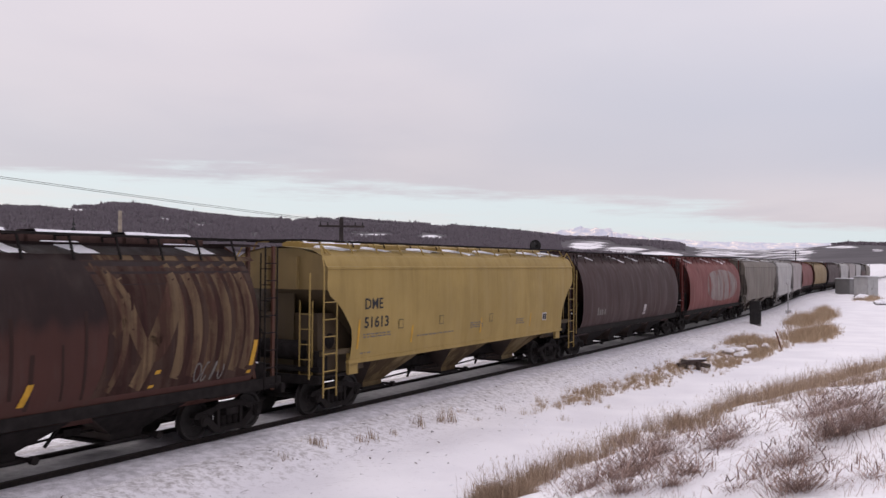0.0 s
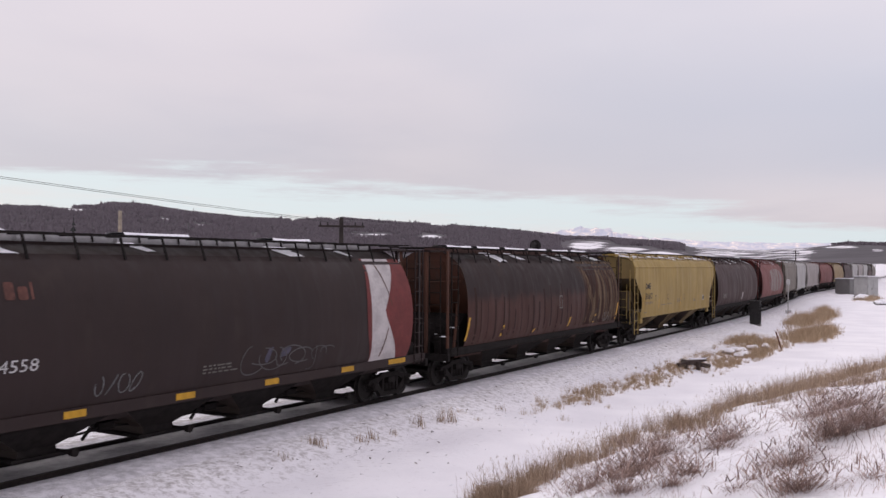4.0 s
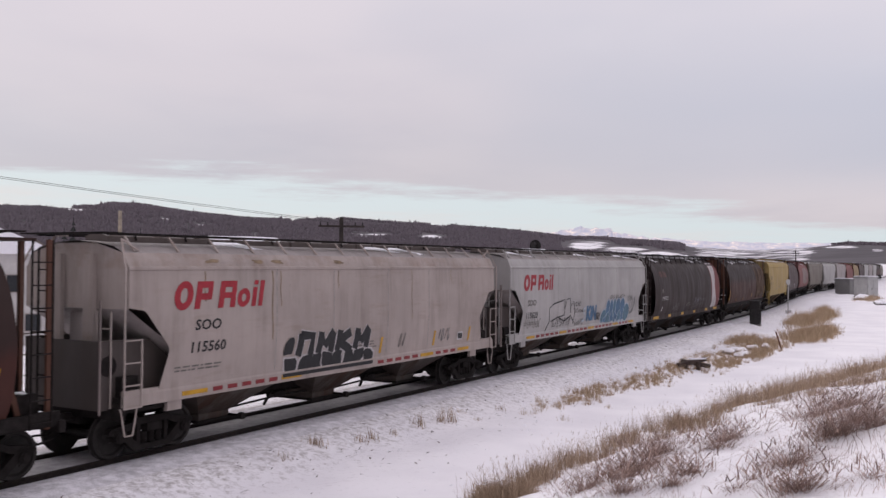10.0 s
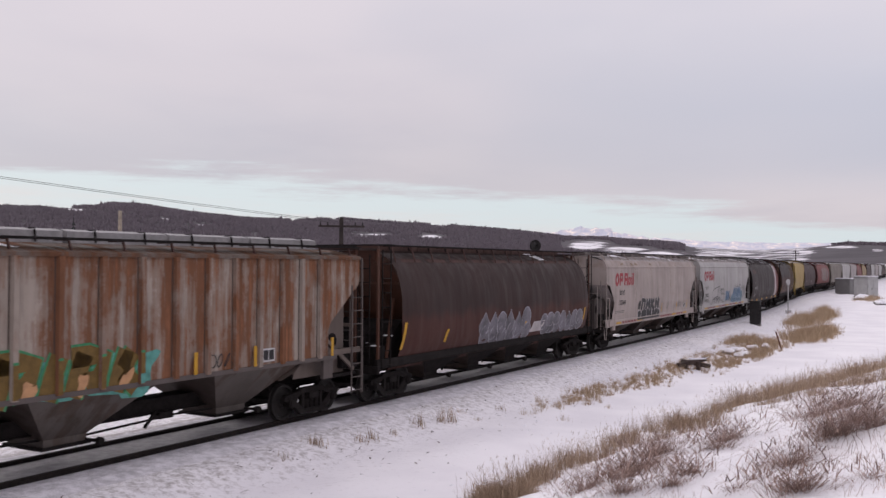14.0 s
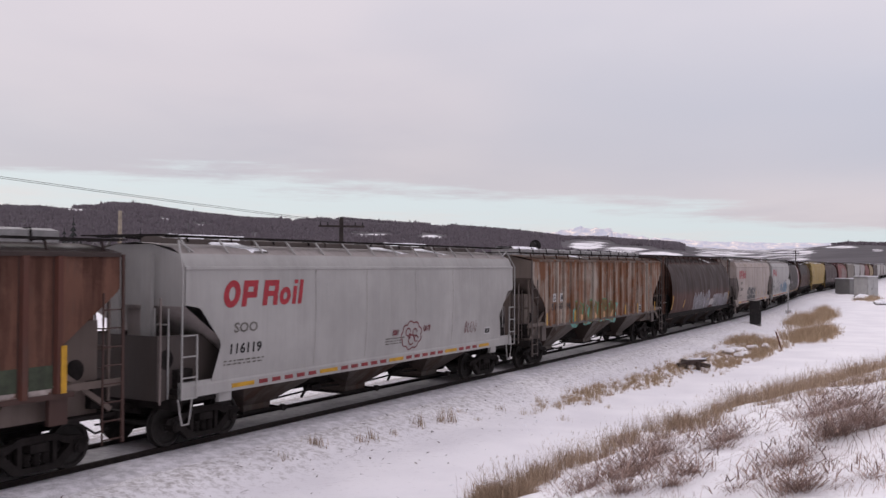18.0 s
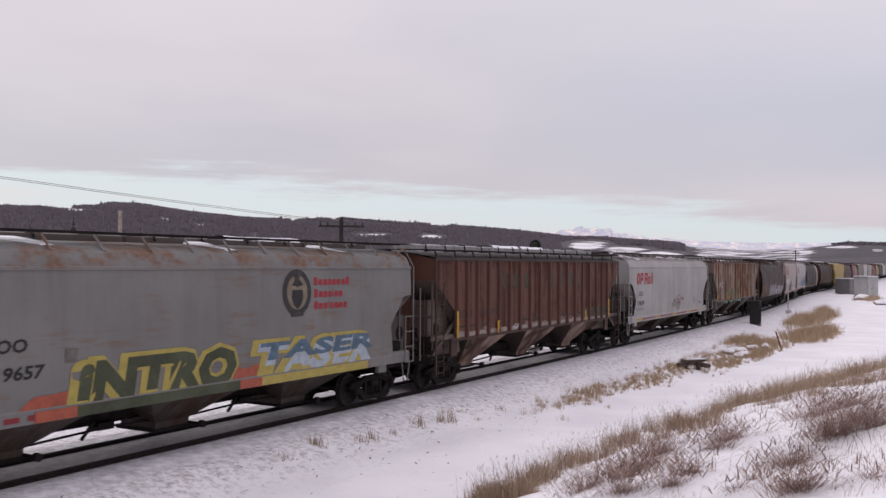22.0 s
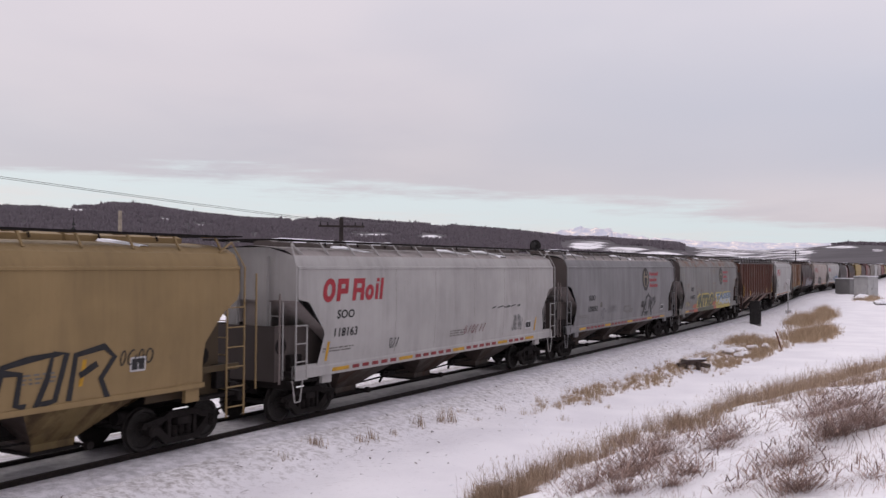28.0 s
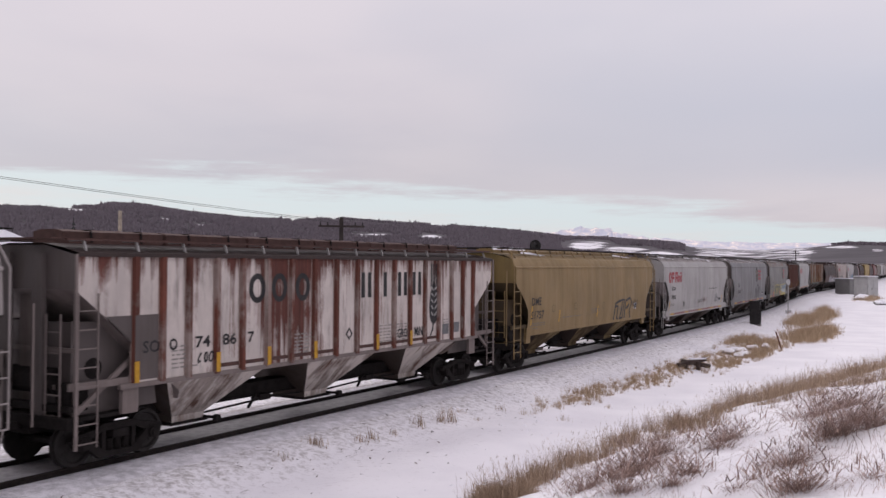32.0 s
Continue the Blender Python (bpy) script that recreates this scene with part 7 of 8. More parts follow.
        for sx in (-1, 1):
            loops_to(car, "ribbed", [[(4.66 + sx * 0.04, z), (4.66 + sx * 0.17, z + 0.10), (4.66 + sx * 0.17, z + 0.17), (4.66 + sx * 0.04, z + 0.07)]], C_WHITE, 0.014, "emblem_grain")
    line_to(car, "ribbed", [[(4.64, 2.3), (4.60, 2.0), (4.45, 1.8)]], 0.07, BLACK_MARK, 0.011, "emblem_stem")
    for txt, x in (("SO", -7.08), ("O", -6.36), ("74", -5.62), ("86", -4.78), ("7", -3.95)):
        figures(car, "ribbed", txt, x + 0.04, 2.20, 0.25, BLACK_MARK, width=0.23 * len(txt), bold=0.03)
    figures(car, "ribbed", "GRO", 2.55, 1.86, 0.28, BLACK_SPRAY, width=0.55, name="graffiti")
    figures(car, "ribbed", "MiN8", 3.5, 1.86, 0.28, BLACK_SPRAY, width=0.62, name="graffiti")
    scrawl(car, "ribbed", -5.5, 1.86, 0.5, 0.22, BLACK_SPRAY, 141, 3, 0.04)
    rnd = random.Random(6)
    for x in (-2.2, -6.25, 1.6, 2.5, 5.2):
        small_print(car, "ribbed", x, 2.25, 0.6, 6, PRINT_GREY, rnd, 0.09)
    mark(car, "ribbed", 5.9, 6.3, 1.82, 2.15, GREY_SPRAY, 0.01, name="stencil_panel")
    mark(car, "ribbed", 5.2, 5.6, 1.80, 2.13, GREY_SPRAY, 0.01, name="stencil_panel")
    loops_to(car, "ribbed", [[(-0.03, 2.14), (0.13, 2.32), (0.29, 2.14), (0.13, 1.96)]], BLACK_MARK, 0.010, "emblem")
    loops_to(car, "ribbed", [[(0.05, 2.14), (0.13, 2.24), (0.21, 2.14), (0.13, 2.04)]], C_WHITERUST, 0.014, "emblem_field")
    for a, b in zip(RIB_AT[:-4], RIB_AT[1:-3]):
        for sx in (-1, 1):
            xa, xb = sorted((sx * a, sx * b))
            mark(car, "ribbed", xa + 0.1, xb - 0.1, 1.70, 1.79, HATCH_BROWN, 0.008, name="painted_band")
    for x in (-7.24, -4.93, -3.22, -1.42, 1.42, 3.22):
        bm = bmesh.new()
        box(bm, x - 0.06, x + 0.06, -1.612, -1.601, 1.62, 2.05)
        part("reflective_strip", bm, YELLOW_MARK, car, "yellow reflective strip")
    zs = [1.66 + 1.32 * i / 6 for i in range(7)]
    loops_to(car, "ribbed", [[(-6.62, z) for z in (2.98, 1.66)] + [(-side_end("ribbed", z) + 0.02, z) for z in zs]], CORNER_GREY, 0.009, "paint_patch", "grey repainted corner")
    bm = bmesh.new()
    box(bm, -7.24 - 0.056, -7.24 + 0.056, -1.606, -1.601, 2.06, 2.98)
    part("painted_rib_face", bm, CORNER_GREY, car)
    hopper_car("curved", BEHIND[14], C_PALE, "pale grey hopper wagon at the end of the rake", end=GREY_END, chute=GREY_END, seed=15)


build_train()


# ---- dry grass and weeds ----
def straw_mat(name, dark, light, thin=0.0):
    m, t, b, v = blank(name)
    geo = t.nodes.new("ShaderNodeNewGeometry")
    put(t, b, ramp_node(t, geo.outputs["Random Per Island"], [(0.0, dark), (0.55, tuple((a + c) / 2 for a, c in zip(dark, light))), (1.0, light)], False), 0.85)
    b.inputs["Specular IOR Level"].default_value = 0.15
    if thin:
        glow = t.nodes.new("ShaderNodeBsdfTranslucent")
        glow.inputs["Color"].default_value = tuple((a + c) / 2 for a, c in zip(dark, light)) + (1.0,)
        both = t.nodes.new("ShaderNodeMixShader")
        both.inputs[0].default_value = thin
        end = b.outputs[0].links[0].to_socket
        t.links.new(b.outputs[0], both.inputs[1])
        t.links.new(glow.outputs[0], both.inputs[2])
        t.links.new(both.outputs[0], end)
    return m


STRAW = straw_mat("dry_straw", (0.175, 0.117, 0.080), (0.52, 0.395, 0.285))
PALE_STRAW = straw_mat("pale_straw", (0.26, 0.18, 0.11), (0.60, 0.46, 0.32))
WEED = straw_mat("dry_weed", (0.130, 0.083, 0.070), (0.48, 0.350, 0.300))


def blades(name, roots, heights, widths, leans, rng, mat, away=None):
    """Many bent blades in one mesh: each has a foot, a middle and a tip."""
    n = len(roots)
    a = rng.uniform(0, 2 * np.pi, n) if away is None else away
    face = rng.uniform(0, 2 * np.pi, n)
    side = np.stack([np.cos(face), np.sin(face), np.zeros(n)], 1) * (widths / 2)[:, None]
    out = np.stack([np.cos(a), np.sin(a), np.zeros(n)], 1) * (heights * leans)[:, None]
    up = np.zeros((n, 3))
    up[:, 2] = heights
    droop = np.clip(leans - 0.45, 0, 1)[:, None]
    p = np.stack([roots - side, roots + side, roots + out * 0.35 + up * 0.55 - side * 0.8, roots + out * 0.35 + up * 0.55 + side * 0.8,
                  roots + out * 0.75 + up * (0.9 - 0.15 * droop) - side * 0.45, roots + out * 0.75 + up * (0.9 - 0.15 * droop) + side * 0.45, roots + out * 1.1 + up * (1.0 - 0.45 * droop)], 1).reshape(-1, 3)
    b = np.arange(n)[:, None] * 7
    quads = np.concatenate([b + np.array([[0, 1, 3, 2]]), b + np.array([[2, 3, 5, 4]])]).tolist()
    tris = (b + np.array([[4, 5, 6]])).tolist()
    me = bpy.data.meshes.new(name)
    me.from_pydata(p.tolist(), [], quads + tris)
    me.materials.append(mat)
    return me


def on_ground(x, y, sink=0.03):
    return np.stack([x, y, ground_height(x, y) - sink], 1)


def band_places(upper, lower, n, rng, power=1.0):
    """Places strewn between two lines, denser by the first; each line is x, y pairs."""
    t = rng.uniform(0, 1, n)
    u = rng.uniform(0, 1, n) ** power
    k = np.linspace(0, 1, len(upper))
    k2 = np.linspace(0, 1, len(lower))
    ax, ay = np.interp(t, k, [p[0] for p in upper]), np.interp(t, k, [p[1] for p in upper])
    bx, by = np.interp(t, k2, [p[0] for p in lower]), np.interp(t, k2, [p[1] for p in lower])
    return ax + (bx - ax) * u, ay + (by - ay) * u, u


def patchy(x, y, scale, seed):
    return np.array([noise.noise(Vector((a * scale + seed, b * scale, seed))) for a, b in zip(x, y)])


def tussocks(name, x, y, h, count, rng, mat, label, width):
    """Grass in tussocks: blades that spread from each middle."""
    n = len(x) * count
    cx, cy, ch = np.repeat(x, count), np.repeat(y, count), np.repeat(h, count)
    q = np.abs(rng.normal(0, 1, n))
    a = rng.uniform(0, 2 * np.pi, n)
    far = np.hypot(cx, cy)
    px, py = cx + q * np.cos(a) * ch * 0.35, cy + q * np.sin(a) * ch * 0.35
    tall = ch * rng.uniform(0.35, 1.0, n) * np.clip(1.15 - 0.2 * q, 0.4, 1.2) + (rng.uniform(0, 1, n) > 0.96) * rng.uniform(0.1, 0.3, n)
    wide = width * rng.uniform(0.7, 1.4, n) * np.clip(far / 22, 0.8, 3.2)
    ob = new(name, blades(name, on_ground(px, py), tall, wide, rng.uniform(0.08, 0.75, n), rng, mat))
    return tagged(ob, label, "grass", kind="stuff")


def make_bank_grass():
    rng = np.random.default_rng(5)
    upper = [(0.5, 16.9), (0.95, 17.5), (1.4, 18.4), (2.8, 20.8), (5.2, 24.6), (6.8, 26.4), (9.5, 29.8), (12.7, 33.4), (16.2, 37.0), (19.8, 40.8), (26, 47), (33, 54)]
    lower = [(0.75, 16.0), (1.1, 16.5), (1.7, 16.9), (2.8, 18.4), (4.2, 20.6), (5.6, 21.8), (7.0, 22.0), (8.4, 21.9), (9.8, 21.8), (11.5, 22.2), (14.5, 25), (20, 31)]
    n = 1800
    x, y, u = band_places(upper, lower, n, rng, 1.15)
    keep = 1.5 * patchy(x, y, 0.8, 3.0) + 0.20 + 0.34 * (x > 9) - 0.8 * u ** 1.6 + rng.uniform(-0.2, 0.2, n) > 0
    tussocks("bank_grass", x[keep], y[keep], np.where(x[keep] > 9, 0.72, 0.52) * (1.0 - 0.25 * u[keep]) * rng.uniform(0.55, 1.15, keep.sum()), 26, rng, STRAW, "dense brown dry grass along the foot of the bank", 0.0062)
    # tall thin stems with seed heads that stand above the band
    n = 1300
    x, y, u = band_places(upper[:9], lower[:9], n, rng, 0.9)
    keep = patchy(x, y, 0.8, 9.0) + rng.uniform(-0.3, 0.3, n) > -0.12
    x, y, n = x[keep], y[keep], int(keep.sum())
    tall, lean, way = rng.uniform(0.32, 0.78, n), rng.uniform(0.05, 0.55, n), rng.uniform(0, 2 * np.pi, n)
    roots = on_ground(x, y)
    stems = new("seed_stems", blades("seed_stems", roots, tall, rng.uniform(0.0035, 0.006, n), lean, rng, STRAW, way))
    tagged(stems, "tall thin dry stems with seed heads along the bank", "grass", kind="stuff")
    tips = roots + np.stack([np.cos(way) * tall * lean * 0.95, np.sin(way) * tall * lean * 0.95, tall * 0.93], 1)
    heads = np.repeat(tips, 2, axis=0)
    k = len(heads)
    ob = new("seed_heads", blades("seed_heads", heads, rng.uniform(0.04, 0.12, k), rng.uniform(0.004, 0.008, k), rng.uniform(0.3, 1.2, k), rng, STRAW))
    tagged(ob, "small brown seed heads of the dry grass", "grass", kind="stuff")
    # thin stalks all over the snowy slope
    x, y, u = band_places([(1.0, 16.0), (3.6, 18.8), (7.5, 21.4), (11.5, 23.6)], [(2.2, 10.2), (4.4, 10.6), (6.4, 11.8), (9.0, 15.0)], 5200, rng)
    keep = patchy(x, y, 0.9, 7.0) + rng.uniform(-0.12, 0.12, len(x)) > 0.22
    x, y = x[keep], y[keep]
    n = len(x)
    ob = new("slope_stalks", blades("slope_stalks", on_ground(x, y), rng.uniform(0.12, 0.36, n), rng.uniform(0.004, 0.008, n), rng.uniform(0.3, 1.3, n), rng, WEED))
    tagged(ob, "sparse dry stalks poking through the snow", "grass", kind="stuff")


def make_verge_grass():
    rng = np.random.default_rng(6)
    spots = [(14.2, 4.6, 3.8, 0.9, 2400, 0.34), (19.5, 5.2, 3.8, 0.9, 2200, 0.32), (24.5, 5.0, 3.4, 1.2, 1700, 0.27), (29.0, 5.6, 3.2, 1.2, 2000, 0.33), (27.0, 6.6, 2.6, 0.5, 1000, 0.32), (33.0, 6.6, 3.2, 0.8, 2200, 0.42), (38.5, 6.0, 3.6, 1.2, 2200, 0.62), (40.5, 4.4, 3.0, 0.8, 1200, 0.6),
             (46.5, 7.3, 4.2, 1.2, 3200, 0.95), (51.0, 7.9, 3.0, 0.8, 1500, 0.9), (62.0, 5.2, 6.0, 1.1, 2400, 1.0), (71.5, 6.0, 5.0, 0.9, 1800, 1.05), (80.0, 5.4, 4.0, 0.6, 800, 0.9), (120.0, 9.5, 8.0, 1.6, 900, 0.9), (112.0, 13.0, 6.0, 1.0, 600, 0.8)]
    xs, ys, hs = [], [], []
    for s0, d0, ls, ld, n, h in spots:
        m = max(6, n // 16)
        s, d = s0 + rng.normal(0, ls * 0.5, m), d0 + rng.normal(0, ld * 0.5, m)
        xs.append(np.interp(s, LINE[0], LINE[1]) + d * np.sin(np.interp(s, LINE[0], LINE[3])))
        ys.append(np.interp(s, LINE[0], LINE[2]) - d * np.cos(np.interp(s, LINE[0], LINE[3])))
        hs.append(h * rng.uniform(0.45, 1.0, m))
    x, y, h = np.concatenate(xs), np.concatenate(ys), np.concatenate(hs)
    tussocks("verge_grass", x, y, h, 24, rng, PALE_STRAW, "pale tan dry grass on the verge between track and road", 0.0055)


def weed_clump(x, y, r, h, n, seed):
    n, r, h = int(n * 0.68), r * 1.25, h * 1.20
    rng = np.random.default_rng(seed)
    a, q = rng.uniform(0, 2 * np.pi, n), np.sqrt(rng.uniform(0, 1, n)) * r
    px, py = x + q * np.cos(a) * 1.25, y + q * np.sin(a) * 0.8
    stand = thing("weed_clump", pose(x, y, float(ground_height(np.array([x]), np.array([y]))[0])), "dry reddish-brown weed clump standing in snow", "dry plant", "weed clumps on the bank")
    inv = stand.matrix_basis.inverted()
    # arching stems that lean outwards, and a dense low mat at their feet
    lobes = 0.35 + 0.9 * np.abs(np.sin(1.5 * a + seed)) * (0.6 + 0.4 * np.sin(a * 0.5 + seed * 2.0))
    q = rng.uniform(0, 1, n) ** 1.1 * r * lobes
    px, py = x + q * np.cos(a) * 1.25, y + q * np.sin(a) * 0.8
    me = blades("stalks", on_ground(px, py), rng.uniform(0.35, 1.0, n) ** 1.3 * h, rng.uniform(0.004, 0.010, n), 0.45 + 0.6 * q / r + rng.uniform(0.0, 1.5, n), rng, WEED, a + rng.normal(0, 0.9, n))
    me.transform(inv)
    tagged(part("stem_tangle", me, None, stand), kind="stuff")
    k = n // 2
    b, q = rng.uniform(0, 2 * np.pi, k), rng.uniform(0, 1, k) * r * 0.5
    me = blades("mat", on_ground(x + q * np.cos(b) * 1.25, y + q * np.sin(b) * 0.8), rng.uniform(0.15, 0.5, k) * h, rng.uniform(0.004, 0.011, k), rng.uniform(0.6, 2.2, k), rng, WEED)
    me.transform(inv)
    tagged(part("low_tangle", me, None, stand), kind="stuff")
    # drooping leaves and seed heads
    m = n // 2
    a, q = rng.uniform(0, 2 * np.pi, m), np.sqrt(rng.uniform(0, 1, m)) * r * 1.1
    roots = on_ground(x + q * np.cos(a) * 1.25, y + q * np.sin(a) * 0.8)
    roots[:, 2] += rng.uniform(0.15, 0.8, m) * h
    me = blades("leaves", roots, rng.uniform(0.08, 0.24, m), rng.uniform(0.009, 0.021, m), rng.uniform(0.9, 2.2, m), rng, WEED)
    me.transform(inv)
    tagged(part("leaf_tangle", me, None, stand), kind="stuff")


def make_clumps():
    clumps = [(4.64, 12.0, 0.30, 0.36, 520), (5.35, 14.1, 0.30, 0.40, 380), (6.36, 14.8, 0.50, 0.62, 620), (6.9, 14.6, 0.32, 0.45, 300), (3.38, 16.1, 0.42, 0.48, 520), (4.3, 18.4, 0.50, 0.45, 520), (5.71, 18.4, 0.45, 0.42, 420),
              (5.2, 17.4, 0.35, 0.36, 260), (3.84, 14.24, 0.30, 0.34, 220), (8.7, 19.8, 0.60, 0.55, 420), (2.69, 13.7, 0.34, 0.36, 320), (3.4, 13.52, 0.28, 0.30, 200), (4.39, 13.0, 0.16, 0.34, 60), (5.67, 12.1, 0.22, 0.26, 90), (7.9, 19.4, 0.5, 0.5, 300), (4.05, 12.68, 0.2, 0.24, 80),
              (7.3, 16.2, 0.4, 0.6, 260), (7.6, 15.2, 0.4, 0.5, 260), (3.1, 15.2, 0.3, 0.4, 240), (2.4, 15.4, 0.35, 0.42, 300)]
    for i, (x, y, r, h, n) in enumerate(clumps):
        weed_clump(x, y, r, h, n, 100 + i)
    tufts = [(-2.95, 21.94, 0.34), (-3.1, 22.0, 0.26), (-1.99, 22.87, 0.30), (-1.75, 23.32, 0.34), (-0.65, 25.3, 0.42), (-0.03, 25.99, 0.46), (0.25, 26.26, 0.52), (1.82, 28.66, 0.28), (-3.51, 20.62, 0.22), (1.05, 26.92, 0.16), (-1.3, 24.1, 0.2), (0.6, 27.4, 0.2)]
    rng = np.random.default_rng(9)
    for x, y, h in tufts:
        n = int(14 + h * 60)
        px, py = x + rng.normal(0, 0.09, n), y + rng.normal(0, 0.09, n)
        z = float(ground_height(np.array([x]), np.array([y]))[0])
        me = blades("grass_tuft", on_ground(px, py), rng.uniform(0.4, 1.0, n) * h, rng.uniform(0.008, 0.014, n), rng.uniform(0.05, 0.4, n), rng, STRAW)
        me.transform(Matrix.Translation((-x, -y, -z)))
        ob = new("grass_tuft", me)
        ob.matrix_basis = pose(x, y, z)
        tagged(ob, "small tuft of dry grass in thin snow", "dry plant", "grass tufts beside the track")


def make_litter():
    """Twigs, clods and gravel strewn over the thin snow beside the track."""
    rng = np.random.default_rng(31)
    n = 420
    s, d = rng.uniform(-14, 40, n), 1.9 + rng.gamma(1.6, 1.1, n)
    x = np.interp(s, LINE[0], LINE[1]) + d * np.sin(np.interp(s, LINE[0], LINE[3]))
    y = np.interp(s, LINE[0], LINE[2]) - d * np.cos(np.interp(s, LINE[0], LINE[3]))
    ob = new("snow_litter", blades("snow_litter", on_ground(x, y, 0.0), rng.uniform(0.015, 0.05, n), rng.uniform(0.02, 0.05, n), rng.uniform(0.8, 4.5, n), rng, LITTER))
    tagged(ob, "dark twigs and gravel strewn over thin snow", "litter", kind="stuff")
    bm = bmesh.new()
    for k in range(150):
        s0, d0 = rng.uniform(-14, 26), 2.3 + rng.gamma(1.5, 0.8)
        px, py, h = on_line(s0, d0)
        pz = float(ground_height(np.array([px]), np.array([py]))[0])
        r = rng.uniform(0.02, 0.07)
        ring = [(px + r * rng.uniform(0.7, 1.5) * math.cos(a), py + r * rng.uniform(0.7, 1.3) * math.sin(a), pz - 0.01) for a in [math.pi * i / 3 for i in range(6)]]
        vs = [bm.verts.new(p) for p in ring]
        top = bm.verts.new((px, py, pz + r * 0.75))
        for i in range(6):
            bm.faces.new((vs[i], vs[(i + 1) % 6], top))
    ob = new("snow_clods", to_mesh("snow_clods", bm, CAP_SNOW))
    tagged(ob, "small clods of snow beside the track", "snow", kind="stuff")


LITTER = straw_mat("dark_litter", (0.03, 0.022, 0.02), (0.16, 0.115, 0.10))
make_litter()
make_bank_grass()
make_verge_grass()
make_clumps()


# ---- things beside the track ----
POLE_WOOD = plain_mat("pole_wood", (0.035, 0.028, 0.026), 0.85, 0.35, 3.0)
PALE_POLE = plain_mat("pale_pole_wood", (0.26, 0.22, 0.175), 0.85, 0.25, 3.0)
CABINET = plain_mat("cabinet_grey", (0.17, 0.165, 0.163), 0.55, 0.12, 1.5)
CABINET2 = plain_mat("cabinet_pale_grey", (0.36, 0.355, 0.35), 0.55, 0.12, 1.5)
BLACK_IRON = plain_mat("black_iron", (0.022, 0.02, 0.02), 0.6, 0.3)
SIGN_WHITE = plain_mat("sign_white", (0.40, 0.39, 0.39), 0.5, 0.1)
TIMBER = plain_mat("old_timber", (0.055, 0.04, 0.034), 0.85, 0.4, 4.0)
STONE = plain_mat("grey_stone", (0.20, 0.185, 0.18), 0.9, 0.4, 3.0, 0.0, 0.6)
RUSTY_IRON = plain_mat("rusty_iron", (0.12, 0.05, 0.03), 0.8, 0.4)


def stand_at(s, d, turn=0.0, lift=0.0):
    x, y, h = on_line(s, d)
    z = float(ground_height(np.array([x]), np.array([y]))[0])
    return pose(x, y, z + lift - 0.02, 0, 0, math.degrees(h) + turn)


def rounded_box(bm, x0, x1, y0, y1, z0, z1, r=0.03):
    box(bm, x0, x1, y0, y1, z0, z1)
    bmesh.ops.bevel(bm, geom=list(bm.edges), offset=r, segments=2, affect="EDGES")


def make_track_box():
    at = thing("equipment_box", stand_at(54.6, 2.75), "dark weathered trackside equipment box on a post", "equipment box")
    bm = bmesh.new()
    rounded_box(bm, -0.30, 0.30, -0.36, 0.36, 0.0, 1.68)
    body = part("box_body", bm, BLACK_IRON, at)
    bm = bmesh.new()
    rounded_box(bm, -0.35, 0.35, -0.41, 0.41, 1.68, 1.77, 0.02)
    part("lid", bm, BLACK_IRON, at)
    bm = bmesh.new()
    rounded_box(bm, -0.23, 0.23, -0.39, -0.365, 0.2, 1.5, 0.01)
    part("door", bm, STEEL_DARK, at)
    bm = bmesh.new()
    rounded_box(bm, -0.34, 0.34, -0.40, 0.40, -0.25, 0.02, 0.02)
    part("plinth", bm, STONE, at)


def make_round_sign():
    at = thing("track_sign", stand_at(72.0, 2.9), "white round trackside sign on a thin grey post", "sign")
    bm = bmesh.new()
    rod(bm, (0, 0, -0.2), (0, 0, 3.05), 0.05, 8)
    part("post", bm, CABINET2, at)
    bm = bmesh.new()
    rod(bm, (0.0, 0.03, 2.95), (0.0, -0.03, 2.95), 0.27, 24)
    part("sign_plate", bm, SIGN_WHITE, at, "round white plate", m=pose(0, 0, 0, 0, 0, -34))
    bm = bmesh.new()
    box(bm, -0.38, 0.38, -0.04, -0.01, -0.02, 0.26)
    part("lower_plate", bm, SIGN_WHITE, at, "small white plate low on the post", m=pose(0, 0, 0.15, 0, 0, -34))
    bm = bmesh.new()
    box(bm, -0.22, 0.22, -0.047, -0.041, 0.06, 0.10)
    part("sign_bar", bm, RED_MARK, at, m=pose(0, 0, 0.15, 0, 0, -34))


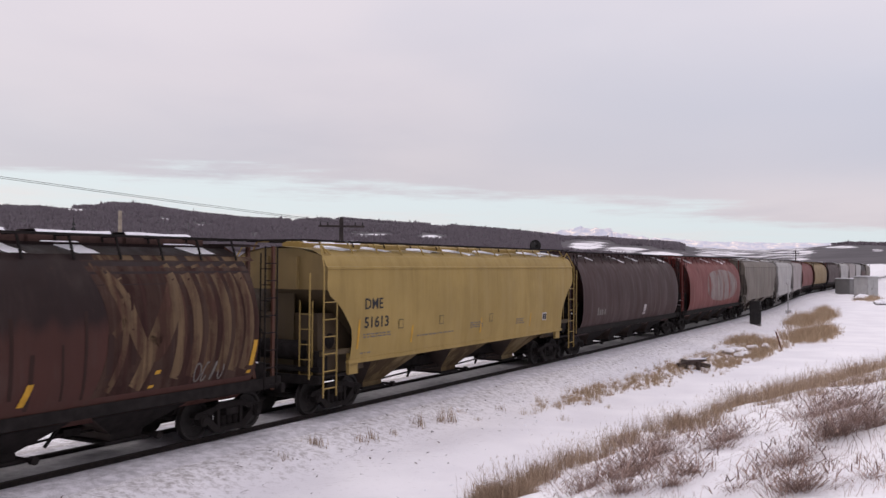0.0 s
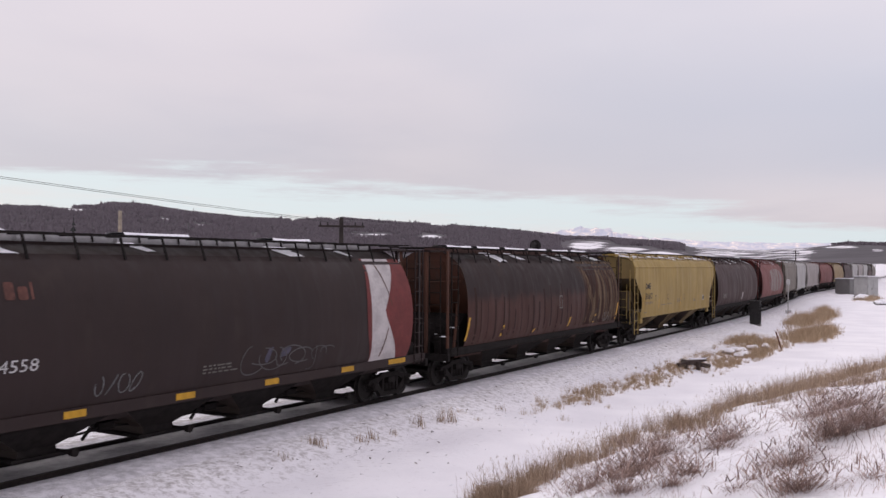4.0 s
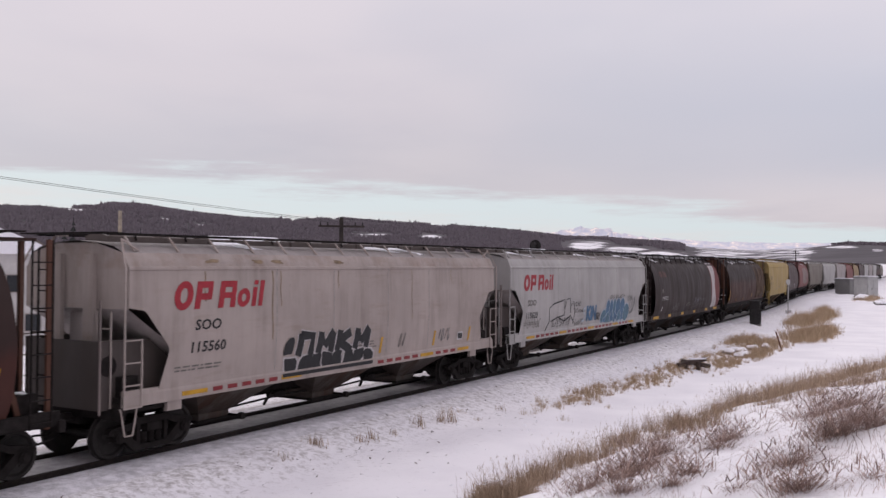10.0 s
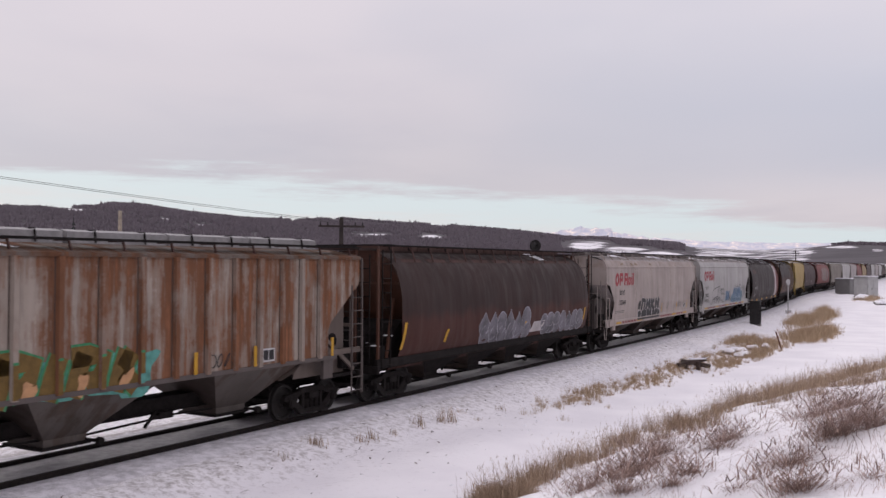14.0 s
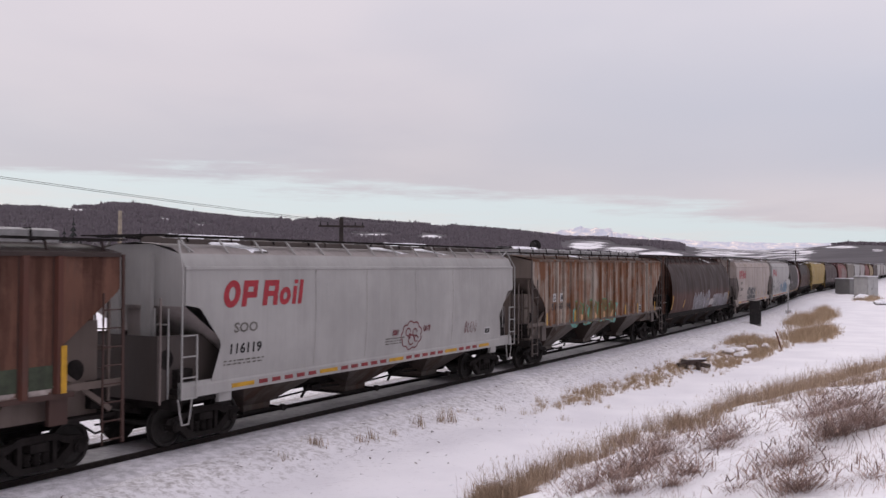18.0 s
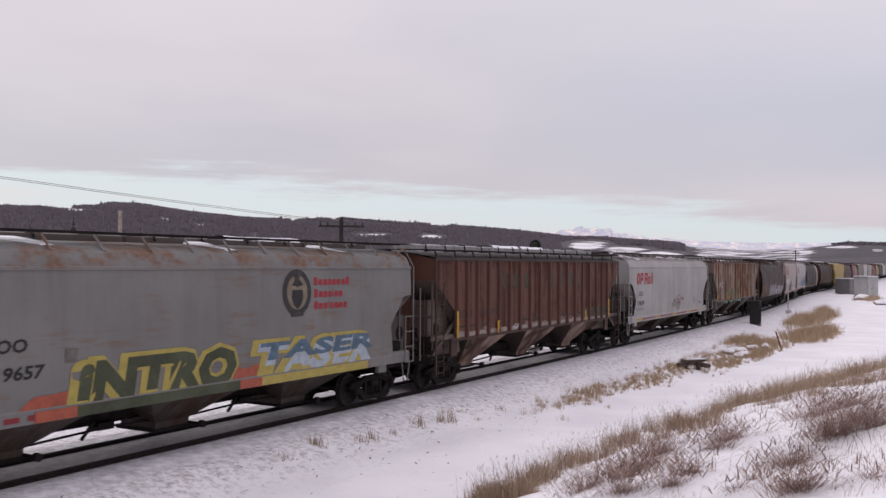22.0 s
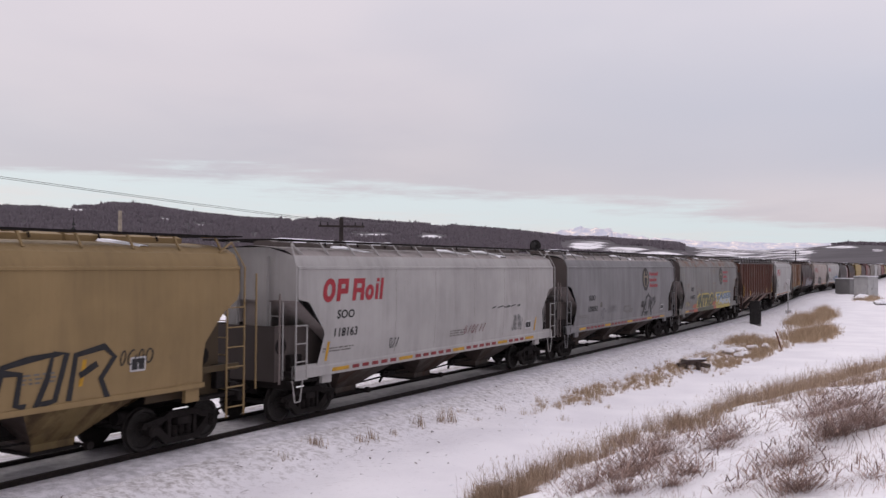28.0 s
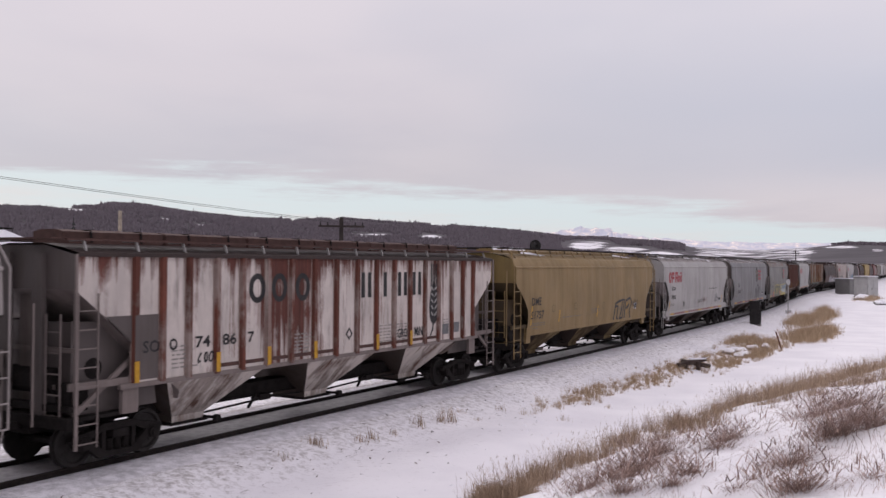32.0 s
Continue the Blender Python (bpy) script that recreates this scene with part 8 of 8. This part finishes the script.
def make_cabinets():
    for s, d, w, l, h, mat, label in ((145.5, 4.6, 2.5, 2.6, 2.35, CABINET, "tall grey metal relay cabinet beside the track"), (133.5, 8.3, 2.7, 2.2, 3.0, CABINET2, "pale grey metal equipment house with a snowy roof")):
        at = thing("relay_cabinet", stand_at(s, d, -28), label, "relay cabinet", "relay cabinets by the track")
        bm = bmesh.new()
        rounded_box(bm, -w / 2, w / 2, -l / 2, l / 2, 0.15, h, 0.05)
        part("housing", bm, mat, at)
        bm = bmesh.new()
        rounded_box(bm, -w / 2 - 0.12, w / 2 + 0.12, -l / 2 - 0.12, l / 2 + 0.12, h, h + 0.12, 0.03)
        part("roof", bm, mat, at)
        bm = bmesh.new()
        rounded_box(bm, -w / 2 - 0.05, w / 2 + 0.05, -l / 2 - 0.05, l / 2 + 0.05, h + 0.12, h + 0.22, 0.05)
        part("snow_cover", bm, CAP_SNOW, at, "snow on the roof")
        for k in (-0.25, 0.25):
            bm = bmesh.new()
            rounded_box(bm, k * w - 0.22 * w, k * w + 0.22 * w, -l / 2 - 0.04, -l / 2 - 0.004, 0.3, h - 0.2, 0.015)
            door = part("door", bm, mat, at)
            bm = bmesh.new()
            box(bm, k * w + 0.12 * w, k * w + 0.15 * w, -l / 2 - 0.07, -l / 2 - 0.04, 1.2, 1.5)
            part("handle", bm, BLACK_IRON, door)
        bm = bmesh.new()
        box(bm, -w / 2 - 0.1, w / 2 + 0.1, -l / 2 - 0.1, l / 2 + 0.1, -0.3, 0.15)
        part("base", bm, STONE, at)


def make_signal():
    """The round target of a signal that looks over the wagons from the far side."""
    x, y, h = on_line(27.6, -3.3)
    at = thing("railway_signal", pose(x, y, -0.5, 0, 0, math.degrees(h)), "black railway signal with a round target", "railway signal")
    bm = bmesh.new()
    rod(bm, (0, 0, 0), (0, 0, 5.2), 0.08, 10)
    part("mast", bm, BLACK_IRON, at)
    bm = bmesh.new()
    rod(bm, (-0.10, 0, 5.50), (-0.06, 0, 5.50), 0.30, 28)
    target = part("target", bm, BLACK_IRON, at, "round black target disc")
    bm = bmesh.new()
    for k in range(28):
        a, b = 2 * math.pi * k / 28, 2 * math.pi * (k + 1) / 28
        rod(bm, (-0.12, 0.29 * math.cos(a), 5.50 + 0.29 * math.sin(a)), (-0.12, 0.29 * math.cos(b), 5.50 + 0.29 * math.sin(b)), 0.018, 5)
    part("rim", bm, STEEL_DARK, target)
    bm = bmesh.new()
    rod(bm, (-0.16, 0, 5.50), (0.28, 0, 5.50), 0.11, 14)
    part("lamp_housing", bm, BLACK_IRON, at)
    bm = bmesh.new()
    rod(bm, (-0.40, 0, 5.54), (-0.16, 0, 5.54), 0.14, 14, 0.13)
    part("hood", bm, BLACK_IRON, at)
    bm = bmesh.new()
    box(bm, -0.3, 0.3, -0.3, 0.3, -0.3, 0.25)
    part("base", bm, STONE, at)


def utility_pole(x, y, top, arm, turn, mat, label, arms=1, cross=0.12):
    z = float(ground_height(np.array([x]), np.array([y]))[0])
    at = thing("utility_pole", pose(x, y, z - 0.3, 0, 0, turn), label, "utility pole", "poles of the wire line")
    h = top - z + 0.3
    bm = bmesh.new()
    rod(bm, (0, 0, 0), (0, 0, h), 0.17, 10, 0.12)
    part("pole", bm, mat, at, smooth=True)
    for k in range(arms):
        bm = bmesh.new()
        bar(bm, (-arm / 2, -0.14, h - 0.55 - 0.6 * k), (arm / 2, -0.14, h - 0.55 - 0.6 * k), cross, cross)
        cross_arm = part("crossarm", bm, mat, at)
        for i in (-0.46, -0.3, 0.3, 0.46):
            bm = bmesh.new()
            rod(bm, (arm * i, -0.14, h - 0.49 - 0.6 * k), (arm * i, -0.14, h - 0.30 - 0.6 * k), 0.045, 8, 0.03)
            part("insulator", bm, BLACK_IRON, cross_arm)
    return at


def make_wires():
    """Two thin wires from the crossarm of the trackside pole to the next pole, nearer the camera."""
    for off in (-0.35, 0.35):
        a, b = Vector((-5.9 + off, 53.0, 6.36)), Vector((-24.3 + off * 0.7, 25.8 + off, 8.05))
        bm = bmesh.new()
        pts = [a.lerp(b, t) + Vector((0, 0, -0.10 * 4 * t * (1 - t))) for t in [i / 24 for i in range(25)]]
        for p, q in zip(pts, pts[1:]):
            rod(bm, p, q, 0.010, 5)
        ob = new("overhead_wire", to_mesh("overhead_wire", bm, BLACK_IRON))
        tagged(ob, "thin dark overhead wire sagging between poles", "wire", "overhead wires")
    utility_pole(-24.3, 25.8, 8.45, 1.8, 55, POLE_WOOD, "wooden pole that carries the overhead wires")


def make_debris():
    x, y, h = on_line(24.3, 5.6)
    z = float(ground_height(np.array([x]), np.array([y]))[0])
    at = thing("timber_stack", pose(x, y, z, 0, 0, math.degrees(h) - 45), "dark old timbers dumped in the snow", "timber")
    for m, l, w in ((pose(0.0, 0, 0.32, 0, -9, 6), 1.5, 0.19), (pose(0.35, 0.25, 0.22, 0, 10, -18), 1.3, 0.18), (pose(-0.25, 0.05, 0.12, 0, 62, 10), 0.6, 0.17), (pose(0.3, -0.05, 0.12, 0, 75, 30), 0.55, 0.16)):
        bm = bmesh.new()
        rounded_box(bm, -l / 2, l / 2, -w / 2, w / 2, -w / 2, w / 2, 0.02)
        part("timber", bm, TIMBER, at, m=m)
    bm = bmesh.new()
    rounded_box(bm, -0.1, 0.7, -0.09, 0.09, 0.44, 0.50, 0.025)
    part("snow_cover", bm, CAP_SNOW, at, "snow lying on a timber")
    rnd = random.Random(12)

    def stones(s0, d0, spread, count, size, label):
        for k in range(count):
            bm = bmesh.new()
            bmesh.ops.create_icosphere(bm, subdivisions=2, radius=1.0)
            sx, sy, sz = size * rnd.uniform(0.6, 1.4), size * rnd.uniform(0.6, 1.2), size * rnd.uniform(0.45, 0.8)
            for v in bm.verts:
                v.co *= 1 + 0.25 * noise.noise(v.co * 1.7 + Vector((k * 3.1, s0, 0)))
                v.co = Vector((v.co.x * sx, v.co.y * sy, v.co.z * sz))
            x, y, h = on_line(s0 + rnd.gauss(0, spread), d0 + rnd.gauss(0, spread * 0.25))
            z = float(ground_height(np.array([x]), np.array([y]))[0])
            rock = thing("boulder", pose(x, y, z + sz * 0.35, 0, 0, rnd.uniform(0, 360)), label, "boulder", "boulders on the verge")
            part("stone", bm, STONE, rock)
            bm = bmesh.new()
            bmesh.ops.create_icosphere(bm, subdivisions=2, radius=1.0)
            for v in bm.verts:
                v.co *= 1 + 0.25 * noise.noise(v.co * 1.7 + Vector((k * 3.1, s0, 0)))
                v.co = Vector((v.co.x * sx * 0.98, v.co.y * sy * 0.98, max(v.co.z, 0.15) * sz * 1.12))
            part("snow_cap", bm, CAP_SNOW, rock, "snow cap on the stone")

    stones(33.5, 5.8, 1.5, 9, 0.34, "grey boulder capped with snow on the verge")
    stones(66.0, 4.6, 0.6, 2, 0.45, "grey boulder capped with snow on the verge")
    stones(121.5, 8.3, 1.2, 4, 0.9, "large boulder under a rounded cap of snow")
    stones(104.0, 10.8, 2.0, 4, 0.5, "grey boulder capped with snow on the verge")
    x, y, h = on_line(37.2, 7.3)
    z = float(ground_height(np.array([x]), np.array([y]))[0])
    bm = bmesh.new()
    rod(bm, (0, 0, -0.1), (-0.34, 0.05, 1.0), 0.045, 8, 0.035)
    solid("iron_stake", bm, RUSTY_IRON, pose(x, y, z), "leaning rusty iron stake at the road's edge", "stake")


make_track_box()
make_round_sign()
make_cabinets()
make_signal()
utility_pole(-5.9, 53.0, 6.70, 2.65, 12, POLE_WOOD, "dark wooden utility pole with a crossarm")
utility_pole(-21.2, 60.0, 7.35, 0.5, 0, PALE_POLE, "short pale wooden pole", arms=0)
utility_pole(96.0, 249.0, 8.3, 2.4, 30, POLE_WOOD, "distant wooden utility pole with crossarms", arms=2)
make_wires()
make_debris()


# ---- the far country ----
HOUSE_WALL = plain_mat("house_wall", (0.30, 0.27, 0.255), 0.8, 0.2, 0.5)
HOUSE_ROOF = plain_mat("snowy_roof", (0.80, 0.79, 0.83), 0.8, 0.06, 0.5)
WINDOW_DARK = plain_mat("window_dark", (0.03, 0.032, 0.036), 0.2, 0.2)
# the twigs' grey-violet carries the distance haze in its colour
BARK = straw_mat("hazy_bare_twigs", (0.172, 0.149, 0.169), (0.215, 0.187, 0.211), thin=0.45)
FIR = straw_mat("fir_needles", (0.028, 0.030, 0.030), (0.060, 0.062, 0.060))


def away(az, r):
    x, y = r * math.sin(radians(az)), r * math.cos(radians(az))
    return x, y, float(ground_height(np.array([x]), np.array([y]))[0])


def farm_house(az, r, w, l, h, turn):
    x, y, z = away(az, r)
    at = thing("farm_building", pose(x, y, z - 1.0, 0, 0, turn), "distant farm building with a snow-covered roof", "building", "farm buildings across the valley")
    bm = bmesh.new()
    box(bm, -w / 2, w / 2, -l / 2, l / 2, 0, h + 1)
    part("walls", bm, HOUSE_WALL, at)
    bm = bmesh.new()
    prism(bm, [(-w / 2 - 0.6, h + 1), (w / 2 + 0.6, h + 1), (0, h + 1 + w * 0.28)], -l / 2 - 0.5, l / 2 + 0.5)
    part("roof", bm, HOUSE_ROOF, at)
    for k in (-0.25, 0.25):
        bm = bmesh.new()
        box(bm, k * w - 0.7, k * w + 0.7, -l / 2 - 0.08, -l / 2 - 0.02, 2.0, 3.4)
        part("window", bm, WINDOW_DARK, at)


for spot in ((-10.2, 420, 12, 22, 4, 60), (-9.6, 440, 9, 12, 3.5, 10), (-5.2, 430, 16, 30, 4.5, 70), (-4.3, 460, 14, 24, 4, 80), (-3.6, 445, 10, 14, 4, 20), (-1.2, 480, 12, 20, 4, 60), (-0.2, 490, 14, 26, 4.5, 75), (-24.6, 380, 10, 16, 4, 30)):
    farm_house(*spot)


def far_woods():
    """Bare woods on the hills: many small uneven crowns of bare twigs, and dark firs among them."""
    rng = np.random.default_rng(21)
    n = 34000
    az = rng.uniform(-29, 29, n)
    r = rng.uniform(420, 1800, n)
    x, y = r * np.sin(np.radians(az)), r * np.cos(np.radians(az))
    z = ground_height(x, y)
    rise = np.degrees(np.arctan2(z - 4.08, r))
    top = np.interp(az, [p[0] for p in SKYLINE], [p[1] for p in SKYLINE])
    open_land = field_mask(az, rise)
    keep = (rise > 0.22 * top) & (open_land < 0.10) & ((az < 20.5) | (rise > 0.9 * top)) & ((rise < 0.93 * top) | (patchy(x, y, 0.006, 4.0) > -0.2))
    x, y, z, r = x[keep], y[keep], z[keep], r[keep]
    # each tree: a few slender upright sprays of twigs
    k = 7
    roots = np.repeat(np.stack([x, y, z - 0.5], 1), k, axis=0)
    n = len(roots)
    roots[:, :2] += rng.normal(0, 1.6, (n, 2))
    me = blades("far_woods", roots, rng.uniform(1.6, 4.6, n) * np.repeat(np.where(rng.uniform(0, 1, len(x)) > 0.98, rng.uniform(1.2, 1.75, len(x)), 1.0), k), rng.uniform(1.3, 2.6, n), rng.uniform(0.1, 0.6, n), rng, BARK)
    tagged(new("far_woods", me), "bare dark winter woods on the far hills, grey-violet haze in their colour", "woods", kind="stuff")


def fir_tree(x, y, h, seed):
    rnd = random.Random(seed)
    z = float(ground_height(np.array([x]), np.array([y]))[0])
    at = thing("fir_tree", pose(x, y, z - 0.4), "dark fir tree in the valley", "tree", "firs in the valley")
    bm = bmesh.new()
    rod(bm, (0, 0, 0), (0, 0, h), h * 0.022, 7, 0.03)
    part("trunk", bm, POLE_WOOD, at)
    bm = bmesh.new()
    for lev in range(13):
        t = lev / 12
        zz, w = h * (0.10 + 0.88 * t), h * 0.20 * (1 - t) ** 0.8 + 0.12
        for k in range(9):
            a = 2 * math.pi * (k / 9 + lev * 0.17) + rnd.uniform(-0.2, 0.2)
            q = w * rnd.uniform(0.65, 1.2)
            tip = bm.verts.new((q * math.cos(a), q * math.sin(a), zz - q * 0.45))
            b0 = bm.verts.new((0.3 * q * math.cos(a + 0.9), 0.3 * q * math.sin(a + 0.9), zz - 0.05 * q))
            b1 = bm.verts.new((0.3 * q * math.cos(a - 0.9), 0.3 * q * math.sin(a - 0.9), zz - 0.05 * q))
            up = bm.verts.new((0, 0, zz + h * 0.06))
            bm.faces.new((tip, b0, up))
            bm.faces.new((tip, up, b1))
            bm.faces.new((tip, b1, b0))
    part("crown", bm, FIR, at)


def siding_house():
    """The pale clad house that shows between the wagons."""
    x, y, z = away(-26.6, 74)
    at = thing("house", pose(x, y, z, 0, 0, 22), "pale clad house with a snowy roof beyond the track", "house")
    bm = bmesh.new()
    box(bm, -5, 5, -4, 4, -0.3, 6.6)
    part("walls", bm, SIDING, at)
    for k in range(22):
        bm = bmesh.new()
        box(bm, -5.03, 5.03, -4.03, -4.0, 0.1 + 0.29 * k, 0.1 + 0.29 * k + 0.27)
        part("siding_board", bm, SIDING, at)
    bm = bmesh.new()
    prism(bm, [(-5.5, 6.6), (5.5, 6.6), (0, 8.9)], -4.5, 4.5)
    part("roof", bm, HOUSE_ROOF, at)
    for wx, wz in ((2.2, 3.9), (3.4, 1.2), (-1.5, 1.2), (-1.5, 3.9)):
        bm = bmesh.new()
        box(bm, wx - 0.55, wx + 0.55, -4.10, -4.035, wz, wz + 1.3)
        frame_part = part("window", bm, HOUSE_WALL, at)
        bm = bmesh.new()
        box(bm, wx - 0.47, wx + 0.47, -4.13, -4.105, wz + 0.08, wz + 1.22)
        part("pane", bm, WINDOW_DARK, frame_part)


SIDING = plain_mat("pale_siding", (0.50, 0.48, 0.47), 0.7, 0.1, 0.8)
siding_house()
far_woods()
for i, (az, r, h) in enumerate(((-25.2, 260, 15), (-23.3, 280, 14), (-22.5, 240, 15), (-22.0, 250, 18), (-21.6, 260, 13), (-20.6, 300, 11), (-18.3, 270, 16), (-16.9, 260, 13), (-16.1, 255, 13), (-24.4, 300, 13))):
    fx, fy, _ = away(az, r)
    fir_tree(fx, fy, h, 300 + i)


# ---- movement ----
def run(t):
    """How far the train has rolled after t seconds."""
    return 6.296 * t + 0.02797 * t * t


def motions():
    for car, at, bogie in CARS:
        rows = []
        for i in range(33):
            s = at + run(i)
            xa, ya, _ = on_line(s - bogie)
            xb, yb, _ = on_line(s + bogie)
            rows.append((float(i), pose((xa + xb) / 2, (ya + yb) / 2, 0, 0, 0, math.degrees(math.atan2(yb - ya, xb - xa)))))
        walk(car, rows)
    steps = 480
    turns = [(32.0 * i / steps, run(32.0 * i / steps) / 0.457) for i in range(steps + 1)]
    actions = {}
    for wheel in WHEELS:
        spot = wheel.matrix_basis.translation.copy()
        key = round(spot.x, 2)
        if key not in actions:
            walk(wheel, [(t, Matrix.Translation(spot) @ Matrix.Rotation(a, 4, "Y")) for t, a in turns])
            actions[key] = wheel.animation_data
        else:
            # every wheelset turns alike
            wheel.rotation_mode = "QUATERNION"
            keys = wheel.animation_data_create()
            keys.action = actions[key].action
            keys.action_slot = actions[key].action_slot


motions()
